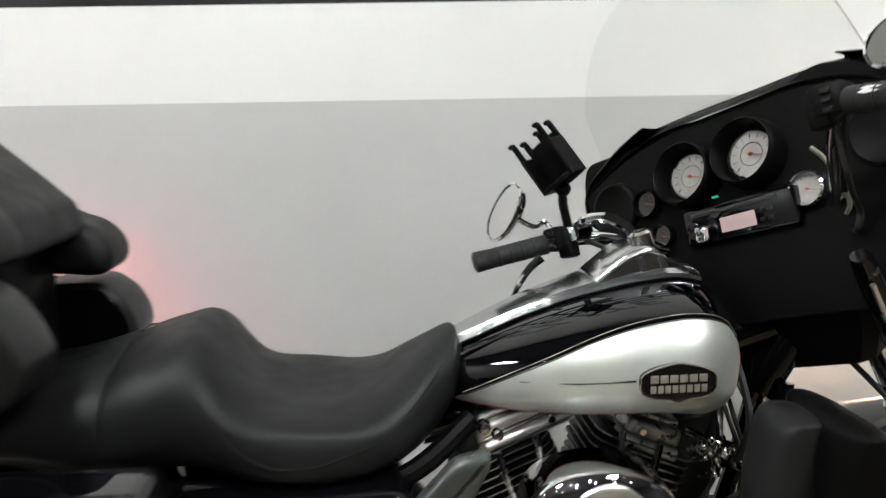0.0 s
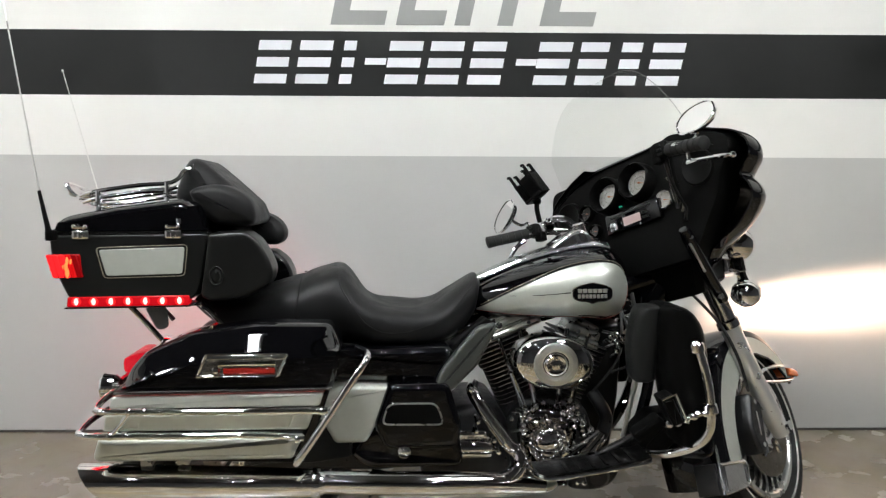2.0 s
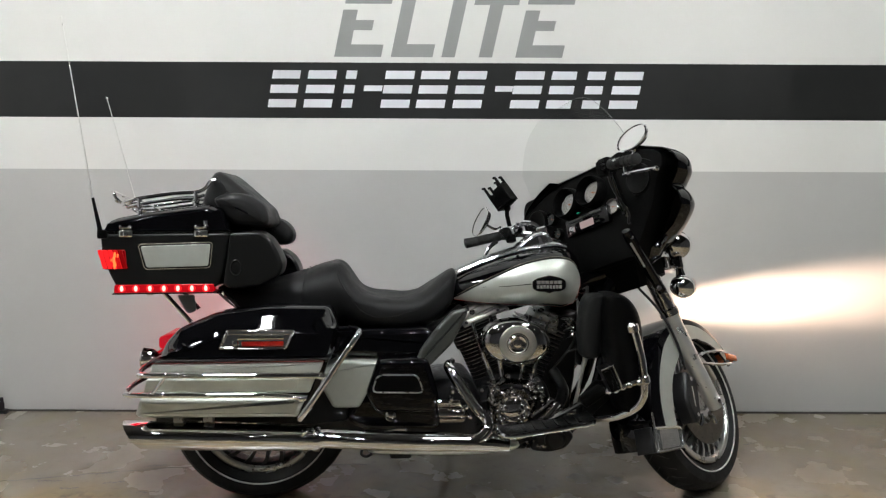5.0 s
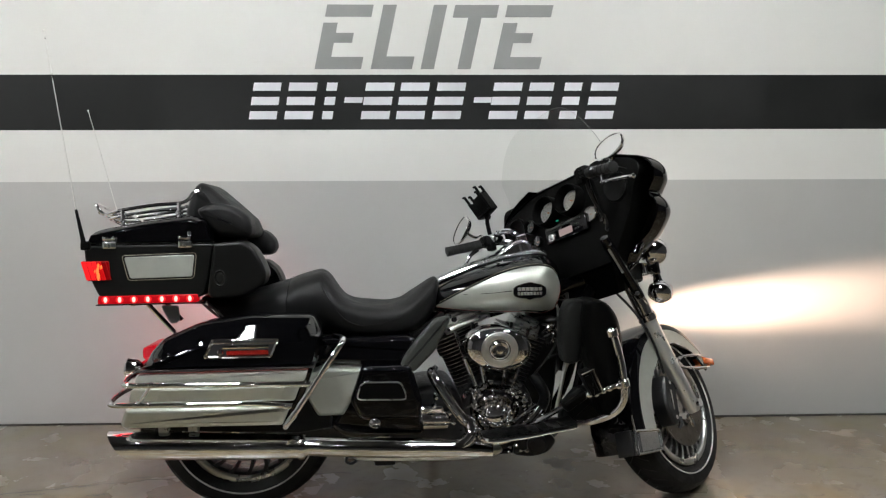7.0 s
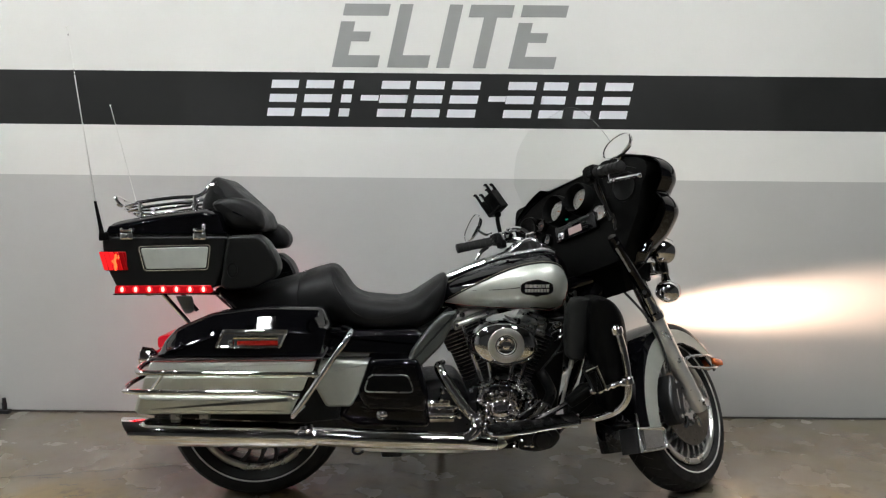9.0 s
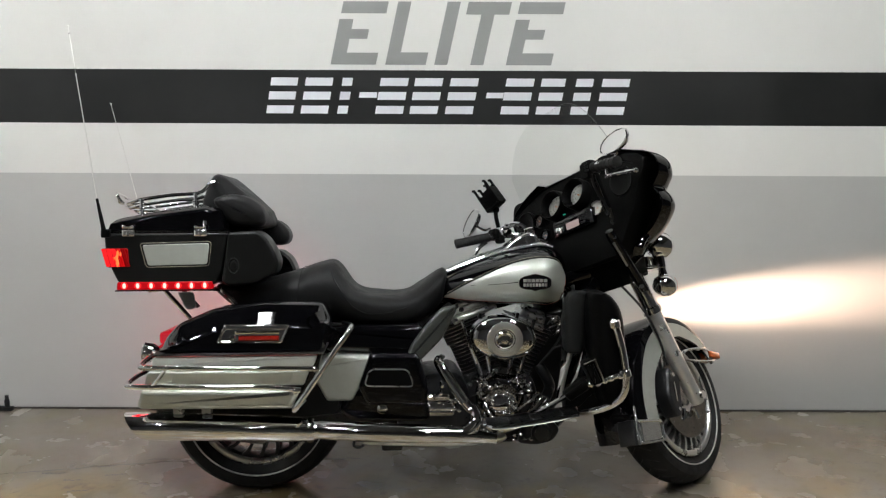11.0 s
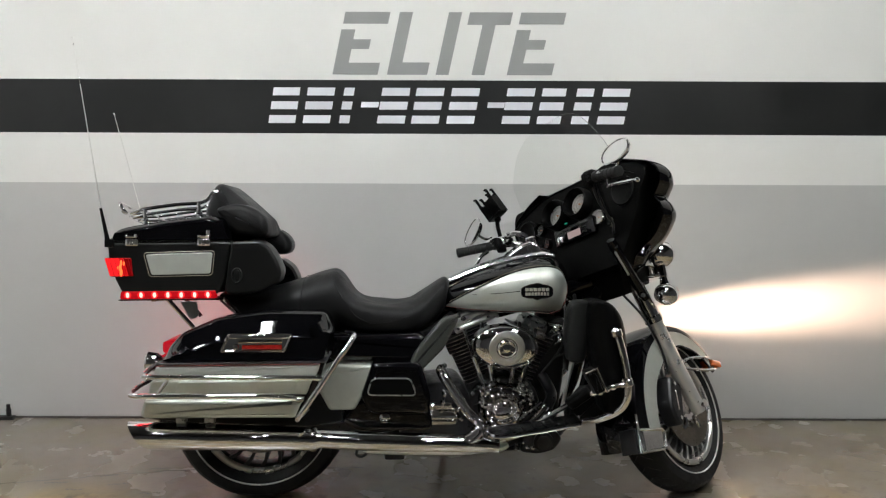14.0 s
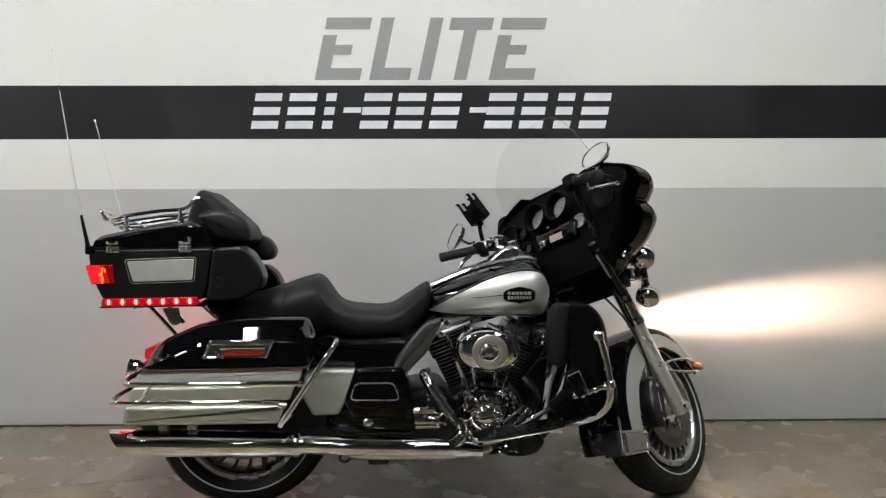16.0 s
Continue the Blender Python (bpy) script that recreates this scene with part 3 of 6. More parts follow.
def fender_shell(c, a0, a1, r_out, side, hw, steer, name, thick=0.004, n=40):
    """Shell from angle a0 to a1 (degrees from forward, upward positive); side(f) is the depth of its flanks."""
    bm = B()
    rings = []
    for i in range(n + 1):
        f = i / n
        a = radians(a0 + (a1 - a0) * f)
        er = Vector((math.cos(a), 0, math.sin(a)))
        d = side(f)
        ro = r_out(f) if callable(r_out) else r_out
        lat = [(-hw, ro - d), (-hw, ro - d * 0.5), (-hw, ro - 0.034), (-hw * 0.93, ro - 0.016), (-hw * 0.75, ro - 0.006), (-hw * 0.4, ro - 0.001), (0, ro)]
        lat = lat + [(-y, r) for y, r in reversed(lat[:-1])]
        inner = [(y * (1 - thick / hw), r - thick * 0.6) for y, r in reversed(lat)]
        rings.append([Vector(c) + er * r + Vector((0, y, 0)) for y, r in lat + inner])
    bridge(bm, rings)
    return part(name, bm, M_BLACK, bike, "", steer)


flank = lambda f: 0.060 + 0.035 * min(1, f * 4) + 0.045 * max(0, min(1, (f - 0.30) / 0.3)) - 0.030 * max(0, min(1, (f - 0.55) / 0.3)) - 0.030 * max(0, (f - 0.85) / 0.15)
tail = lambda f: 0.340 + 0.070 * max(0, (f - 0.62) / 0.38) ** 1.5
ffender = fender_shell(AX_F, 28, 200, tail, lambda f: flank(f) + tail(f) - 0.340, FEN_HW, True, "front_fender")
tagged(ffender, "black front fender with silver side panels")
for s in (-1, 1):
    # silver side panel
    bm = B()
    rows = []
    for i in range(37):
        f = i / 36
        a = radians(34 + f * 166)
        er = Vector((math.cos(a), 0, math.sin(a)))
        ff = (34 + f * 166 - 28) / 177
        lo_, hi_ = 0.340 - flank(ff) + 0.004, tail(ff) - 0.036 - 0.034 * max(0, (ff - 0.62) / 0.38) - 0.004 * math.sin(f * math.pi)
        hi_ = max(hi_, lo_ + 0.004) if 0.02 < f else lo_ + 0.004
        rows.append([Vector(AX_F) + er * (lo_ + (hi_ - lo_) * k / 4) + Vector((0, s * (FEN_HW + 0.0018), 0)) for k in range(5)])
    bridge(bm, rows, False, False)
    part("side_panel", bm, M_SILVER, ffender, "silver painted side panel with dark red edge", True)
    bm = B()
    tube(bm, [r[-1] for r in rows], 0.0009, 5, False)
    part("pinstripe", bm, M_GREYPLASTIC, ffender, "", True)
    if s > 0:
        continue
    # chrome framed skirt at the trailing edge
    y = s * (FEN_HW + 0.006)
    sk = [(1.205, 0.246), (1.365, 0.240), (1.358, 0.172), (1.195, 0.168)]
    bm = B()
    pad(bm, fillet(sk, 0.012, 3), y - s * 0.003, y, 0.001)
    part("skirt_plate", bm, M_POLISH, ffender, "dull metal fender skirt plate", True)
    bm = B()
    tube(bm, [(p.x, y, p.y) for p in fillet(sk, 0.016, 4)], 0.006, 8, False, closed=True)
    for x in (1.215, 1.228):
        tube(bm, [(x, y, 0.246), (x - 0.008, y, 0.170)], 0.0045, 8, False)
    part("skirt_trim", bm, M_POLISH, ffender, "bright chrome frame", True)
    bm = B()
    tube(bm, [(1.212, y, 0.300), (1.196, y, 0.165)], [0.003, 0.0065], 10, False)
    part("corner_bar", bm, M_POLISH, ffender, "upright chrome corner bar", True)
bm = B()
pad(bm, fillet([(1.192, 0.252), (1.204, 0.252), (1.196, 0.165), (1.184, 0.165)], 0.003, 2), -0.095, -0.030, 0.003)
part("skirt_back", bm, M_DARKMET, ffender, "dark skirt across the fender's tail", True)

# lamp on the tip of the front fender, with chrome rails along its flanks
bm = B()
tip = [AX_F + Vector((math.cos(radians(a)), 0, math.sin(radians(a)))) * 0.352 for a in (26, 34)]
box(bm, tip[0] + Vector((-0.012, 0, 0.012)), (0.075, 0.085, 0.03), 0.01, Matrix.Rotation(radians(12), 4, "Y"))
lamp = part("fender_lamp", bm, M_CHROME, bike, "chrome fender tip lamp", True)
bm = B()
box(bm, (1.888, -0.012, 0.488), (0.080, 0.185, 0.030), 0.010, Matrix.Rotation(radians(8), 4, "Y"))
part("lens", bm, M_AMBER, lamp, "amber lens", True)
for s in (-1, 1):
    y = s * (FEN_HW + 0.008)
    bm = B()
    tube(bm, [(1.60, y, 0.476), (1.66, y, 0.506), (1.80, y, 0.512), (1.885, y * 0.8, 0.503), (1.93, y * 0.3, 0.495)], 0.007, 8)
    tube(bm, [(1.62, y, 0.466), (1.75, y, 0.460), (1.86, y, 0.462), (1.92, y * 0.7, 0.475)], 0.006, 8)
    part("fender_rail", bm, M_CHROME, bike, "chrome rail along the fender", True)

# fork
for s in (-1, 1):
    y = s * 0.122
    bm = B()
    tube(bm, [(1.612, y, 0.292), (1.598, y, 0.32), (1.525, y, 0.47), (1.440, y, 0.66)], [0.024, 0.029, 0.030, 0.030], 20, False)
    leg = part("fork_leg", bm, M_GREYMET, bike, "satin grey lower fork leg", True)
    bm = B()
    tube(bm, [(1.446, y, 0.65), (1.425, y, 0.70), (1.29, y, 0.99)], [0.030, 0.031, 0.031], 20, False)
    part("upper_cover", bm, M_CHROME, leg, "chrome upper fork cover", True)
    bm = B()
    lathe(bm, [(0.028, -0.01), (0.036, -0.008), (0.036, 0.014), (0.029, 0.022)], (1.445, y, 0.655), (-0.42, 0, 0.9), 20, closed=True)
    part("collar", bm, M_CHROME, leg, "", True)
    bm = B()
    lathe(bm, [(0, -0.02), (0.013, -0.02), (0.016, -0.014), (0.016, 0.02), (0, 0.02)], (1.603, y + s * 0.018, 0.318), (0, s, 0), 12)
    part("axle_cap", bm, M_CHROME, leg, "", True)
    # caliper behind the leg
    bm = B()
    pad(bm, fillet([(1.47, 0.44), (1.54, 0.40), (1.50, 0.25), (1.455, 0.245), (1.43, 0.33)], 0.02), s * 0.055, s * 0.118, 0.012)
    cal = part("brake_caliper", bm, M_DARKMET, bike, "black brake caliper", True)
    for q in ((1.485, 0.405), (1.475, 0.275)):
        bm = B()
        lathe(bm, [(0, -0.004), (0.008, -0.004), (0.008, 0.004), (0, 0.004)], (q[0], s * 0.119, q[1]), (0, 1, 0), 8)
        part("bolt", bm, M_CHROME, cal, "", True)
    bm = B()
    box(bm, (1.478, s * 0.119, 0.34), (0.010, 0.004, 0.075), 0.002, Matrix.Rotation(radians(6), 4, "Y"))
    part("caliper_mark", bm, M_POLISH, cal, "pale bar on the caliper", True)
    bm = B()
    tube(bm, [(1.46, y, 0.44), (1.42, y * 1.1, 0.55), (1.38, y, 0.66), (1.33, y * 0.6, 0.78)], 0.005, 6)
    part("brake_hose", bm, M_CABLE, bike, "", True)

# light bar with passing lamps and bullet turn signals
bm = B()
tube(bm, [(1.43, -0.22, 0.80), (1.445, -0.12, 0.815), (1.45, 0, 0.82), (1.445, 0.12, 0.815), (1.43, 0.22, 0.80)], 0.016, 12)
box(bm, (1.40, 0, 0.80), (0.06, 0.22, 0.06), 0.015)
bar = part("light_bar", bm, M_CHROME, bike, "chrome bar carrying the passing lamps", "lamps")
for s in (-1, 1):
    bm = B()
    lathe(bm, [(0.0, -0.060), (0.020, -0.057), (0.038, -0.045), (0.050, -0.026), (0.056, -0.002), (0.057, 0.010), (0.054, 0.018)], (1.44, s * 0.215, 0.885), (1, 0, 0), 28)
    pl = part("passing_lamp", bm, M_CHROME, bike, "chrome bullet passing lamp", "lamps")
    bm = B()
    lathe(bm, [(0, 0.022), (0.03, 0.020), (0.054, 0.014)], (1.44, s * 0.215, 0.885), (1, 0, 0), 24)
    part("lens", bm, M_HEAD, pl, "lit clear lens", "lamps")
    bm = B()
    tube(bm, [(1.43, s * 0.215, 0.835), (1.425, s * 0.215, 0.79)], 0.018, 10, False)
    box(bm, (1.40, s * 0.18, 0.815), (0.09, 0.05, 0.05), 0.012)
    part("bracket", bm, M_CHROME, pl, "", "lamps")
    bm = B()
    lathe(bm, [(0.0, -0.062), (0.018, -0.058), (0.034, -0.044), (0.042, -0.02), (0.044, 0.0), (0.040, 0.012)], (1.425, s * 0.215, 0.72), (1, 0, 0), 24)
    tube(bm, [(1.42, s * 0.215, 0.76), (1.425, s * 0.215, 0.79)], [0.02, 0.014], 10, False)
    ts = part("turn_signal", bm, M_CHROME, bike, "chrome bullet turn signal", "lamps")
    bm = B()
    lathe(bm, [(0, 0.02), (0.025, 0.018), (0.041, 0.011)], (1.425, s * 0.215, 0.72), (1, 0, 0), 20)
    part("lens", bm, M_AMBER, ts, "amber lens", "lamps")

# batwing fairing: outer shell wrapped round the nose
LEV = [(0.785, 0.150, 1.26, 1.35), (0.82, 0.200, 1.25, 1.385), (0.85, 0.232, 1.24, 1.40), (0.885, 0.318, 1.235, 1.40), (0.92, 0.366, 1.23, 1.405), (0.958, 0.398, 1.225, 1.41), (0.995, 0.396, 1.222, 1.41), (1.027, 0.380, 1.22, 1.41), (1.045, 0.398, 1.215, 1.405), (1.070, 0.428, 1.205, 1.40), (1.112, 0.432, 1.20, 1.395), (1.150, 0.404, 1.195, 1.38), (1.180, 0.345, 1.195, 1.365), (1.208, 0.285, 1.20, 1.345), (1.232, 0.22, 1.21, 1.33)]
SPL = spline([(a, b, c) for a, b, c, d in LEV], 4)
SPN = spline([(a, d - 0.013, 0) for a, b, c, d in LEV], 4)


def fairing_ring(s, q, off=0.0, n=36):
    out = []
    for k in range(n + 1):
        u = -math.pi / 2 + math.pi * k / n
        w = s[1] - off
        y = w * math.copysign(abs(math.sin(u)) ** 0.80, math.sin(u)) * (0.80 if u > 0 else 1)
        x = s[2] + (q[1] - off - s[2]) * abs(math.cos(u)) ** 0.62
        out.append((x, y, s[0]))
    return out


bm = B()
outer = [fairing_ring(s, q) for s, q in zip(SPL, SPN)]
inner = [fairing_ring(s, q, 0.006) for s, q in zip(SPL, SPN)]
bridge(bm, outer, False, False)
bridge(bm, list(reversed(inner)), False, False)
for a, b in ((outer[0], inner[0]), (outer[-1], inner[-1])):
    bridge(bm, [a, b], False, False)
bridge(bm, [[r[0] for r in outer], [r[0] for r in inner]], False, False)
bridge(bm, [[r[-1] for r in outer], [r[-1] for r in inner]], False, False)
bmesh.ops.remove_doubles(bm, verts=bm.verts[:], dist=1e-4)
fairing = part("front_fairing", bm, M_BLACK, bike, "black gloss batwing fairing", "fairing", sharp=50)
# headlamp in the nose
bm = B()
lathe(bm, [(0.075, -0.03), (0.098, -0.01), (0.100, 0.015), (0.092, 0.024), (0.088, 0.012)], (1.400, 0, 0.955), (1, 0, -0.05), 32)
hl = part("headlamp", bm, M_CHROME, bike, "chrome ringed headlamp, lit", True)
bm = B()
lathe(bm, [(0, 0.026), (0.05, 0.024), (0.088, 0.013)], (1.400, 0, 0.955), (1, 0, -0.05), 28)
part("lens", bm, M_HEAD, hl, "lit clear lens", True)

# inner fairing: dash face between the wings
DX = 1.20


def dash_pt(y, z):
    """Face of the dash: leans forward to the top, wraps back to the sides."""
    return (DX + 0.10 * (z - 1.0) - 0.25 * max(0, abs(y) - 0.16) ** 1.6, y, z)


DASH = fillet([(-0.20, 0.82), (0.20, 0.82), (0.255, 0.90), (0.30, 0.98), (0.325, 1.06), (0.342, 1.11), (0.344, 1.158), (0.332, 1.200), (0.23, 1.204), (0.12, 1.212), (-0.12, 1.216), (-0.17, 1.234), (-0.26, 1.208), (-0.34, 1.178), (-0.385, 1.145), (-0.382, 1.10), (-0.345, 1.06), (-0.315, 0.98), (-0.255, 0.90)], 0.02, 4)
bm = B()
rings = []
for sc, dx in ((0.25, 0.0), (0.6, 0.0), (0.9, 0.0), (0.985, 0.003), (1.0, 0.012), (1.0, 0.10)):
    rings.append([Vector(dash_pt(p.x * sc, 1.04 + (p.y - 1.04) * sc)) + Vector((dx, 0, 0)) for p in DASH])
bridge(bm, rings)
dash = part("inner_fairing", bm, M_PLASTIC, bike, "matt black dash panel of the fairing", "fairing", sharp=40)
# cap between dash and windshield
bm = B()
rings = []
for f in np.linspace(0, 1, 6):
    rings.append([(1.215 + 0.10 * f - 0.2 * abs(y) ** 2.2, y, 1.210 + 0.035 * math.sin(f * math.pi * 0.5) - 1.1 * max(0, abs(y) - 0.12) ** 1.7) for y in np.linspace(-0.33, 0.33, 23)])
bridge(bm, rings, False, False)
bmesh.ops.solidify(bm, geom=bm.faces[:], thickness=0.012)
part("dash_cap", bm, M_PLASTIC, bike, "", "fairing")


def gauge(y, z, r, hood, label, dark=False):
    big = hood > 0.02
    n = Vector((-1, 0, 0.20 if big else 0.12)).normalized()
    c = Vector(dash_pt(y, z)) + n * 0.004
    bm = B()
    k = 1.46 if big else 1.18
    hood += 0.004 if big else 0.0
    # deep sleeve: a rolled outer lip, and a cone that narrows down to the dial
    prof = [(r * (k + 0.10), -0.012), (r * (k + 0.05), hood * 0.7), (r * k, hood), (r * (k - 0.08), hood + 0.004), (r * (k - 0.16), hood - 0.002), (r * (k - 0.20), hood * 0.5), (r * 1.16, 0.002), (r * 1.0, 0.000)] if big else [(r * (k + 0.06), -0.01), (r * k, hood), (r * (k - 0.09), hood + 0.003), (r * 1.06, hood * 0.3), (r * 1.0, 0.001)]
    lathe(bm, prof, c, n, 40)
    g = part("gauge", bm, M_PLASTIC if big or dark else M_CHROME, bike, label, "fairing")
    at = 0.001
    bm = B()
    lathe(bm, [(0, at), (r * 0.9, at), (r * 1.02, at + 0.001)], c, n, 32)
    part("dial_face", bm, M_DARKDIAL if dark else M_DIAL, g, "dark dial face" if dark else "pale silvery dial face", "fairing")
    if big or not dark:
        bm = B()
        lathe(bm, [(r * 0.98, at + 0.002), (r * 1.01, at + 0.004), (r * 1.04, at + 0.002)], c, n, 32, closed=True)
        part("dial_ring", bm, M_ALU, g, "thin bright ring", "fairing")
    up = Vector((0, 0, 1))
    side = n.cross(up).normalized()
    upv = side.cross(n).normalized()
    bm = B()
    for k in range(11):
        a = radians(-130 + 26 * k)
        d = upv * math.cos(a) + side * math.sin(a)
        tube(bm, [c + n * (at + 0.0015) + d * r * 0.74, c + n * (at + 0.0015) + d * r * 0.92], r * 0.018, 4, False)
    if big:
        lathe(bm, [(r * 0.50, at + 0.0012), (r * 0.515, at + 0.0018), (r * 0.53, at + 0.0012)], c, n, 24, closed=True)
    part("dial_marks", bm, M_INK, g, "", "fairing")
    bm = B()
    d = upv * math.cos(-1.9) + side * math.sin(-1.9)
    tube(bm, [c + n * (at + 0.004) - d * r * 0.15, c + n * (at + 0.004) + d * r * 0.75], [r * 0.04, r * 0.012], 5, False)
    ball(bm, c + n * (at + 0.004), r * 0.09, u=10, v=6)
    part("needle", bm, M_NEEDLE, g, "", "fairing")
    bm = B()
    lathe(bm, [(0, at + 0.010), (r * 1.0, at + 0.009)], c, n, 28)
    part("glass", bm, M_LENS, g, "", "fairing")
    return g


gauge(0.082, 1.106, 0.041, 0.030, "deep hooded round instrument with pale face")
gauge(-0.044, 1.112, 0.041, 0.030, "deep hooded round instrument with pale face")
gauge(-0.132, 1.026, 0.026, 0.010, "small chrome ringed gauge")
gauge(0.185, 1.078, 0.024, 0.012, "small black hooded gauge", True)
gauge(0.158, 1.007, 0.020, 0.010, "small black ringed gauge", True)
# radio
bm = B()
c = Vector(dash_pt(0.005, 1.005))
box(bm, c + Vector((-0.006, -0.014, 0.002)), (0.03, 0.215, 0.066), 0.006)
radio = part("radio", bm, M_BLACK, bike, "black built-in radio with lit display", "fairing")
bm = B()
box(bm, c + Vector((-0.022, -0.015, -0.005)), (0.004, 0.068, 0.027), 0.002)
part("display", bm, M_LCD, radio, "lit pale pinkish display", "fairing")
bm = B()
box(bm, c + Vector((-0.022, -0.01, 0.023)), (0.004, 0.17, 0.007), 0.002)
part("slot", bm, M_INK, radio, "", "fairing")
for y, z in ((-0.062, 0.004), (-0.076, 0.004), (-0.062, -0.012), (-0.076, -0.012), (0.075, 0.004), (0.075, -0.014)):
    bm = B()
    box(bm, c + Vector((-0.022, y, z)), (0.006, 0.010, 0.008), 0.002)
    part("button", bm, M_GREYPLASTIC, radio, "", "fairing")
bm = B()
box(bm, c + Vector((-0.026, 0.052, -0.014)), (0.024, 0.026, 0.030), 0.006)
part("clock", bm, M_CHROME, bike, "small chrome clock case below the radio", "fairing")
bm = B()
box(bm, c + Vector((-0.02, 0.02, 0.048)), (0.004, 0.012, 0.004), 0.001)
part("indicator", bm, M_GREENLED, bike, "lit green indicator", "fairing")
# speakers in the lower dash corners
for s in (-1, 1):
    n = Vector((-1, 0, 0.05)).normalized()
    cc = Vector(dash_pt(s * 0.265, 1.085)) + Vector((-0.004, 0, 0))
    bm = B()
    lathe(bm, [(0, -0.002), (0.02, 0.001), (0.045, 0.003), (0.050, 0.006), (0.056, 0.004), (0.058, -0.01)], cc, n, 30)
    sp = part("dash_speaker", bm, M_PLASTIC, bike, "round black dash speaker", "fairing")
# lower dash: knee panel down to the neck
bm = B()
rings = []
for z, w, x in ((0.715, 0.12, 1.29), (0.76, 0.155, 1.25), (0.83, 0.185, 1.21), (0.88, 0.20, 1.19)):
    zf = max(z, 0.775)
    rings.append([(x + 0.12, -w, zf), (x + 0.015, -w, z + 0.02), (x, -w + 0.02, z + 0.015), (x, w - 0.02, z + 0.015), (x + 0.015, w, z + 0.02), (x + 0.12, w, zf)])
bridge(bm, rings)
part("fairing_lower_panel", bm, M_PLASTIC, bike, "", "fairing")
# thick black trim bar with a bright edge beside the fork
bm = B()
tube(bm, [(1.240, -0.235, 0.985), (1.262, -0.222, 0.950), (1.330, -0.186, 0.850), (1.392, -0.156, 0.764)], [0.015, 0.019, 0.019, 0.017], 12)
br = part("fairing_bracket", bm, M_BLACK, bike, "black bar between fairing and fork")
bm = B()
tube(bm, [(1.254, -0.245, 0.942), (1.312, -0.213, 0.857)], [0.0042, 0.0036], 6, False)
part("bright_edge", bm, M_ALU, br)
for q, r_ in (((1.258, -0.238, 0.962), 0.009), ((1.372, -0.182, 0.778), 0.011)):
    bm = B()
    lathe(bm, [(0, r_ * 0.7), (r_ * 0.8, r_ * 0.55), (r_, 0)], q, (0, -1, 0.1), 10)
    part("bolt", bm, M_POLISH, br)

# trim bow beside the small gauge
bm = B()
tube(bm, [(1.200, -0.150, 1.092), (1.198, -0.172, 1.060), (1.192, -0.194, 0.995), (1.194, -0.184, 0.972)], 0.004, 8)
part("trim_bow", bm, M_OLIVE, bike, "", "fairing")

# windshield: clear curved sheet
bm = B()
rings = []
for i in range(15):
    f = i / 14
    row = []
    for k in range(33):
        u = -1 + 2 * k / 32
        y = u * 0.275 * (1 - 0.05 * f)
        h = 0.244 * (1 - 0.62 * abs(u) ** 3.4)
        row.append((1.30 - 0.55 * f * h - 1.35 * y * y, y, 1.240 - 0.045 * abs(u) ** 2.5 + f * h))
    rings.append(row)
bridge(bm, rings, False, False)
ws = part("windshield", bm, M_GLASS, bike, "clear curved acrylic windshield", "fairing", sharp=80)
ws.visible_shadow = False
bm = B()
edge = [r[0] for r in rings] + rings[-1][1:18]
tube(bm, edge, [0.0010, 0.0008, 0.0003], 5, False)
part("windshield_edge", bm, mat("windshield_edge_tint", (0.25, 0.25, 0.25), 0.2, var=0.1), bike, "", "fairing")
bm = B()
tube(bm, [(p[0] + 0.004, p[1], p[2] + 0.004) for p in rings[0][::3]], 0.007, 8)
part("windshield_trim", bm, M_BLACK, bike, "", "fairing")

# handlebar, grips, levers, mirrors
bm = B()
tube(bm, [(0.95, -0.385, 1.076), (0.98, -0.293, 1.100), (1.07, -0.232, 1.070), (1.20, -0.16, 0.98), (1.28, -0.08, 0.93), (1.28, 0.08, 0.93), (1.22, 0.16, 0.98), (1.11, 0.225, 1.018), (1.018, 0.283, 1.020), (0.93, 0.346, 1.006)], 0.0135, 12)
hb = part("handlebar", bm, M_CHROME, bike, "chrome handlebar", "bars")
bm = B()
tube(bm, [(0.913, 0.13, 0.979), (0.928, 0.11, 0.999), (0.961, 0.09, 1.009), (0.991, 0.07, 0.998), (1.009, 0.05, 0.975)], 0.0115, 10)
part("bar_bend", bm, M_CHROME, hb, "polished bend of the bar")
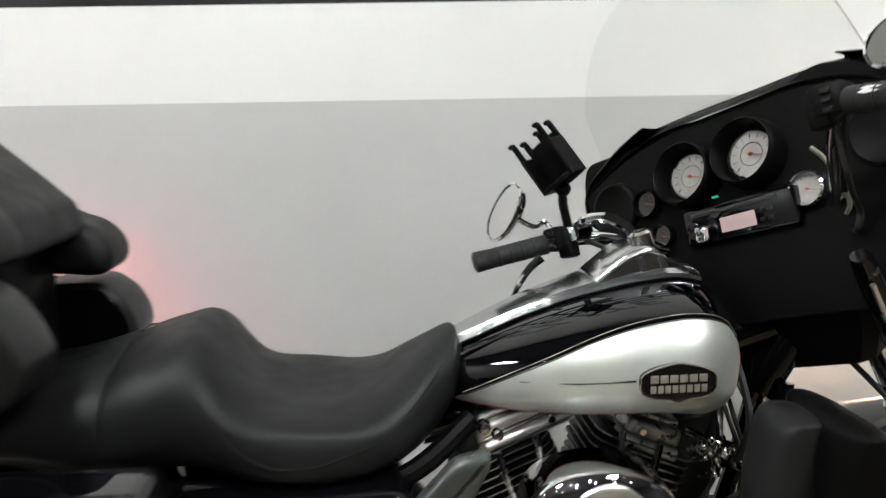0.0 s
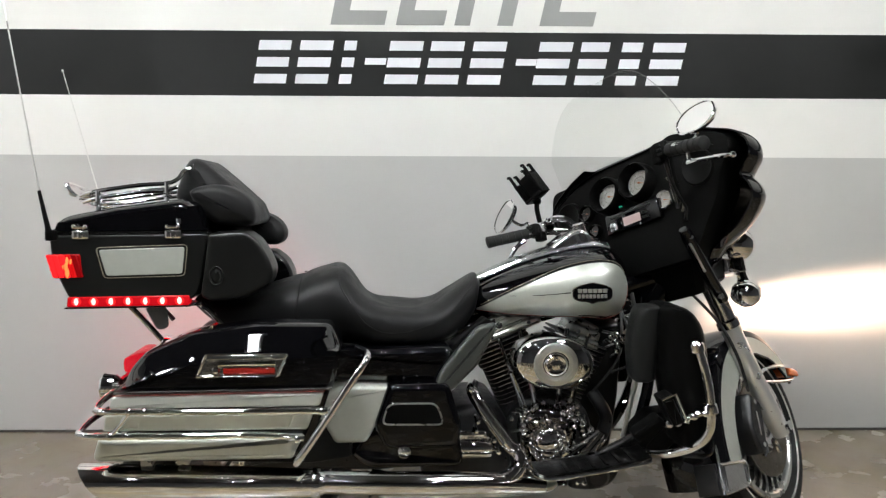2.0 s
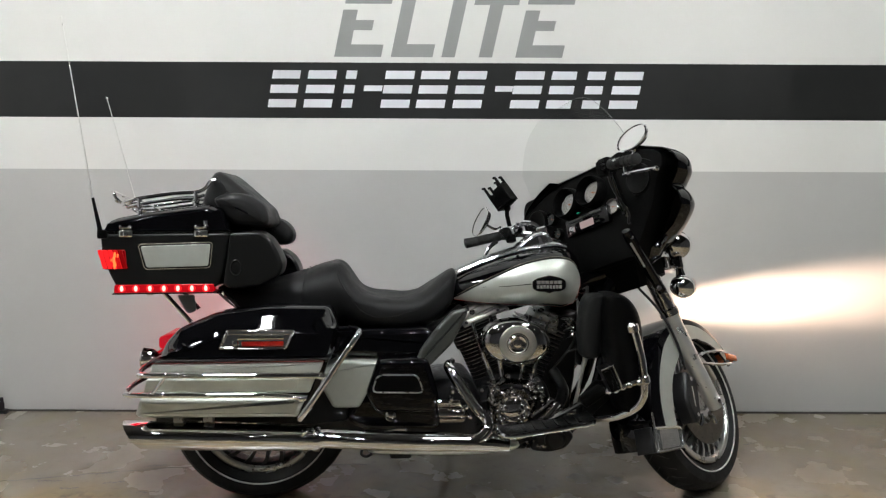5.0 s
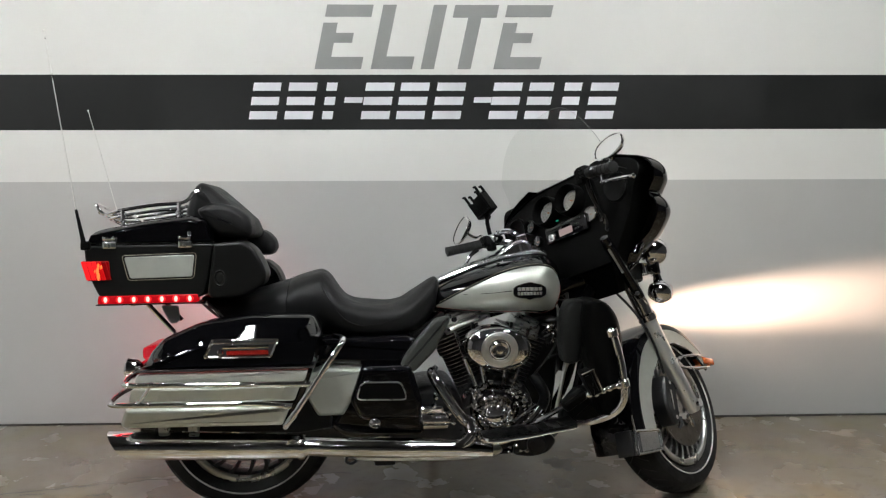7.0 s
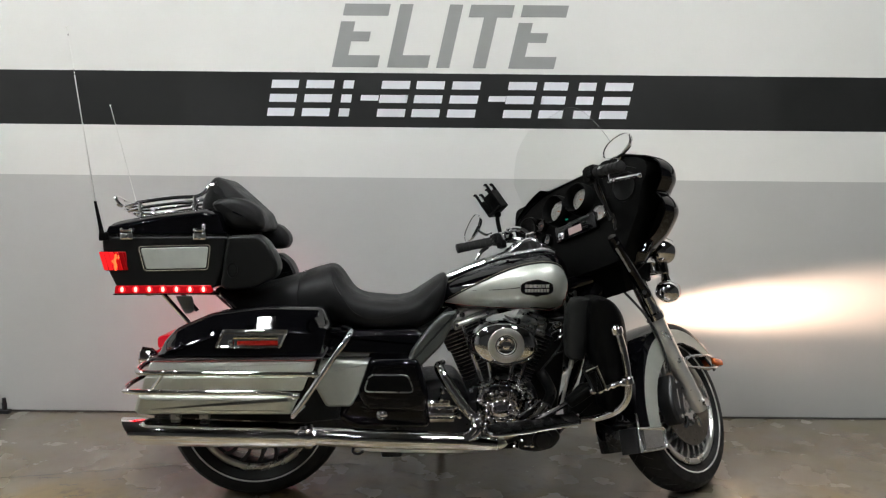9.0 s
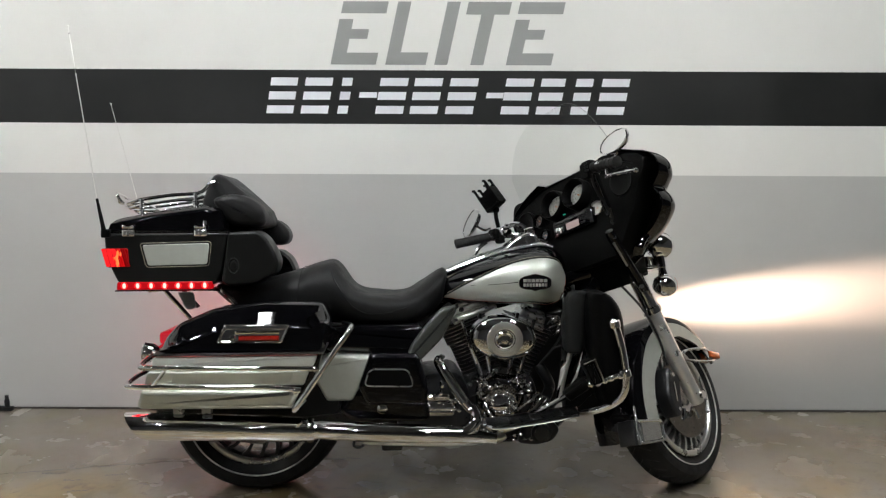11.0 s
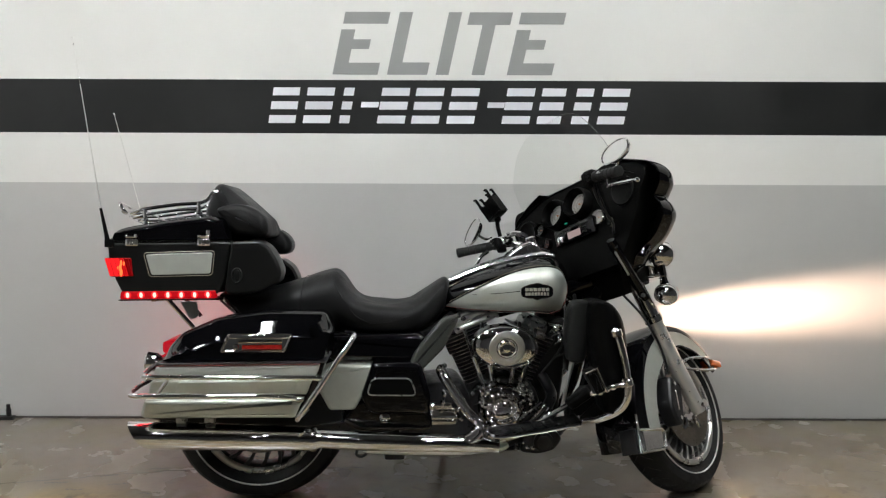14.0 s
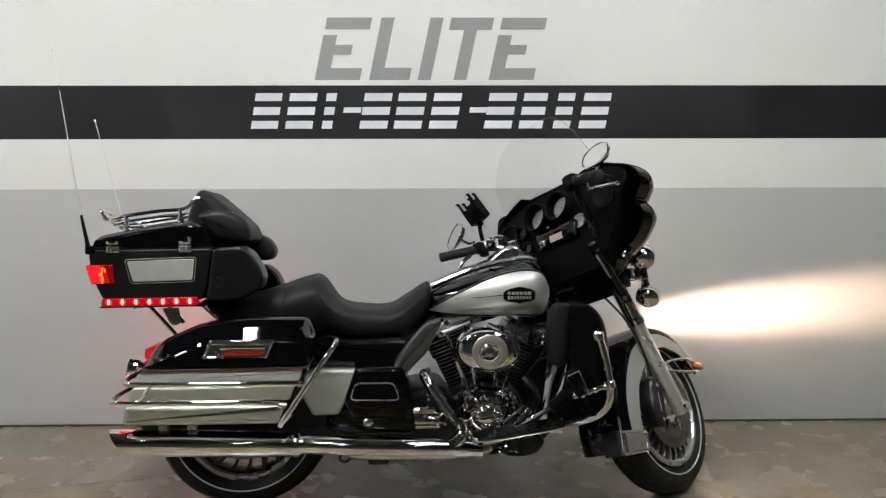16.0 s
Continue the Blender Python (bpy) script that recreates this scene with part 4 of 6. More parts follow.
for s in (-1, 1):
    d = (Vector((-0.092, 0.066, -0.014)) if s > 0 else Vector((-0.047, -0.143, -0.037))).normalized()
    o = Vector((1.018, 0.283, 1.020)) if s > 0 else Vector((0.98, -0.293, 1.100))
    bm = B()
    tube(bm, [o, o + d * 0.02, o + d * 0.10, o + d * 0.135, o + d * 0.138], [0.019, 0.019, 0.0185, 0.020, 0.013], 14, False)
    for k in range(5):
        lathe(bm, [(0.0185, -0.002), (0.0203, 0), (0.0185, 0.002)], o + d * (0.025 + 0.022 * k), d, 14)
    grip = part("grip", bm, M_RUBBER, bike, "black rubber grip", "bars")
    bm = B()
    box(bm, o - d * 0.025 + Vector((0.006, 0, 0.004)), (0.05, 0.045, 0.045), 0.008)
    box(bm, o - d * 0.045 + Vector((-0.006, 0, -0.01)), (0.03, 0.03, 0.055), 0.006)
    sw = part("switch_box", bm, M_PLASTIC, bike, "black switch housing", "bars")
    for k in range(3):
        bm = B()
        box(bm, o - d * 0.025 + Vector((-0.02, 0, 0.014 - 0.013 * k)), (0.008, 0.014, 0.007), 0.002)
        part("switch", bm, M_GREYPLASTIC, sw, "", "bars")
    bm = B()
    a, b = (Vector((0.985, 0.272, 0.992)), Vector((0.950, 0.321, 0.929))) if s > 0 else (Vector((0.952, -0.357, 1.036)), Vector((0.905, -0.50, 0.999)))
    tube(bm, [a, a.lerp(b, 0.3) + Vector((-0.012, 0, 0)), a.lerp(b, 0.75) + Vector((-0.008, 0, 0)), b], [0.009, 0.007, 0.006, 0.005], 10)
    ball(bm, b, 0.008, u=10, v=8)
    part("lever", bm, M_CHROME, bike, "chrome hand lever", "bars")
    bm = B()
    box(bm, o + Vector((0.05, -s * 0.03, 0.012)), (0.06, 0.05, 0.036), 0.01)
    part("master_cylinder", bm, M_CHROME, bike, "", "bars")
    # mirror: oval head on a curved stem
    mc = Vector((0.995, -0.380, 1.165)) if s < 0 else Vector((0.995, 0.351, 1.098))
    nrm = (Vector((-1, 0.15, 0.22)) if s < 0 else Vector((-1, 0.22, 0.22))).normalized()
    bm = B()
    tube(bm, ([o + Vector((0.03, 0, 0.01)), o + Vector((0.045, 0.03, 0.05))] if s > 0 else [a + Vector((0.004, 0, 0.004)), a + Vector((0.012, -0.002, 0.045))]) + [mc + Vector((0.04, -s * 0.03, -0.035)), mc - nrm * 0.01], 0.0055, 8)
    mir = part("mirror", bm, M_CHROME, bike, "chrome oval rear-view mirror", "bars")
    side = nrm.cross(Vector((0, 0, 1))).normalized()
    upv = side.cross(nrm).normalized()
    tilt = Matrix.Rotation(0.12 if s < 0 else 0.7, 3, nrm)
    side, upv = tilt @ side, tilt @ upv
    bm = B()
    rings = []
    for sc, dn in ((0.2, -0.030), (0.6, -0.026), (0.88, -0.015), (1.0, -0.002), (1.0, 0.002), (0.94, 0.003), (0.93, 0.000), (0.1, 0.000)):
        ring = []
        for k in range(30):
            t = 2 * math.pi * k / 30
            ring.append(mc + side * (0.066 * sc * math.copysign(abs(math.cos(t)) ** 0.85, math.cos(t))) + upv * (0.040 * sc * math.copysign(abs(math.sin(t)) ** 0.85, math.sin(t))) + nrm * dn)
        rings.append(ring)
    bridge(bm, rings)
    part("mirror_head", bm, M_CHROME, mir, "", "bars")
    bm = B()
    bm.faces.new([bm.verts.new(mc + side * (0.061 * math.cos(2 * math.pi * k / 30)) + upv * (0.036 * math.sin(2 * math.pi * k / 30)) + nrm * 0.0012) for k in range(30)])
    part("mirror_glass", bm, M_MIRROR, mir, "", "bars")
    # cables
    bm = B()
    tube(bm, [o - d * 0.05, o - d * 0.11 + Vector((-0.02, 0, -0.03)), (1.10, 0.15, 0.95), (1.24, 0.06, 0.86)] if s > 0 else [o - d * 0.03, (1.02, -0.255, 1.035), (1.10, -0.225, 0.995), (1.139, -0.215, 0.967), (1.15, -0.20, 0.94), (1.24, s * 0.15, 0.95), (1.24, s * 0.06, 0.86)], 0.005, 6)
    part("cable", bm, M_CABLE, bike, "", "bars")
# handlebar clamp and ignition switch
bm = B()
box(bm, (1.28, 0, 0.92), (0.06, 0.17, 0.04), 0.012)
part("bar_clamp", bm, M_CHROME, bike, "chrome handlebar clamp", "bars")

# phone cradle clamped to the bar: an open three-pronged cup
cradle_at = Vector((0.994, 0.202, 1.142))
bm = B()
tube(bm, [cradle_at + Vector((0.02, 0.02, -0.10)), cradle_at + Vector((0.005, 0.01, -0.06)), cradle_at + Vector((0, 0, -0.035))], 0.008, 8)
ball(bm, cradle_at + Vector((0, 0, -0.035)), 0.014, u=12, v=8)
cr = part("phone_cradle", bm, M_PLASTIC, bike, "black three-pronged phone cradle on a stalk", "bars")
q = Matrix.Translation(cradle_at) @ Matrix.Rotation(radians(-20), 4, "X") @ Matrix.Rotation(radians(-14), 4, "Y") @ Matrix.Scale(1.04, 4)
bm = B()
box(bm, (0.012, 0, 0.02), (0.012, 0.066, 0.088), 0.004)
box(bm, (-0.012, 0, -0.022), (0.05, 0.064, 0.010), 0.004)
for y in (-0.034, 0.034):
    box(bm, (-0.008, y, 0.012), (0.045, 0.007, 0.075), 0.003)
bm.transform(q)
part("cradle_body", bm, M_PLASTIC, cr, "", "bars")
for y, x in ((-0.032, 0.010), (0.0, 0.014), (0.032, 0.010), (0.032, -0.025), (-0.032, -0.025)):
    bm = B()
    box(bm, (x, y, 0.062), (0.008, 0.010, 0.034), 0.003)
    box(bm, (x - 0.004, y, 0.080), (0.014, 0.010, 0.008), 0.003)
    bm.transform(q)
    part("prong", bm, M_PLASTIC, cr, "", "bars")

# fuel tank: teardrop, wide at the front
TANK = [(0.655, 0.745, 0.800, 0.040, 2.2), (0.70, 0.715, 0.822, 0.085, 2.2), (0.80, 0.704, 0.868, 0.150, 2.3), (0.90, 0.704, 0.903, 0.195, 2.4), (1.00, 0.706, 0.925, 0.218, 2.5), (1.07, 0.700, 0.928, 0.208, 2.6), (1.115, 0.715, 0.905, 0.165, 2.5), (1.135, 0.765, 0.870, 0.085, 2.2)]
_a = spline([(q[0], q[1], q[2]) for q in TANK], 6)
_b = spline([(q[3], q[4], 0) for q in TANK], 6)
TANK = [(a[0], a[1], a[2], b[0], b[1]) for a, b in zip(_a, _b)]
bm = B()
loft_x(bm, TANK, 72, sub=1)
tank = part("fuel_tank", bm, M_BLACK, bike, "black teardrop fuel tank with silver side panels", sharp=60)
tank.location = (-0.014, 0, -0.004)
_tx = [s[0] for s in TANK]


def tank_side(x, z):
    """Half width of the tank at x, z."""
    S = [np.interp(x, _tx, [s[k] for s in TANK]) for k in (1, 2, 3, 4)]
    zc, h = (S[0] + S[1]) / 2, (S[1] - S[0]) / 2
    t = min(0.985, abs((z - zc) / h))
    return S[2] * (1 - t ** S[3]) ** (1 / S[3])


_up = spline([(0.69, 0.741, 0), (0.76, 0.787, 0), (0.83, 0.826, 0), (0.90, 0.860, 0), (0.97, 0.882, 0), (1.04, 0.890, 0), (1.09, 0.874, 0), (1.118, 0.82, 0)], 6)
up_edge = lambda x: np.interp(x, [p.x for p in _up], [p.y for p in _up])
lo_edge = lambda x: np.interp(x, [0.69, 0.78, 0.88, 0.97, 1.06, 1.10, 1.118], [0.735, 0.727, 0.723, 0.719, 0.709, 0.730, 0.79])
for s in (-1, 1):
    bm = B()
    rows = []
    for i in range(45):
        x = 0.69 + 0.428 * i / 44
        a, b = lo_edge(x), up_edge(x)
        rows.append([(x, s * (tank_side(x, a + (b - a) * k / 12) + 0.0025), a + (b - a) * k / 12) for k in range(13)])
    bridge(bm, rows, False, False)
    part("side_panel", bm, M_SILVER, tank, "silver pearl tank panel", sharp=70)
    bm = B()
    tube(bm, [r[0] for r in rows] + [q for q in rows[-1][1:-1]], 0.0009, 5, False)
    part("pinstripe", bm, M_RED, tank, "dark red pinstripe")
    for dz, m_, r in ((0.0, M_INK, 0.0016), (0.006, M_GOLD, 0.0008)):
        bm = B()
        tube(bm, [(x, s * (tank_side(x, up_edge(x) + dz) + 0.0028), up_edge(x) + dz) for x in np.linspace(0.70, 1.105, 30)], r, 5, False)
        part("pinstripe", bm, m_, tank, "thin stripe along the panel's upper edge")
    # badge: dark shield with plain pale bars
    y = s * (tank_side(1.0, 0.80) + 0.004)
    bm = B()
    pad(bm, fillet([(0.942, 0.787), (0.960, 0.778), (0.985, 0.776), (0.998, 0.770), (1.011, 0.776), (1.036, 0.778), (1.054, 0.787), (1.054, 0.815), (1.036, 0.825), (0.998, 0.834), (0.960, 0.825), (0.942, 0.815)], 0.008, 3), y - s * 0.008, y + s * 0.004, 0.003)
    bd = part("tank_badge", bm, M_BLACK, tank, "dark oval badge with plain pale bars")
    for z, n_ in ((0.8090, 6), (0.7930, 8)):
        for k in range(n_):
            bm = B()
            box(bm, (0.998 + (k - (n_ - 1) / 2) * 0.086 / n_, y + s * 0.004, z), (0.086 / n_ - 0.0022, 0.003, 0.0118), 0.001)
            part("badge_bar", bm, M_SATIN, bd)
    bm = B()
    tube(bm, [(p.x, y + s * 0.003, p.y) for p in fillet([(0.942, 0.787), (0.960, 0.778), (0.985, 0.776), (0.998, 0.770), (1.011, 0.776), (1.036, 0.778), (1.054, 0.787), (1.054, 0.815), (1.036, 0.825), (0.998, 0.834), (0.960, 0.825), (0.942, 0.815)], 0.008, 3)], 0.0014, 5, False, closed=True)
    part("badge_rim", bm, M_POLISH, bd, "thin bright rim")
    bm = B()
    tube(bm, [(0.94, 0, 0.802), (0.86, 0, 0.792), (0.78, 0, 0.786)], [0.0018, 0.0006], 5, False)
    for v in bm.verts:
        v.co.y += s * (tank_side(v.co.x, v.co.z) + 0.003)
    part("pinstripe_spear", bm, M_GREYPLASTIC, tank)
# chrome console along the top of the tank with the fuel cap
top = lambda x: np.interp(x, _tx, [s[2] for s in TANK])
bm = B()
rings = []
for i in range(15):
    f = i / 14
    x = 0.69 + 0.40 * f
    w = 0.034 + 0.038 * f ** 0.8
    z = top(x)
    rings.append([(x, -w - 0.006, z - 0.016), (x, -w, z + 0.008), (x, -w * 0.86, z + 0.015), (x, 0, z + 0.019), (x, w * 0.86, z + 0.015), (x, w, z + 0.008), (x, w + 0.006, z - 0.016)])
bridge(bm, rings)
con = part("tank_console", bm, M_CONSOLE, tank, "narrow polished tank console")
for s in (-1, 1):
    bm = B()
    tube(bm, [(x, s * (0.037 + 0.038 * ((x - 0.69) / 0.4) ** 0.8), top(x) - 0.002) for x in np.linspace(0.69, 1.09, 12)], 0.004, 6)
    part("console_trim", bm, M_BLACK, con, "black edge strip")
    bm = B()
    tube(bm, [(x, s * (0.065 + 0.06 * (x - 0.7) / 0.4), top(x) - 0.010 - 0.022 * (x - 0.7)) for x in np.linspace(0.70, 1.06, 10)], 0.003, 6)
    part("tank_seam", bm, M_CHROME, tank, "")
bm = B()
lathe(bm, [(0.046, -0.015), (0.047, 0.012), (0.040, 0.022), (0.02, 0.026), (0, 0.026)], (0.985, 0, 0.932), (-0.2, 0, 1), 30)
part("fuel_cap", bm, M_CHROME, con, "round chrome fuel cap")
bm = B()
pad(bm, fillet([(0.915, 0.925), (0.972, 0.972), (1.008, 0.984), (1.035, 0.972), (1.075, 0.905), (0.93, 0.905)], 0.012, 4), -0.055, 0.055, 0.012)
lathe(bm, [(0.02, 0), (0.02, 0.03), (0.014, 0.034), (0, 0.034)], (1.02, 0, 0.968), (-0.3, 0, 1), 16)
ig = part("ignition_housing", bm, M_CONSOLE, tank, "chrome ignition housing with dark slots")
for x in (1.000, 1.034):
    bm = B()
    pad(bm, fillet([(x - 0.012, 0.962), (x - 0.002, 0.966), (x + 0.022, 0.912), (x + 0.010, 0.910)], 0.003, 2), -0.0565, -0.05, 0.001)
    part("slot", bm, M_INK, ig)

spline2 = lambda pts, sub: [(p.x, p.y) for p in spline([(a, b, 0) for a, b in pts], sub)]

# seat: stepped two-up saddle
SEAT = [(-0.13, 0.745, 0.785, 0.12, 2.8), (-0.06, 0.69, 0.790, 0.17, 2.8), (0.02, 0.668, 0.800, 0.185, 2.8), (0.10, 0.652, 0.818, 0.195, 2.7), (0.18, 0.645, 0.846, 0.195, 2.6), (0.235, 0.640, 0.863, 0.190, 2.5), (0.272, 0.638, 0.870, 0.190, 2.5), (0.302, 0.634, 0.848, 0.195, 2.5), (0.348, 0.630, 0.778, 0.200, 2.6), (0.40, 0.625, 0.748, 0.205, 2.8), (0.47, 0.622, 0.738, 0.205, 2.8), (0.54, 0.624, 0.750, 0.190, 2.7), (0.60, 0.640, 0.788, 0.155, 2.5), (0.645, 0.672, 0.820, 0.115, 2.3), (0.675, 0.715, 0.834, 0.085, 2.2), (0.690, 0.750, 0.820, 0.05, 2.0)]
bm = B()
loft_x(bm, SEAT, 44, sub=6)
for v in bm.verts:
    # dished rider's pocket and soft wrinkles
    x, y, z = v.co
    d = math.exp(-((x - 0.44) / 0.09) ** 2)
    if z > 0.70:
        v.co.z += d * 0.02 * (abs(y) / 0.2) ** 2 + 0.0025 * noise.noise(Vector((x * 14, y * 14, z * 14)))
        v.co.z -= 0.012 * math.exp(-((x - 0.165) / 0.010) ** 2) * 0.5
    v.co.y += 0.004 * noise.noise(Vector((x * 10, y * 6, z * 12)))
seat = part("seat", bm, M_LEATHER, bike, "stepped black leather two-up saddle", sharp=70)
seat.location.z = 0.006
_sx = [s[0] for s in SEAT]


def seat_pt(x, deg, s):
    """On the saddle's skin: deg from the side (0) up to the crown (90)."""
    zb, zt, hw, p = (np.interp(x, _sx, [q[k] for q in SEAT]) for k in (1, 2, 3, 4))
    a = radians(deg)
    return (x, s * hw * abs(math.cos(a)) ** (2 / p), (zb + zt) / 2 + (zt - zb) / 2 * math.copysign(abs(math.sin(a)) ** (2 / p), math.sin(a)))


for s in (-1, 1):
    for pts in ([(0.285, 70), (0.275, 45), (0.285, 25), (0.32, 8), (0.38, -2), (0.46, 0), (0.54, 8), (0.61, 20), (0.66, 35)], [(0.165, 85), (0.165, 55), (0.163, 25), (0.16, 0), (0.158, -25)]):
        bm = B()
        tube(bm, [seat_pt(x, d, s) for x, d in spline2(pts, 4)], 0.0022, 5, False)
        part("seam", bm, M_LEATHER, seat)

bm = B()
ball(bm, (0.364, -0.03, 0.753), 0.013, 1.2, 0.8, 0.5, 12, 8)
part("button", bm, M_INK, seat, "sunken dark seat bolt")

# passenger backrest: main pad, side bolsters, lumbar roll
OUT = lambda pts, sub=5: [Vector((p.x, p.y)) for p in spline([(a, b, 0) for a, b in pts], sub, True)]
bm = B()
pad(bm, OUT([(-0.178, 1.06), (-0.166, 1.125), (-0.147, 1.168), (-0.126, 1.182), (-0.100, 1.170), (-0.050, 1.126), (0.004, 1.074), (0.032, 1.040), (0.030, 0.985), (-0.12, 0.985)], 8), -0.165, 0.190, 0.050, 7, 0.004)
back = part("backrest", bm, M_LEATHER, bike, "padded black leather passenger backrest", sharp=70)
back.location = (0.006, 0, 0.014)
# wings on both sides; the machine leans, so the far side sits lower
NEAR = [(-0.118, 1.080), (-0.088, 1.100), (-0.040, 1.104), (0.007, 1.087), (0.043, 1.056), (0.054, 1.010), (0.038, 0.990), (-0.015, 0.990), (-0.055, 0.997), (-0.088, 1.030)]
FAR = [(-0.080, 1.062), (-0.035, 1.048), (0.014, 1.021), (0.055, 1.003), (0.082, 0.973), (0.088, 0.940), (0.068, 0.914), (0.015, 0.915), (-0.06, 0.93), (-0.10, 0.985)]
for s, pts in ((-1, NEAR), (1, FAR)):
    bm = B()
    pad(bm, OUT(pts, 8), s * 0.12, s * 0.258, 0.028, 7, 0.004)
    part("side_bolster", bm, M_LEATHER, back, "soft padded side bolster", sharp=70)
bm = B()
box(bm, (-0.06, 0, 0.88), (0.10, 0.30, 0.22), 0.02)
part("backrest_base", bm, M_PLASTIC, back)
# armrest speaker pods
PODS = {-1: [(-0.054, 0.985), (0.040, 0.990), (0.072, 0.966), (0.098, 0.920), (0.112, 0.880), (0.102, 0.842), (0.038, 0.806), (-0.052, 0.797), (-0.078, 0.812)], 1: [(-0.05, 0.906), (0.054, 0.906), (0.092, 0.875), (0.111, 0.836), (0.116, 0.80), (0.09, 0.765), (-0.05, 0.755)]}
for s in (-1, 1):
    bm = B()
    pad(bm, fillet(PODS[s], 0.014, 4), s * 0.17, s * 0.300, 0.012, 4)
    pod = part("speaker_pod", bm, M_SATINBLACK, bike, "matt black armrest speaker pod", sharp=50)
    bm = B()
    mx, mz = sum(p[0] for p in PODS[s]) / len(PODS[s]), sum(p[1] for p in PODS[s]) / len(PODS[s])
    pad(bm, fillet([(mx + (x - mx) * 0.84, mz + (z - mz) * 0.84) for x, z in PODS[s]], 0.02, 5), s * 0.164, s * 0.172, 0.003)
    part("inner_cover", bm, M_BLACK, pod, "black gloss inner cover")
    if s > 0:
        continue
    bm = B()
    lathe(bm, [(0, 0.001), (0.010, 0.002), (0.014, -0.001), (0.017, 0.003), (0.019, 0.0)], (-0.035, s * 0.300, 0.868), (0, s, 0), 20)
    for v in bm.verts:
        v.co.z = 0.868 + (v.co.z - 0.868) * 1.5
    part("control_knob", bm, M_SATINBLACK, pod, "oval control")

# top case (tour box): body, lid, latches, lamps
BODY = fillet([(-0.470, 0.982), (-0.466, 0.93), (-0.448, 0.86), (-0.424, 0.808), (-0.110, 0.803), (-0.090, 0.85), (-0.066, 0.985)], 0.014, 3)
bm = B()
pad(bm, BODY, -0.288, 0.288, 0.007, 3)
case = part("top_case", bm, M_SATINBLACK, bike, "satin black rear top case with gloss lid")
case.location.x = 0.012
bm = B()
pad(bm, fillet([(-0.466, 0.990), (-0.452, 1.030), (-0.43, 1.042), (-0.30, 1.068), (-0.14, 1.088), (-0.092, 1.074), (-0.068, 0.990)], 0.012, 4), -0.288, 0.288, 0.05, 6, crown=True, prof=[(0.030, 0), (0.026, 0.002), (0.020, 0.007), (0.010, 0.020), (0.004, 0.032), (0, 0.050)])
part("lid", bm, M_BLACK, case, "black gloss lid")
bm = B()
pad(bm, fillet([(-0.468, 0.982), (-0.468, 0.991), (-0.068, 0.991), (-0.068, 0.982)], 0.003, 2), -0.286, 0.286, 0.004)
part("seal_strip", bm, M_PLASTIC, case)
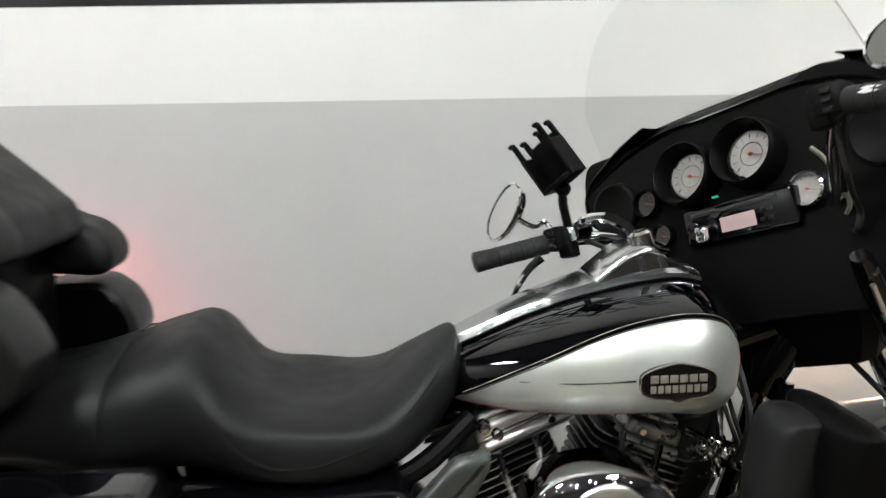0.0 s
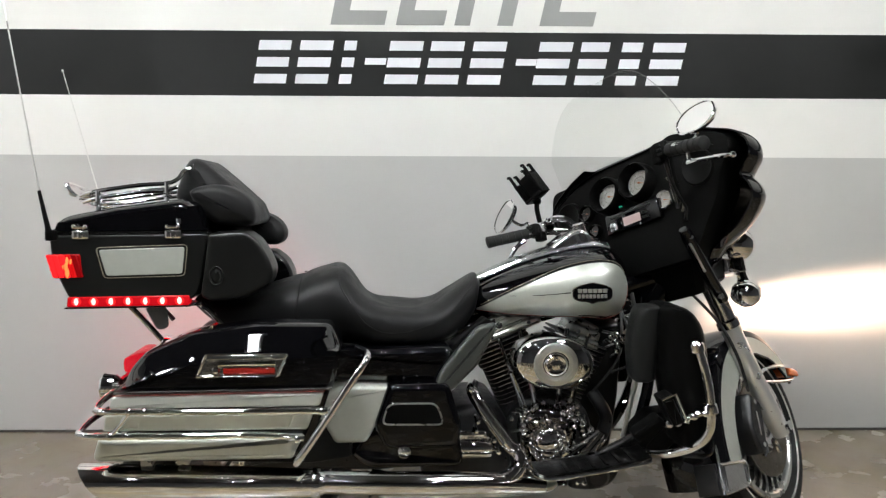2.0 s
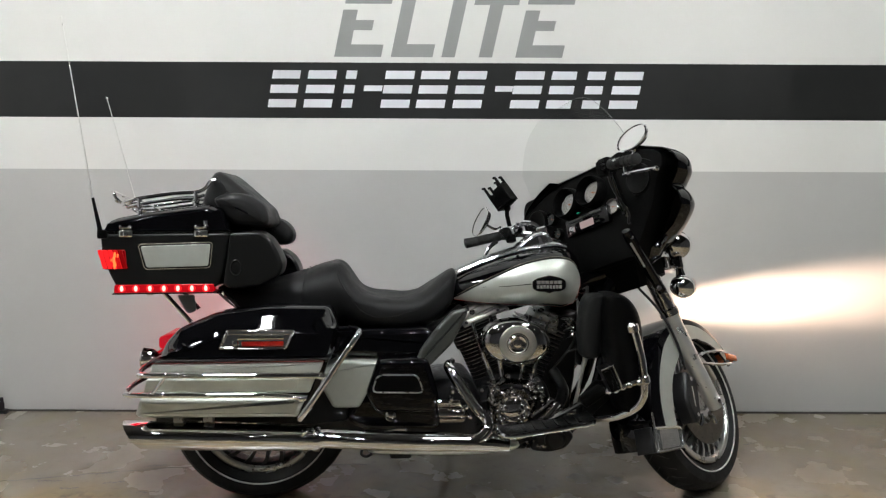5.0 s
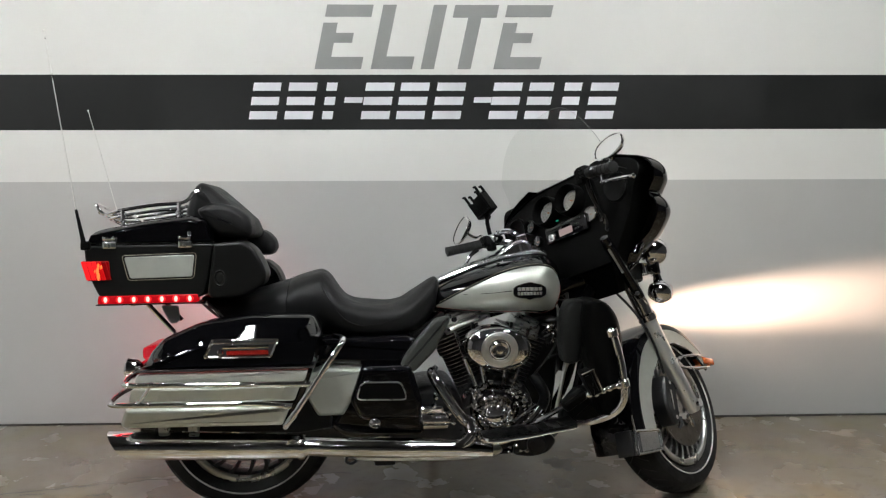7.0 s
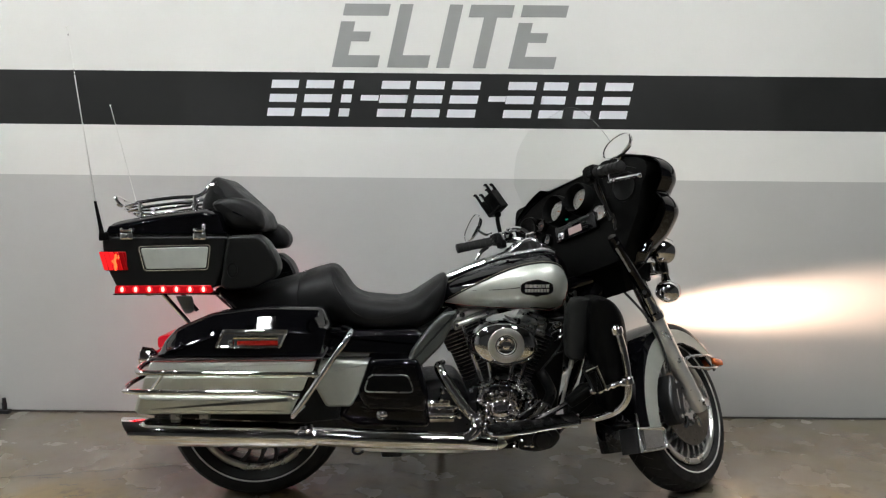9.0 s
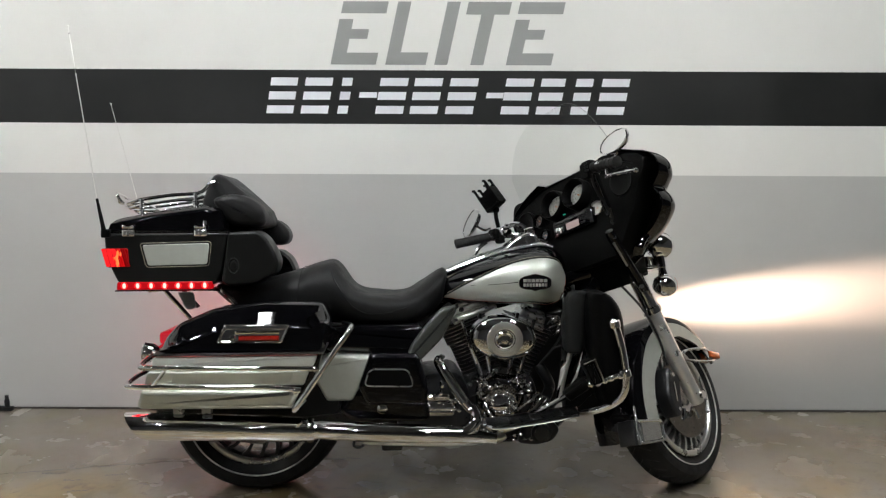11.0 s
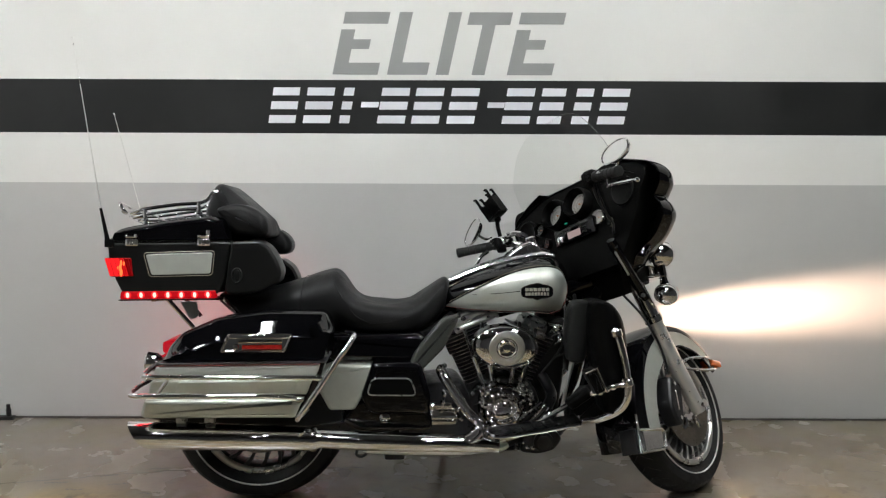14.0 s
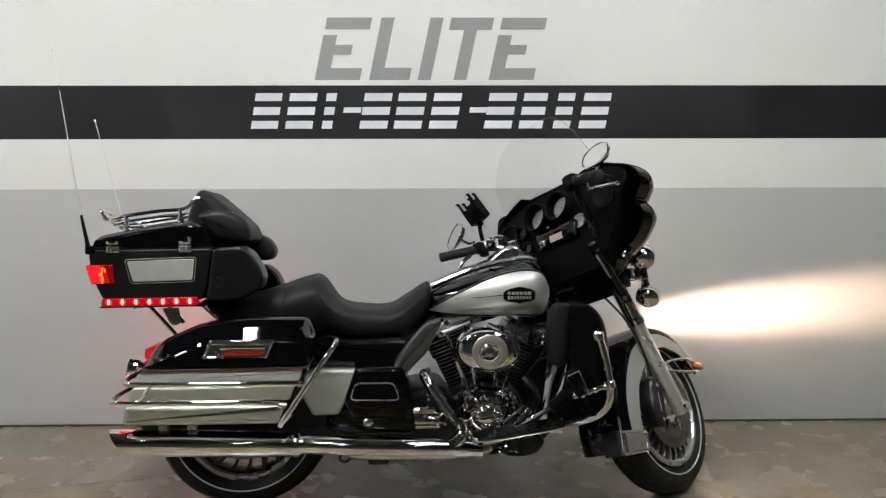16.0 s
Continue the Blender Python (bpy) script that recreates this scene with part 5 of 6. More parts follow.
for s in (-1, 1):
    bm = B()
    pad(bm, fillet([(-0.346, 0.936), (-0.128, 0.942), (-0.136, 0.872), (-0.328, 0.868)], 0.008, 4), s * 0.286, s * 0.2905, 0.002)
    pn = part("side_panel", bm, M_SILVER, case, "silver painted side panel with pale outline")
    bm = B()
    tube(bm, [(p.x, s * 0.2895, p.y) for p in fillet([(-0.353, 0.942), (-0.121, 0.948), (-0.130, 0.866), (-0.334, 0.862)], 0.012, 4)], 0.0011, 5, False, closed=True)
    part("pinstripe", bm, M_GOLD, pn)
    for x in (-0.388, -0.155):
        bm = B()
        box(bm, (x, s * 0.292, 0.976), (0.044, 0.014, 0.026), 0.006)
        lt = part("latch", bm, M_POLISH, case, "bright metal latch")
        bm = B()
        box(bm, (x, s * 0.295, 0.995), (0.040, 0.014, 0.009), 0.004)
        for dx in (-0.014, 0.014):
            ball(bm, (x + dx, s * 0.300, 0.997), 0.006, u=10, v=6)
        lathe(bm, [(0, 0.007), (0.006, 0.006), (0.008, 0)], (x, s * 0.298, 0.974), (0, s, 0), 12)
        part("latch_hinge", bm, M_CHROME, lt, "chrome hinge pin")
    bm = B()
    box(bm, (-0.142, s * 0.283, 1.018), (0.014, 0.014, 0.018), 0.004)
    part("lid_stop", bm, M_CHROME, case, "small chrome lid stop")
    # wrap-around tail lamp
    bm = B()
    pad(bm, fillet([(-0.478, 0.926), (-0.460, 0.862), (-0.388, 0.866), (-0.392, 0.926)], 0.006, 3), s * 0.21, s * 0.2925, 0.006)
    tl = part("tail_lamp", bm, M_DARKRED, case, "red wrap-around lamp, partly lit")
    for k in range(5):
        x0 = -0.4775 + 0.0155 * k
        bm = B()
        pad(bm, fillet([(x0, 0.924), (x0 + 0.017, 0.864), (x0 + 0.0305, 0.865), (x0 + 0.0145, 0.924)], 0.003, 2), s * 0.28, s * 0.2955, 0.003)
        part("lens_rib", bm, M_REDGLOW if k in (0, 1, 2) else M_DIMRED if k == 3 else M_DARKRED, tl, "upright lens rib")
    for x, z, h in ((-0.424, 0.876, 0.013), (-0.427, 0.892, 0.012), (-0.423, 0.908, 0.011), (-0.415, 0.905, 0.008), (-0.434, 0.893, 0.007)):
        bm = B()
        ball(bm, (x, s * 0.2945, z), h, 0.40, 0.20, 1.0, 10, 8)
        part("filament", bm, M_TAILCORE, tl, "bright orange glowing core")
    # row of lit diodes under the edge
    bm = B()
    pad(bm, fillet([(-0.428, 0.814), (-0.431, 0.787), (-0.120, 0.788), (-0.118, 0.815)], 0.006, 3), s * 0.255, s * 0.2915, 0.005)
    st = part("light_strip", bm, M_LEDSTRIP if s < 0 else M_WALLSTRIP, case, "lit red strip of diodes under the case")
    # thin black lip, added to keep the strip's red off the bag lid
    bm = B()
    pad(bm, fillet([(-0.434, 0.786), (-0.434, 0.782), (-0.116, 0.784), (-0.116, 0.788)], 0.001, 2), s * 0.20, s * (0.295 if s < 0 else 0.27), 0.001)
    part("strip_lip", bm, M_PLASTIC, st)
    for k in range(7):
        # halo of the diode, built as a flat emissive disc behind it
        bm = B()
        ball(bm, (-0.405 + 0.0435 * k, s * 0.2905, 0.801), 0.0120, 1.25, 0.16, 1.0, 16, 8)
        part("diode_glow", bm, M_REDGLOW, st, "red glow round the diode")
        bm = B()
        ball(bm, (-0.405 + 0.0435 * k, s * 0.2915, 0.801), 0.0066, 0.9, 0.45, 1.45, 10, 8)
        part("diode", bm, M_LEDGLOW, st, "bright glowing diode")
bm = B()
box(bm, (-0.476, 0, 0.895), (0.012, 0.42, 0.06), 0.005)
part("tail_lamp", bm, M_REDBACK, case, "lit red lamp across the back")
# luggage rack: a double-railed chrome tray with a raised tail and a swept-up front
RACK = lambda q, dz: [(-0.130, q * 0.185, 1.158 + dz * 0.5), (-0.143, q * 0.195, 1.150 + dz * 0.6), (-0.160, q * 0.204, 1.124 + dz), (-0.188, q * 0.210, 1.112 + dz), (-0.257, q * 0.212, 1.107 + dz), (-0.36, q * 0.210, 1.092 + dz), (-0.412, q * 0.185, 1.084 + dz), (-0.448, q * 0.13, 1.086 + dz)]
bm = B()
tube(bm, RACK(-1, 0) + [(-0.462, -0.05, 1.090), (-0.464, 0.05, 1.090)] + list(reversed(RACK(1, 0))), 0.0062, 10)
rack = part("luggage_rack", bm, M_BRIGHT, bike, "chrome tube luggage rack on the lid")
rack.location = (0.008, 0, 0.016)
for q in (-1, 1):
    bm = B()
    tube(bm, RACK(q, -0.020)[2:7], 0.0052, 8)
    part("lower_rail", bm, M_BRIGHT, rack)
for y in (-0.11, -0.04, 0.04, 0.11):
    bm = B()
    tube(bm, [(-0.474, y, 1.102), (-0.452, y, 1.092), (-0.37, y, 1.094), (-0.257, y, 1.110), (-0.190, y, 1.116), (-0.166, y, 1.128), (-0.146, y, 1.154), (-0.132, y, 1.162)], 0.0050, 8)
    part("rail", bm, M_BRIGHT, rack)
for x, z in ((-0.135, 1.158), (-0.37, 1.090)):
    bm = B()
    tube(bm, [(x, -0.195, z - 0.002), (x, 0, z + 0.003), (x, 0.195, z - 0.002)], 0.0055, 8)
    part("cross_bar", bm, M_BRIGHT, rack)
bm = B()
tube(bm, [(-0.428, -0.155, 1.084), (-0.450, -0.150, 1.092), (-0.470, -0.140, 1.122), (-0.474, -0.06, 1.130), (-0.474, 0.06, 1.130), (-0.468, 0.12, 1.120), (-0.446, 0.13, 1.094), (-0.425, 0.13, 1.086)], 0.0058, 10)
part("tail_hoop", bm, M_BRIGHT, rack)
for x, z in ((-0.365, 1.036), (-0.185, 1.060)):
    for q in (-1, 1):
        bm = B()
        tube(bm, [(x, q * 0.212, z), (x, q * 0.212, z + 0.055)], 0.007, 8, False)
        lathe(bm, [(0.007, 0), (0.012, 0.002), (0.012, 0.008), (0.007, 0.012)], (x, q * 0.212, z + 0.012), (0, 0, 1), 12)
        part("post", bm, M_BRIGHT, rack)
# the machine leans on its stand: the far side of case and rack sits lower
for ob in (case, *case.children_recursive, rack, *rack.children_recursive):
    for v in ob.data.vertices:
        v.co.z -= 0.155 * min(1.0, max(0.0, (v.co.z - 0.80) / 0.15)) * (v.co.y + (0.288 if ob.name.startswith(("top", "lid", "seal")) else 0.25))
# antennas
for s, pts in ((-1, [(-0.468, -0.292, 0.975), (-0.473, -0.292, 1.0), (-0.490, -0.292, 1.090), (-0.570, -0.30, 1.672)]), (1, [(-0.475, 0.292, 0.975), (-0.500, 0.292, 1.0), (-0.532, 0.292, 1.07), (-0.640, 0.30, 1.50)])):
    bm = B()
    tube(bm, pts[:3], [0.0085, 0.007, 0.0045], 8, False)
    box(bm, Vector(pts[0]) + Vector((0.004, -s * 0.01, -0.005)), (0.03, 0.035, 0.03), 0.006)
    an = part("antenna", bm, M_PLASTIC, bike, "whip antenna with black base")
    an.location = (0.014, 0, 0.012)
    bm = B()
    tube(bm, pts[2:], [0.0022, 0.0014], 6, False)
    ball(bm, pts[3], 0.004, u=8, v=6)
    part("whip", bm, M_GREYMET, an, "thin grey metal whip")
# chrome frame that carries the case; the far tube is darkened against red reflections
for s in (-1, 1):
    y = s * 0.185
    bm = B()
    tube(bm, [(-0.36, y, 0.772), (-0.30, y, 0.776), (-0.14, y, 0.776), (-0.105, y, 0.765), (-0.045, y, 0.70)], 0.008, 8)
    tube(bm, [(-0.305, y, 0.772), (-0.22, y, 0.67)], 0.008, 8, False)
    fr = part("case_support", bm, M_CHROME if s < 0 else M_DARKMET, bike, "chrome tube support under the top case")
    fr.location = (0.014, 0, 0.004)
    if s > 0:
        fr.location.x = -0.045
        continue
    bm = B()
    pad(bm, fillet([(-0.262, 0.765), (-0.205, 0.765), (-0.200, 0.712), (-0.212, 0.702), (-0.232, 0.702)], 0.008), y - 0.010, y - 0.004, 0.002)
    part("support_plate", bm, M_VINYL_G, fr, "dull grey plate")

# black plate added between saddlebag and wheel to darken the gap
for s in (-1, 1):
    bm = B()
    pad(bm, fillet([(-0.33, 0.36), (-0.32, 0.45), (0.30, 0.45), (0.31, 0.34), (0.20, 0.325), (-0.20, 0.345)], 0.012, 3), s * 0.23, s * 0.255, 0.004)
    part("bag_rail", bm, M_SATINBLACK, bike, "black filler plate under the saddlebag")

# rear fender and frame under the seat
bm = B()
rf = fender_shell(AX_R, 10, 192, 0.362, lambda f: 0.13, 0.115, False, "rear_fender")
tagged(rf, "black rear fender")
bm = B()
box(bm, (-0.288, -0.09, 0.604), (0.044, 0.22, 0.044), 0.012)
part("fender_lamp_rear", bm, M_FENDERLAMP, bike, "lit red tail lamp on the rear fender")
for s in (-1, 1):
    bm = B()
    lathe(bm, [(0, -0.036), (0.020, -0.034), (0.031, -0.022), (0.034, 0.0), (0.036, 0.006), (0.033, 0.012)], (-0.318, s * 0.30, 0.585), (-1, 0, 0), 22)
    tube(bm, [(-0.30, s * 0.28, 0.585), (-0.30, s * 0.12, 0.59)], 0.010, 8, False)
    ts = part("turn_signal", bm, M_CHROME, bike, "chrome bullet rear turn signal")
    ts.location.z = -0.014
    bm = B()
    lathe(bm, [(0, 0.009), (0.012, 0.0085), (0.024, 0.007), (0.032, 0.005)], (-0.318, s * 0.30, 0.585), (-1, 0, 0), 20)
    part("lens", bm, M_SIGNAL, ts, "lit red lens")

# saddlebags
def lean_in(bm, s, z0, k):
    """Draw a flank panel inwards below z0."""
    for v in bm.verts:
        v.co.y -= s * k * max(0, z0 - v.co.z)


def saddlebag(s):
    bm = B()
    pad(bm, fillet([(-0.258, 0.598), (-0.280, 0.50), (-0.312, 0.430), (-0.290, 0.412), (0.19, 0.408), (0.225, 0.47), (0.266, 0.598)], 0.012, 4), s * 0.24, s * 0.428, 0.02, 4)
    body = part("saddlebag", bm, M_BLACK, bike, "black and silver hard saddlebag")
    body.location.z = -0.012 if s < 0 else -0.05
    bm = B()
    pad(bm, fillet([(-0.248, 0.604), (-0.228, 0.652), (-0.192, 0.694), (-0.085, 0.742), (0.075, 0.764), (0.265, 0.760), (0.294, 0.70), (0.270, 0.604)], 0.016, 4), s * 0.235, s * 0.462, 0.10, 9, crown=True, prof=[(0.078, 0), (0.074, 0.001), (0.068, 0.004), (0.062, 0.009), (0.050, 0.0176), (0.038, 0.0268), (0.026, 0.0366), (0.014, 0.0472), (0.007, 0.055), (0.002, 0.064), (0, 0.075), (0, 0.09)])
    lid = part("bag_lid", bm, M_BLACK, body, "black gloss saddlebag lid", sharp=50)
    bm = B()
    pad(bm, fillet([(-0.254, 0.598), (-0.254, 0.605), (0.271, 0.605), (0.271, 0.598)], 0.002, 2), s * 0.25, s * 0.460, 0.003)
    part("bag_seam", bm, M_INK, body)
    bm = B()
    tube(bm, [(-0.256, s * 0.4575, 0.5945), (0.0, s * 0.4575, 0.5950), (0.252, s * 0.4575, 0.5950)], 0.0012, 5, False)
    part("pinstripe", bm, M_RED, body, "thin red pinstripe")
    # silver bands on the flank, stepped
    for pts, y in (([(-0.257, 0.592), (-0.268, 0.560), (0.238, 0.555), (0.250, 0.592)], 0.457), ([(-0.275, 0.545), (-0.288, 0.498), (0.206, 0.490), (0.226, 0.545)], 0.455), ([(-0.292, 0.486), (-0.312, 0.432), (-0.300, 0.418), (0.168, 0.412), (0.196, 0.478)], 0.460)):
        bm = B()
        low = pts[0][1] < 0.5
        pad(bm, fillet(pts, 0.008, 3), s * 0.40, s * (y + 0.006 * low), 0.016 if low else 0.006, 6 if low else 4)
        lean_in(bm, s, pts[0][1], 0.05 if pts[0][1] > 0.56 else 0.30)
        part("flank_band", bm, M_SILVER, body, "silver painted band")
    bm = B()
    pad(bm, fillet([(-0.190, 0.540), (-0.205, 0.500), (0.16, 0.496), (0.18, 0.540)], 0.01, 3), s * 0.45, s * 0.4575, 0.002)
    lean_in(bm, s, 0.545, 0.30)
    part("recess_panel", bm, M_SILVER, body, "raised silver panel")
    # latch: chrome frame, dark recess, red reflector, handle
    y = s * 0.466
    bm = B()
    OUTL = fillet([(-0.055, 0.641), (-0.030, 0.696), (0.163, 0.694), (0.140, 0.640)], 0.005, 3)
    tube(bm, [(p.x, y, p.y) for p in OUTL], 0.004, 6, False, closed=True)
    pad(bm, fillet([(-0.033, 0.684), (-0.028, 0.697), (0.163, 0.695), (0.158, 0.682)], 0.003, 2), y - s * 0.004, y + s * 0.005, 0.002)
    la = part("bag_latch", bm, M_CHROME, body, "chrome framed latch")
    bm = B()
    pad(bm, fillet([(-0.050, 0.644), (-0.030, 0.684), (0.158, 0.682), (0.138, 0.643)], 0.004, 2), y - s * 0.006, y, 0.001)
    part("recess", bm, M_CHROME, la)
    bm = B()
    box(bm, (0.072, y + s * 0.002, 0.655), (0.125, 0.006, 0.015), 0.002)
    part("reflector", bm, M_REFL, la, "red reflector")
    bm = B()
    tube(bm, [(0.0, y + s * 0.004, 0.672), (0.135, y + s * 0.004, 0.672)], 0.005, 8, False)
    tube(bm, [(0.0, y + s * 0.004, 0.6425), (0.135, y + s * 0.004, 0.6425)], 0.004, 8, False)
    lathe(bm, [(0, 0.008), (0.007, 0.007), (0.010, 0)], (-0.008, y, 0.656), (0, s, 0), 12)
    part("latch_handle", bm, M_CHROME, la, "")
    # chrome guard rails round the bag
    for zr, x0, x1, zf in ((0.571, -0.288, 0.262, 0.560), (0.511, -0.328, 0.205, 0.491)):
        bm = B()
        tube(bm, [(x0 + 0.035, s * 0.30, zr + 0.022), (x0 + 0.005, s * 0.38, zr + 0.012), (x0, s * 0.47, zr + 0.003), (x0 + 0.02, s * 0.508, zr), (x0 + 0.10, s * 0.516, zr - 0.001), (-0.05, s * 0.518, zr - 0.004), (0.1, s * 0.516, zr - 0.007), (x1, s * 0.510, zf)], 0.0085, 16)
        part("guard_rail", bm, M_CHROME, bike, "chrome saddlebag guard rail").location.z = -0.014
    bm = B()
    tube(bm, [(-0.198, s * 0.517, 0.570), (-0.240, s * 0.517, 0.512)], 0.006, 8, False)
    gl = part("guard_link", bm, M_BRIGHT, bike, "")
    gl.location.z = -0.014
    for x, z in ((-0.20, 0.571), (-0.165, 0.570), (-0.245, 0.511), (-0.21, 0.511), (0.25, 0.561), (0.19, 0.492)):
        bm = B()
        lathe(bm, [(0.0095, -0.006), (0.011, 0), (0.0095, 0.006)], (x, s * 0.517, z), (1, 0, 0), 12)
        part("clamp", bm, M_CHROME, gl)
    bm = B()
    tube(bm, [(0.33, s * 0.36, 0.675 if s < 0 else 0.64), (0.356, s * 0.44, 0.677 if s < 0 else 0.645), (0.352, s * 0.488, 0.664 if s < 0 else 0.64), (0.308, s * 0.505, 0.600), (0.238, s * 0.515, 0.492), (0.192, s * 0.515, 0.424), (0.185, s * 0.48, 0.408), (0.20, s * 0.38, 0.412)], 0.0092, 12)
    part("guard_bar", bm, M_CHROME, bike, "upright chrome saddlebag guard")


saddlebag(-1)
saddlebag(1)

# side cover with silver panel and dark trimmed cover
for s in (-1, 1):
    bm = B()
    pad(bm, fillet([(0.20, 0.52), (0.279, 0.560), (0.41, 0.556), (0.405, 0.50), (0.35, 0.395), (0.265, 0.395)], 0.012, 4), s * 0.16, s * 0.268, 0.012)
    sc = part("side_cover", bm, M_SILVER, bike, "silver side panel behind the seat")
    sc.location.z = -0.012
    bm = B()
    pad(bm, fillet([(0.37, 0.44), (0.41, 0.56), (0.575, 0.56), (0.61, 0.43), (0.60, 0.37), (0.40, 0.37)], 0.02, 4), s * 0.14, s * 0.284, 0.018)
    bc = part("battery_cover", bm, M_BLACK, bike, "black cover with pale outline")
    bc.location.z = -0.006
    TR = fillet([(0.392, 0.447), (0.410, 0.506), (0.540, 0.504), (0.560, 0.443)], 0.020, 6)
    bm = B()
    pad(bm, TR, s * 0.27, s * 0.289, 0.003)
    part("cover_face", bm, M_PLASTIC, bc)
    bm = B()
    tube(bm, [(p.x, s * 0.288, p.y) for p in TR], 0.0028, 6, False, closed=True)
    part("cover_trim", bm, M_ALU, bc, "pale metal outline")
    # frame rail under the seat
    bm = B()
    tube(bm, [(0.20, s * 0.15, 0.64), (0.40, s * 0.16, 0.625), (0.58, s * 0.14, 0.63), (0.70, s * 0.08, 0.70)], 0.018, 10)
    part("frame_rail", bm, M_PLASTIC, bike)
    bm = B()
    pad(bm, fillet([(0.24, 0.645), (0.58, 0.65), (0.63, 0.59), (0.55, 0.545), (0.26, 0.555)], 0.02), s * 0.10, s * 0.235, 0.02)
    part("frame_cover", bm, M_BLACK, bike, "black gloss frame cover")
    # heat deflector beside the rear cylinder
    bm = B()
    pad(bm, fillet([(0.530, 0.522), (0.583, 0.524), (0.655, 0.60), (0.705, 0.700), (0.706, 0.722), (0.655, 0.712), (0.60, 0.65), (0.55, 0.58)], 0.014, 4), s * 0.235, s * 0.272, 0.012)
    hd = part("heat_deflector", bm, M_DEFLECTOR, bike, "satin grey heat deflector")
    bm = B()
    pad(bm, fillet([(0.585, 0.552), (0.648, 0.592), (0.632, 0.622), (0.60, 0.585)], 0.006, 3), s * 0.24, s * 0.262, 0.004)
    part("pale_insert", bm, M_ALU, hd, "pale metal insert")

# engine: V-twin
CRANK = Vector((0.868, 0, 0.345))
bm = B()
pad(bm, OUT([(0.74, 0.33), (0.76, 0.42), (0.82, 0.47), (0.90, 0.475), (0.98, 0.44), (1.01, 0.35), (0.98, 0.25), (0.90, 0.20), (0.80, 0.21)]), -0.155, 0.155, 0.03)
eng = part("engine", bm, M_DARKMET, bike, "black and chrome V-twin engine")
for side_, ang, x_in in (("rear", -23, 0.0), ("front", 23, 0.0)):
    a = radians(ang)
    ax = Vector((math.sin(a), 0, math.cos(a)))
    fwd = Vector((math.cos(a), 0, -math.sin(a)))
    rot = Matrix(((fwd.x, 0, ax.x, 0), (0, 1, 0, 0), (fwd.z, 0, ax.z, 0), (0, 0, 0, 1)))
    base = CRANK + ax * 0.115
    bm = B()
    lathe(bm, [(0, 0), (0.060, 0), (0.060, 0.205), (0, 0.205)], base, ax, 28)
    cyl = part("cylinder", bm, M_DARKMET, eng, "finned black cylinder")
    for k in range(14):
        w = 0.080 if k < 9 else 0.088
        bm = B()
        P = fillet([(-w, -0.088), (w, -0.088), (w, 0.088), (-w, 0.088)], 0.035, 5)
        rings = [[Vector((p.x * sc, p.y * sc, z)) for p in P] for z, sc in ((-0.0022, 0.97), (-0.0016, 1.0), (0.0016, 1.0), (0.0022, 0.97))]
        bridge(bm, rings)
        bm.transform(Matrix.Translation(base + ax * (0.012 + 0.0142 * k)) @ rot)
        part("cooling_fin", bm, M_SATINBLACK, cyl, "", sharp=50)
        # machined bright edge on the fin's outer side
        bm = B()
        edge = [Vector((p.x * 1.003, p.y * 1.003, 0)) for p in P if p.y < -0.03]
        tube(bm, edge, 0.0011, 4, False)
        bm.transform(Matrix.Translation(base + ax * (0.012 + 0.0142 * k)) @ rot)
        part("fin_edge", bm, M_ALU, cyl)
    # rocker box, chrome in two layers
    bm = B()
    for z, h, w, d in ((0.225, 0.024, 0.088, 0.085), (0.252, 0.030, 0.080, 0.078), (0.274, 0.016, 0.066, 0.066)):
        w *= 1.0 if ang < 0 else 0.62
        b2 = B()
        pad(b2, fillet([(-w, -h / 2), (w, -h / 2), (w * 0.92, h / 2), (-w * 0.92, h / 2)], 0.008, 3), -d, d, 0.010)
        b2.transform(Matrix.Translation(base + ax * (z - (0.010 if ang < 0 else 0.028)) + fwd * (0.052 if ang < 0 else 0.004)) @ rot)
        me = bpy.data.meshes.new("tmp")
        b2.to_mesh(me)
        b2.free()
        bm.from_mesh(me)
        bpy.data.meshes.remove(me)
    rk = part("rocker_box", bm, M_SATIN if ang < 0 else M_ALU, eng, "bright satin rocker box")
    for q in (-0.06, 0.06):
        bm = B()
        lathe(bm, [(0, 0.004), (0.006, 0.004), (0.007, 0), (0.007, -0.006)], base + ax * 0.220 + fwd * (q + 0.04) + Vector((0, -0.083, 0)), (0, -1, 0), 8)
        part("bolt", bm, M_CHROME, rk)
    # push-rod tubes
    for dx in (-0.020, 0.022):
        topp = base + ax * 0.215 + fwd * (dx * 1.6 + (0.03 if ang < 0 else -0.03)) + Vector((0, -0.105, 0))
        bot = CRANK + Vector((dx * 0.8 + (-0.045 if ang < 0 else 0.045), -0.165, 0.085))
        bm = B()
        tube(bm, [topp, topp.lerp(bot, 0.45), topp.lerp(bot, 0.46), bot], [0.0065, 0.0065, 0.0085, 0.0085], 10, False)
        lathe(bm, [(0.008, -0.006), (0.0125, 0), (0.008, 0.006)], bot + (topp - bot) * 0.08, topp - bot, 12)
        lathe(bm, [(0.008, -0.005), (0.011, 0), (0.008, 0.005)], topp.lerp(bot, 0.46), topp - bot, 12)
        part("pushrod_tube", bm, M_CHROME, eng, "chrome push-rod tube")
    # lifter block
    bm = B()
    box(bm, CRANK + Vector((-0.045 if ang < 0 else 0.045, -0.16, 0.075)), (0.07, 0.05, 0.04), 0.01)
    part("lifter_block", bm, M_CHROME, eng)

# oval air cleaner with round insert
AC = Vector((0.873, -0.235, 0.596))
bm = B()
rings = []
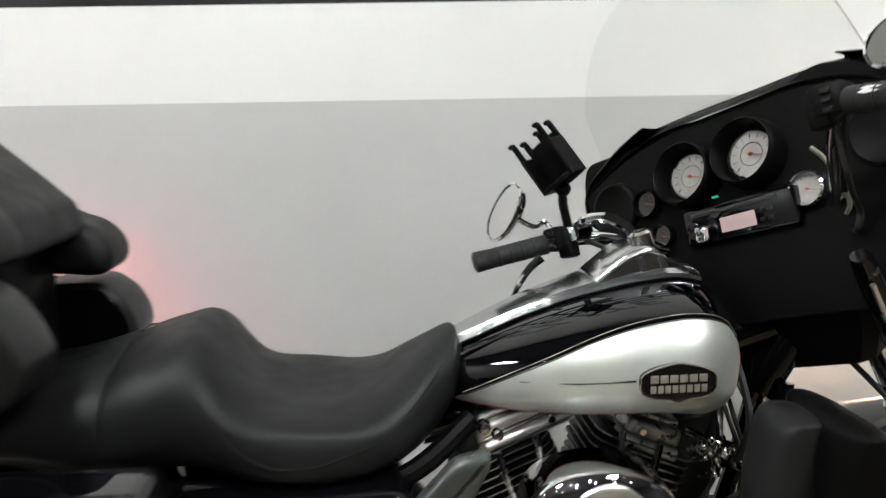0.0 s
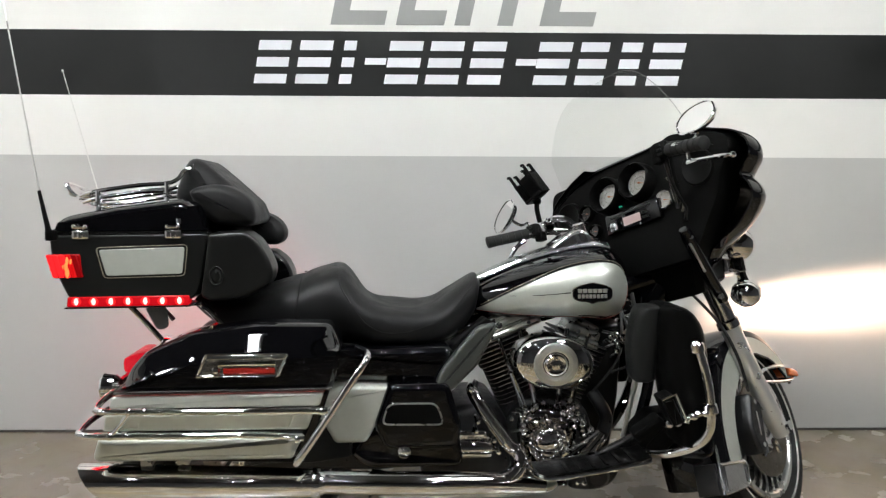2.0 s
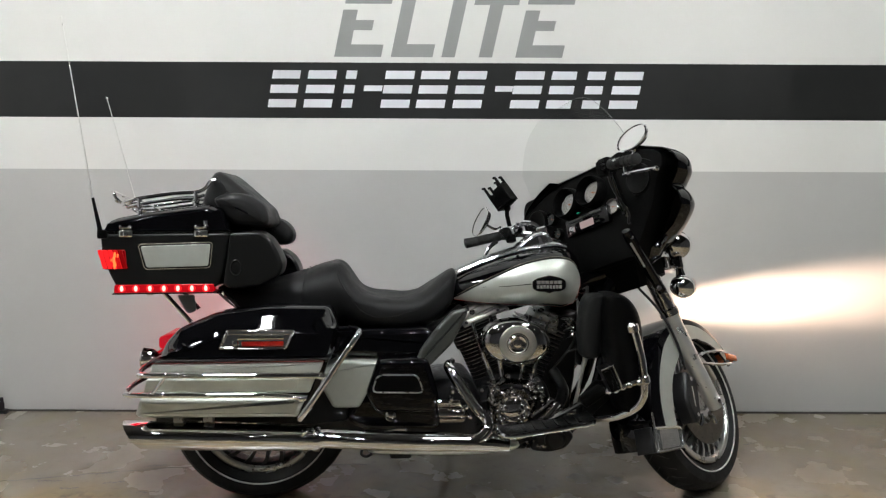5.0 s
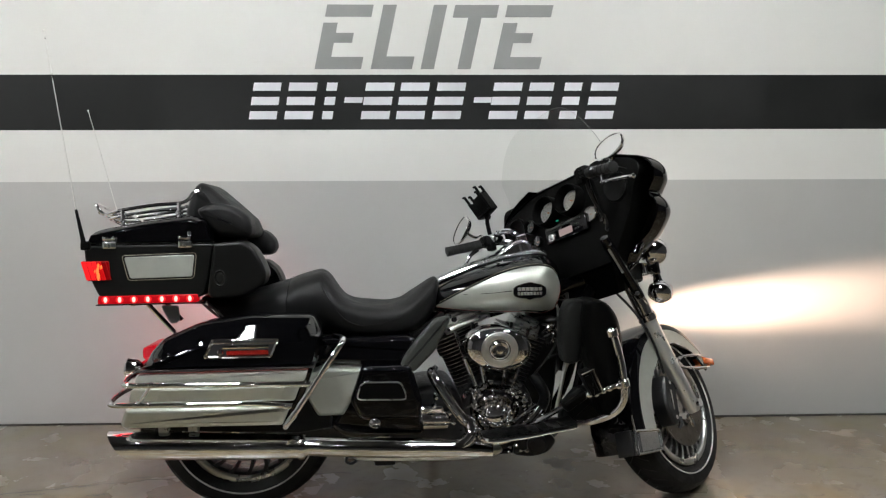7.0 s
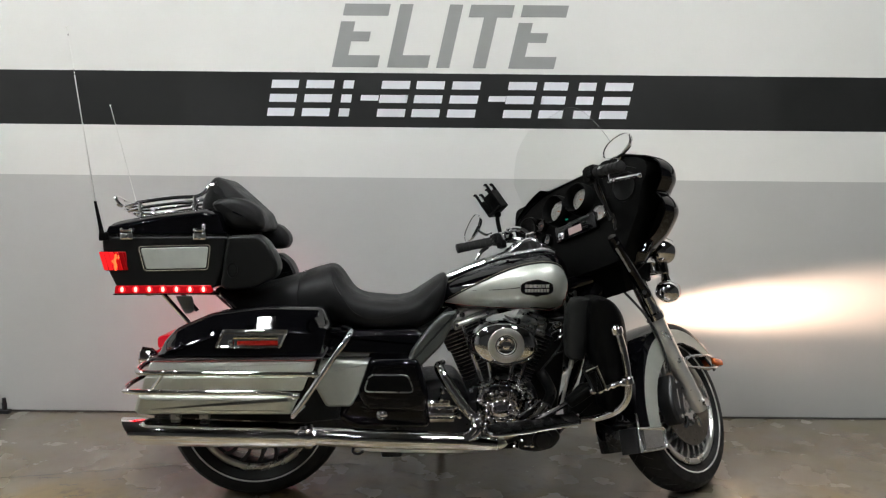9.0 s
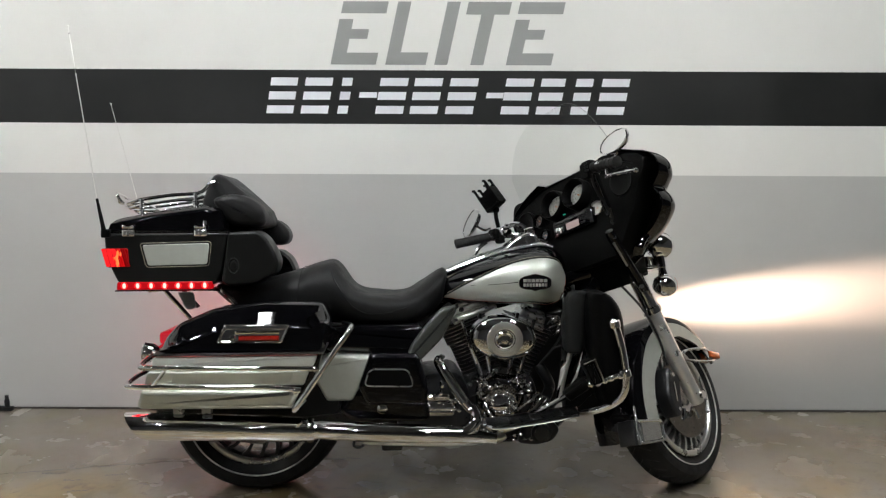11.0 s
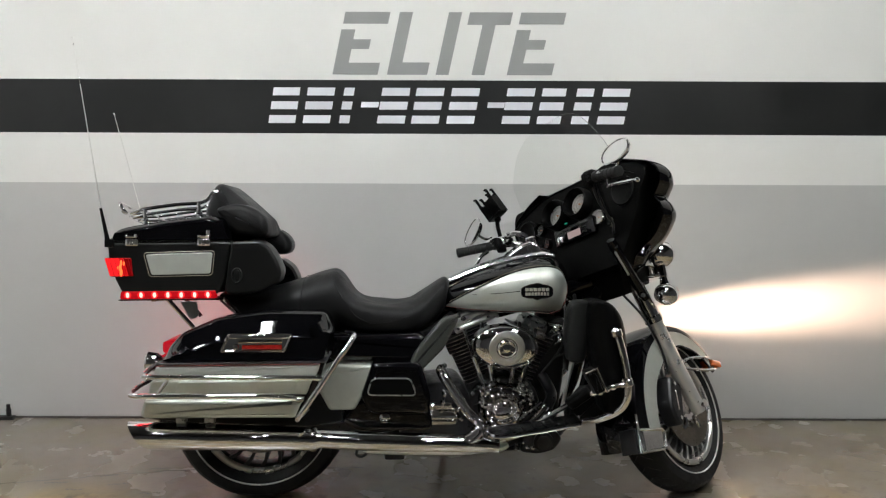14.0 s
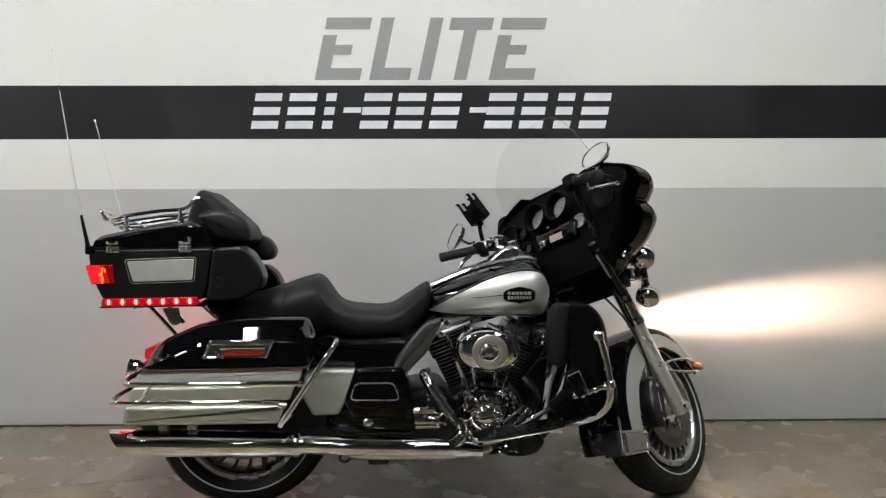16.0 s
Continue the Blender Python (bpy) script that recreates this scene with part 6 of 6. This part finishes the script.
for sc, y in ((1.0, 0.075), (1.0, 0.006), (0.988, -0.004), (0.965, -0.011), (0.93, -0.0150), (0.86, -0.0190), (0.74, -0.0235), (0.5, -0.027), (0.2, -0.027)):
    ring = []
    for k in range(56):
        t = 2 * math.pi * k / 56
        r = 1.0 + 0.02 * math.cos(2 * t)
        ring.append((AC.x + 0.112 * sc * r * math.cos(t), AC.y + y, AC.z + 0.082 * sc * math.sin(t) * (1 + 0.05 * math.cos(2 * t)) - 0.05 * 0.112 * sc * math.cos(t)))
    rings.append(ring)
bridge(bm, rings)
ac = part("air_cleaner", bm, M_CHROME, eng, "oval chrome air cleaner cover", sharp=70)
bm = B()
lathe(bm, [(0.063, 0.014), (0.063, 0.026), (0.060, 0.030), (0.056, 0.0305), (0.0555, 0.028), (0.054, 0.028), (0.0535, 0.031), (0.046, 0.032), (0.0455, 0.029), (0.0435, 0.029), (0.043, 0.032), (0.038, 0.031), (0.036, 0.024), (0.028, 0.022)], AC, (0, -1, 0), 44)
part("round_insert", bm, M_SATIN, ac, "satin round insert ring")
bm = B()
lathe(bm, [(0.035, 0.020), (0.033, 0.028), (0.027, 0.033), (0.020, 0.030), (0.012, 0.031), (0, 0.034)], AC, (0, -1, 0), 36)
part("insert_centre", bm, M_CHROME, ac, "dark chrome centre")
for k in range(3):
    a = radians(90 + 120 * k)
    bm = B()
    lathe(bm, [(0, 0.037), (0.005, 0.036), (0.0065, 0.029)], AC + Vector((0.020 * math.cos(a), -0.002, 0.020 * math.sin(a))), (0, -1, 0), 8)
    part("screw", bm, M_CHROME, ac)
# cam cover with screws
CC = Vector((0.868, -0.160, 0.346))
bm = B()
pad(bm, OUT([(0.782, 0.36), (0.790, 0.42), (0.825, 0.452), (0.885, 0.452), (0.94, 0.425), (0.955, 0.36), (0.930, 0.29), (0.865, 0.262), (0.805, 0.29)], 6), -0.192, -0.13, 0.040, 7)
cam_cover = part("cam_cover", bm, M_DARKCHROME, eng, "rounded dark chrome cam cover", sharp=70)
bm = B()
lathe(bm, [(0.060, 0.020), (0.060, 0.034), (0.056, 0.039), (0.052, 0.037), (0.050, 0.033), (0.046, 0.033), (0.043, 0.039), (0.036, 0.044), (0.022, 0.048), (0, 0.050)], CC, (0, -1, 0), 40)
part("timer_cover", bm, M_CHROME, cam_cover, "round chrome cover")
for n_, rad, dep in ((11, 0.074, 0.028), (8, 0.048, 0.033), (5, 0.030, 0.046)):
    for k in range(n_):
        a = 2 * math.pi * k / n_ + rad * 7
        bm = B()
        lathe(bm, [(0, 0.010), (0.0035, 0.009), (0.006, 0.005), (0.0065, 0.0), (0.0065, -0.006)], CC + Vector((rad * math.cos(a), -dep, rad * math.sin(a) * 1.08)), (0, -1, 0), 10)
        part("screw", bm, M_CHROME, cam_cover)
# gearbox, starter
bm = B()
pad(bm, fillet([(0.50, 0.24), (0.52, 0.40), (0.60, 0.45), (0.72, 0.46), (0.77, 0.38), (0.77, 0.24), (0.70, 0.20), (0.55, 0.20)], 0.03), -0.16, 0.16, 0.03)
gb = part("gearbox", bm, M_DARKMET, bike, "black gearbox housing")
bm = B()
lathe(bm, [(0, -0.078), (0.022, -0.078), (0.032, -0.070), (0.034, -0.05), (0.034, 0.05), (0.032, 0.062), (0.022, 0.072), (0.01, 0.076), (0, 0.076)], (0.636, -0.20, 0.341), (1, 0, 0), 28)
st = part("starter_motor", bm, M_CHROME, bike, "chrome starter motor cover")
bm = B()
box(bm, (0.636, -0.195, 0.378), (0.105, 0.05, 0.030), 0.010)
part("starter_bracket", bm, M_CHROME, st)
for x, z in ((0.591, 0.432), (0.658, 0.429), (0.595, 0.402), (0.653, 0.402), (0.541, 0.378), (0.703, 0.373), (0.715, 0.398), (0.556, 0.335), (0.716, 0.338)):
    bm = B()
    lathe(bm, [(0, 0.009), (0.005, 0.008), (0.008, 0.003), (0.008, -0.06)], (x, -0.245, z), (0, -1, 0), 10)
    part("bolt", bm, M_CHROME, st)
bm = B()
lathe(bm, [(0, 0.014), (0.010, 0.013), (0.018, 0.008), (0.020, 0), (0.020, -0.02)], (0.452, -0.272, 0.357), (0, -1, 0), 20)
part("swingarm_cap", bm, M_CHROME, bike, "round chrome swingarm cap")
bm = B()
pad(bm, fillet([(0.0, 0.30), (0.40, 0.33), (0.52, 0.40), (0.52, 0.28), (0.40, 0.26), (0.0, 0.275)], 0.02), -0.15, -0.11, 0.012)
part("swingarm", bm, M_DARKMET, bike)
bm = B()
pad(bm, fillet([(0.30, 0.34), (0.34, 0.42), (0.60, 0.43), (0.62, 0.30), (0.36, 0.30)], 0.03), -0.255, -0.13, 0.02)
part("pivot_cover", bm, M_BLACK, bike)

# exhaust: rear header, collector pipe, muffler
bm = B()
tube(bm, [(0.660, -0.12, 0.51), (0.648, -0.20, 0.508), (0.662, -0.228, 0.482), (0.694, -0.240, 0.432), (0.741, -0.245, 0.362), (0.769, -0.250, 0.335), (0.773, -0.262, 0.302), (0.742, -0.280, 0.272), (0.690, -0.290, 0.262)], [0.016, 0.018, 0.019, 0.019, 0.019, 0.020, 0.023, 0.026, 0.028], 16)
hd = part("header_pipe", bm, M_CHROME, bike, "chrome rear header pipe")
for d in (-0.006, 0.007):
    bm = B()
    tube(bm, [(0.664 + d, -0.249, 0.484 + d * 0.7), (0.695 + d, -0.260, 0.434 + d * 0.7), (0.735 + d, -0.266, 0.374 + d * 0.7)], 0.0036, 6)
    part("header_slot", bm, M_INK, hd)
for q in ((0.648, -0.228, 0.500), (0.640, -0.222, 0.518), (0.752, -0.268, 0.345), (0.708, -0.250, 0.400)):
    bm = B()
    ball(bm, q, 0.010, u=10, v=6)
    part("clamp_bolt", bm, M_CHROME, hd)
bm = B()
tube(bm, [(1.03, -0.06, 0.46), (1.055, -0.12, 0.40), (1.025, -0.18, 0.358)], 0.020, 14)
part("header_pipe", bm, M_DARKMET, bike, "dark front header pipe")
bm = B()
tube(bm, [(1.025, -0.18, 0.358), (0.975, -0.205, 0.315), (0.92, -0.225, 0.285), (0.84, -0.25, 0.268)], 0.021, 14)
part("header_cover", bm, M_CHROME, bike, "chrome cover on the front header pipe")
bm = B()
tube(bm, [(0.84, -0.27, 0.252), (0.72, -0.285, 0.270), (0.50, -0.32, 0.290), (0.30, -0.35, 0.310), (0.215, -0.362, 0.322)], [0.022, 0.032, 0.034, 0.032, 0.031], 20)
part("exhaust_pipe", bm, M_CHROME, bike, "long chrome exhaust pipe").location.z = -0.010
bm = B()
tube(bm, [(0.875, -0.262, 0.248), (0.84, -0.268, 0.240), (0.72, -0.285, 0.241), (0.60, -0.300, 0.247), (0.42, -0.325, 0.262), (0.38, -0.33, 0.268)], [0.008, 0.016, 0.020, 0.020, 0.020, 0.012], 14)
part("exhaust_shield", bm, M_SATIN, bike, "satin alloy shield under the exhaust")
bm = B()
tube(bm, [(0.365, -0.335, 0.27), (0.358, -0.335, 0.245), (0.375, -0.33, 0.235), (0.392, -0.33, 0.245)], 0.005, 8)
part("shield_clip", bm, M_DARKMET, bike)
bm = B()
n = 26
rings = []
MUF = [(0.245, 0.028), (0.225, 0.036), (0.18, 0.0395), (0.05, 0.0425), (-0.15, 0.0445), (-0.28, 0.0455)]
for x, r in MUF:
    zc = 0.3235 + (0.225 - x) * 0.042
    rings.append([(x, -0.375 + r * math.cos(2 * math.pi * k / n), zc + r * math.sin(2 * math.pi * k / n)) for k in range(n)])
zc = 0.3485
# slash cut: the top reaches further back than the bottom
for rr, dx in ((0.0455, 0.0), (0.0405, 0.003)):
    rings.append([(-0.338 - 0.030 * math.sin(2 * math.pi * k / n) + dx, -0.375 + rr * math.cos(2 * math.pi * k / n), zc + rr * math.sin(2 * math.pi * k / n)) for k in range(n)])
rings.append([(-0.30, -0.375 + 0.038 * math.cos(2 * math.pi * k / n), zc + 0.038 * math.sin(2 * math.pi * k / n)) for k in range(n)])
bridge(bm, rings)
muf = part("muffler", bm, M_CHROME, bike, "long chrome slash-cut muffler", sharp=40)
muf.location.z = -0.012
bm = B()
lathe(bm, [(0.032, -0.012), (0.041, -0.010), (0.043, 0), (0.041, 0.010), (0.032, 0.012)], (0.222, -0.375, 0.3235), (1, 0, -0.04), 24)
part("clamp", bm, M_CHROME, muf)
for x in (-0.20, -0.11):
    bm = B()
    box(bm, (x, -0.375, 0.398), (0.03, 0.03, 0.022), 0.004)
    part("hanger", bm, M_ALU, muf)

# frame under the engine, floorboard, pedal, downtubes
bm = B()
tube(bm, [(0.36, -0.12, 0.245), (0.50, -0.13, 0.212), (0.92, -0.13, 0.205), (1.06, -0.11, 0.23), (1.178, -0.08, 0.40), (1.24, -0.04, 0.72)], 0.017, 10)
tube(bm, [(0.36, 0.12, 0.245), (0.50, 0.13, 0.212), (0.92, 0.13, 0.205), (1.06, 0.11, 0.23), (1.178, 0.08, 0.40), (1.24, 0.04, 0.72)], 0.017, 10)
frm = part("frame", bm, M_BLACK, bike, "black tubular frame")
bm = B()
tube(bm, [(1.20, 0, 0.70), (1.26, 0, 0.80), (1.24, 0, 0.90)], 0.045, 16, False)
tube(bm, [(0.62, 0, 0.66), (0.90, 0, 0.72), (1.23, 0, 0.82)], 0.035, 12)
part("backbone", bm, M_BLACK, frm)
bm = B()
box(bm, (0.485, -0.16, 0.192), (0.075, 0.06, 0.030), 0.010)
part("stand_lug", bm, M_DARKMET, frm, "black lug under the frame")
bm = B()
pad(bm, fillet([(0.93, 0.19), (0.95, 0.27), (1.05, 0.28), (1.09, 0.24), (1.06, 0.195), (1.0, 0.18)], 0.02), -0.17, 0.05, 0.02)
lathe(bm, [(0, 0.02), (0.026, 0.018), (0.036, 0.008), (0.038, -0.06)], (1.015, -0.175, 0.232), (0, -1, 0), 20)
part("oil_filter", bm, M_DARKMET, bike, "black oil filter housing")
bm = B()
pad(bm, fillet([(0.80, 0.312), (0.86, 0.310), (1.08, 0.345), (1.105, 0.357), (1.10, 0.364), (1.07, 0.354), (0.86, 0.320), (0.80, 0.320)], 0.004, 3), -0.40, -0.28, 0.004)
fb = part("floorboard", bm, M_PLASTIC, bike, "black rubber rider floorboard with chrome edge")
bm = B()
tube(bm, [(0.785, -0.30, 0.318), (0.80, -0.395, 0.318), (0.86, -0.406, 0.316), (1.07, -0.406, 0.348), (1.095, -0.395, 0.354), (1.108, -0.33, 0.362)], 0.0062, 8)
part("floorboard_trim", bm, M_CHROME, fb, "chrome edge trim")
for k in range(6):
    bm = B()
    box(bm, (0.88 + 0.035 * k, -0.34, 0.324 + 0.0058 * k), (0.010, 0.09, 0.004), 0.001)
    part("rib", bm, M_PLASTIC, fb)
bm = B()
tube(bm, [(0.80, -0.24, 0.285), (0.92, -0.25, 0.29), (1.05, -0.26, 0.31)], 0.012, 8)
part("floorboard_bracket", bm, M_CHROME, fb)
bm = B()
tube(bm, [(0.93, -0.26, 0.31), (0.985, -0.30, 0.347), (1.04, -0.325, 0.385), (1.085, -0.34, 0.418)], 0.009, 10)
tube(bm, [(0.90, -0.24, 0.32), (0.95, -0.27, 0.37), (0.99, -0.28, 0.405)], 0.007, 8)
ped = part("brake_pedal", bm, M_CHROME, bike, "chrome brake pedal")
bm = B()
box(bm, (1.103, -0.345, 0.432), (0.092, 0.06, 0.036), 0.012, Matrix.Rotation(radians(-35), 4, "Y"))
part("pedal_pad", bm, M_PLASTIC, ped, "black rubber pedal pad")
bm = B()
tube(bm, [(1.106, -0.250, 0.562), (1.065, -0.254, 0.375)], [0.0065, 0.0065], 10, False)
tube(bm, [(1.106, -0.250, 0.562), (1.0957, -0.251, 0.515)], 0.0088, 10, False)
part("chrome_rod", bm, M_SATIN, bike, "straight chrome rod beside the front cylinder")
# black plate added between the frame's downtubes to close the pale gap
bm = B()
pad(bm, fillet([(0.985, 0.27), (0.975, 0.44), (1.00, 0.66), (1.13, 0.68), (1.115, 0.44), (1.09, 0.27)], 0.02, 3), -0.04, 0.07, 0.012)
part("oil_cooler", bm, M_SATINBLACK, bike, "black filler plate ahead of the engine")

# leg-guard fairings, engine guard, highway pegs
def upright(levels, y, hy, power):
    """Rounded upright body: at each height z it reaches from x0 to x1, hy either side of y."""
    out = B()
    lv = spline(levels, 4)
    rings = []
    for i, (z, x0, x1) in enumerate(lv):
        f = min(1.0, 0.55 + 0.15 * min(i, len(lv) - 1 - i))
        rings.append([((x0 + x1) / 2 + (x1 - x0) / 2 * math.copysign(abs(math.cos(t)) ** (2 / power), math.cos(t)), y + hy * f * math.copysign(abs(math.sin(t)) ** (2 / power), math.sin(t)), z) for t in (2 * math.pi * k / 32 for k in range(32))])
    bridge(out, rings)
    return out


for s in (-1, 1):
    lf = part("leg_guard_fairing", upright([(0.776, 1.172, 1.198), (0.768, 1.158, 1.222), (0.745, 1.152, 1.248), (0.70, 1.150, 1.272), (0.62, 1.156, 1.284), (0.52, 1.178, 1.286), (0.43, 1.194, 1.280), (0.395, 1.20, 1.256), (0.376, 1.21, 1.23)], s * 0.305, 0.102, 2.8), M_PLASTIC, bike, "black lower leg-guard fairing", sharp=70)
    lf.location = (-0.018, 0, 0 if s < 0 else 0.04)
    part("vent_door", upright([(0.772, 1.128, 1.160), (0.762, 1.108, 1.168), (0.735, 1.096, 1.170), (0.663, 1.084, 1.167), (0.60, 1.087, 1.158), (0.565, 1.092, 1.152), (0.551, 1.104, 1.142)], s * 0.285, 0.052, 3.2), M_GREYPLASTIC, lf, "dark grey vent door", sharp=70)
    if s < 0:
        bm = B()
        pad(bm, fillet([(1.11, 0.305), (1.105, 0.37), (1.165, 0.44), (1.25, 0.45), (1.262, 0.38), (1.21, 0.325)], 0.015, 3), -0.16, -0.255, 0.012)
        part("lower_shroud", bm, M_PLASTIC, lf, "black plastic foot of the fairing")
    bm = B()
    tube(bm, [(1.215, s * 0.30, 0.70), (1.228, s * 0.385, 0.685), (1.242, s * 0.412, 0.650), (1.262, s * 0.42, 0.56), (1.270, s * 0.42, 0.47), (1.262, s * 0.415, 0.425), (1.235, s * 0.395, 0.388), (1.18, s * 0.34, 0.352), (1.12, s * 0.22, 0.320), (1.06, s * 0.10, 0.28)], 0.0128, 14)
    eg = part("engine_guard", bm, M_CHROME, bike, "curved chrome engine guard")
    eg.location.x = -0.022
    for q in ((1.236, s * 0.405, 0.668), (1.268, s * 0.42, 0.50)):
        bm = B()
        lathe(bm, [(0.017, -0.014), (0.020, -0.010), (0.020, 0.010), (0.017, 0.014)], q, (0.25, 0, -1), 14)
        part("clamp", bm, M_CHROME, eg)
    bm = B()
    pad(bm, fillet([(1.115, 0.542), (1.148, 0.556), (1.180, 0.482), (1.150, 0.468)], 0.006, 3), s * 0.40, s * 0.475, 0.008)
    pg = part("highway_peg", bm, M_PLASTIC, bike, "black rubber highway peg on chrome arm")
    pg.location.x = -0.018
    bm = B()
    tube(bm, [(1.268, s * 0.42, 0.50), (1.225, s * 0.435, 0.492), (1.165, s * 0.440, 0.474), (1.135, s * 0.44, 0.468)], [0.011, 0.009, 0.010], 10)
    for q in ((1.21, 0.489), (1.19, 0.482), (1.24, 0.497), (1.145, 0.470), (1.168, 0.473)):
        ball(bm, (q[0], s * 0.448, q[1]), 0.011, u=10, v=8)
    part("peg_arm", bm, M_CHROME, pg, "chrome arm")
    bm = B()
    tube(bm, [(1.113, s * 0.478, 0.543), (1.150, s * 0.478, 0.560), (1.184, s * 0.478, 0.480)], 0.003, 6, False)
    part("peg_trim", bm, M_CHROME, pg)
# hoses and wires round the neck and engine
rnd = random.Random(5)
for k in range(5):
    a = Vector((rnd.uniform(1.10, 1.20), rnd.uniform(-0.12, 0.02), rnd.uniform(0.66, 0.80)))
    b = Vector((rnd.uniform(1.00, 1.14), rnd.uniform(-0.16, -0.08), rnd.uniform(0.45, 0.62)))
    m_ = a.lerp(b, 0.5) + Vector((rnd.uniform(0, 0.05), -0.05, rnd.uniform(-0.03, 0.03)))
    bm = B()
    tube(bm, [a, m_, b], rnd.uniform(0.004, 0.007), 6)
    part("hose", bm, M_CABLE, bike)
# small chrome fittings between cylinders and on the neck
for q, r in (((0.715, -0.12, 0.700), 0.012), ((0.735, -0.13, 0.690), 0.010), ((1.105, -0.13, 0.645), 0.012), ((1.09, -0.14, 0.625), 0.010), ((1.12, -0.10, 0.63), 0.011), ((0.80, -0.17, 0.36), 0.011), ((0.79, -0.17, 0.33), 0.010), ((0.795, -0.19, 0.40), 0.009), ((0.975, -0.17, 0.36), 0.010), ((0.97, -0.18, 0.40), 0.011), ((1.0, -0.16, 0.375), 0.009), ((0.985, -0.16, 0.33), 0.010), ((0.76, -0.19, 0.42), 0.009), ((0.935, -0.2, 0.45), 0.010), ((1.135, -0.10, 0.60), 0.010), ((1.10, -0.12, 0.645), 0.009), ((0.83, -0.19, 0.455), 0.011), ((0.85, -0.20, 0.470), 0.009), ((0.95, -0.19, 0.455), 0.011), ((0.81, -0.20, 0.43), 0.010), ((0.925, -0.20, 0.475), 0.010)):
    bm = B()
    lathe(bm, [(0, r * 0.9), (r * 0.7, r * 0.8), (r, r * 0.2), (r, -r)], q, (0.1, -1, 0.1), 8)
    part("fitting", bm, M_CHROME, eng)
# chrome studs scattered at random to make glints round cam cover and cylinder bases
rnd = random.Random(11)
for cx, cz, y, w, h, n_ in ((0.803, 0.437, -0.195, 0.018, 0.020, 7), (0.800, 0.365, -0.200, 0.018, 0.032, 10), (0.815, 0.295, -0.205, 0.020, 0.030, 7), (0.930, 0.440, -0.190, 0.024, 0.014, 7), (0.955, 0.400, -0.190, 0.020, 0.022, 7), (0.848, 0.410, -0.200, 0.022, 0.010, 4), (0.806, 0.250, -0.265, 0.020, 0.012, 5), (1.085, 0.635, -0.14, 0.022, 0.030, 8), (0.985, 0.365, -0.185, 0.014, 0.016, 4), (0.965, 0.225, -0.17, 0.05, 0.02, 6)):
    for k in range(n_ + n_ // 2):
        r = rnd.uniform(0.0045, 0.0090)
        q = (cx + rnd.uniform(-w, w), y + rnd.uniform(-0.010, 0.006), cz + rnd.uniform(-h, h))
        bm = B()
        lathe(bm, [(0, r), (r * 0.55, r * 0.85), (r * 0.95, r * 0.35), (r, -r * 0.2), (r * 0.7, -r * 0.5), (r * 0.7, -0.05)], q, (rnd.uniform(-0.5, 0.5), -1, rnd.uniform(-0.1, 0.7)), 10)
        part("fitting", bm, M_CHROME, eng)
# side stand on the far side
bm = B()
tube(bm, [(0.62, 0.15, 0.22), (0.68, 0.30, 0.115), (0.70, 0.385, 0.060)], 0.012, 10)
box(bm, (0.70, 0.396, 0.052), (0.07, 0.05, 0.012), 0.004, Matrix.Rotation(radians(6), 4, "X"))
part("side_stand", bm, M_DARKMET, bike, "dark side stand")

# beams of the headlamp and passing lamps
BEAM_COL = (1.000, 0.674, 0.489)


def beam(at, to, watts, size, blend, flat):
    """One lamp's beam; flat squeezes its cone in height, as the lens does."""
    l = bpy.data.lights.new("beam", "SPOT")
    l.energy, l.color, l.spot_size, l.spot_blend, l.shadow_soft_size = watts, BEAM_COL, radians(size), blend, 0.04
    ob = new("headlamp_beam", l)
    W = bike.matrix_world @ STEER_M
    ob.matrix_world = W @ look(at, to, 8) @ Matrix.Diagonal((1, flat, 1, 1))
    return ob


beam((1.53, 0, 0.955), (2.53, -0.185, 0.777), 420, 76, 1.0, 0.160)
for s in (-1, 1):
    beam((1.48, s * 0.215, 0.885), (2.48, s * 0.215 - 0.1, 0.66), 60, 62, 1.0, 0.30)

# red spot lamp added by the wall-side diode strip to redden the wall
red = bpy.data.lights.new("strip_light", "SPOT")
red.energy, red.color, red.spot_size, red.spot_blend, red.shadow_soft_size = 4.2, (1.0, 0.07, 0.10), radians(130), 1.0, 0.03
new("strip_light", red).matrix_world = bike.matrix_world @ look((-0.28, 0.33, 0.70), (-0.26, 0.80, 0.54))
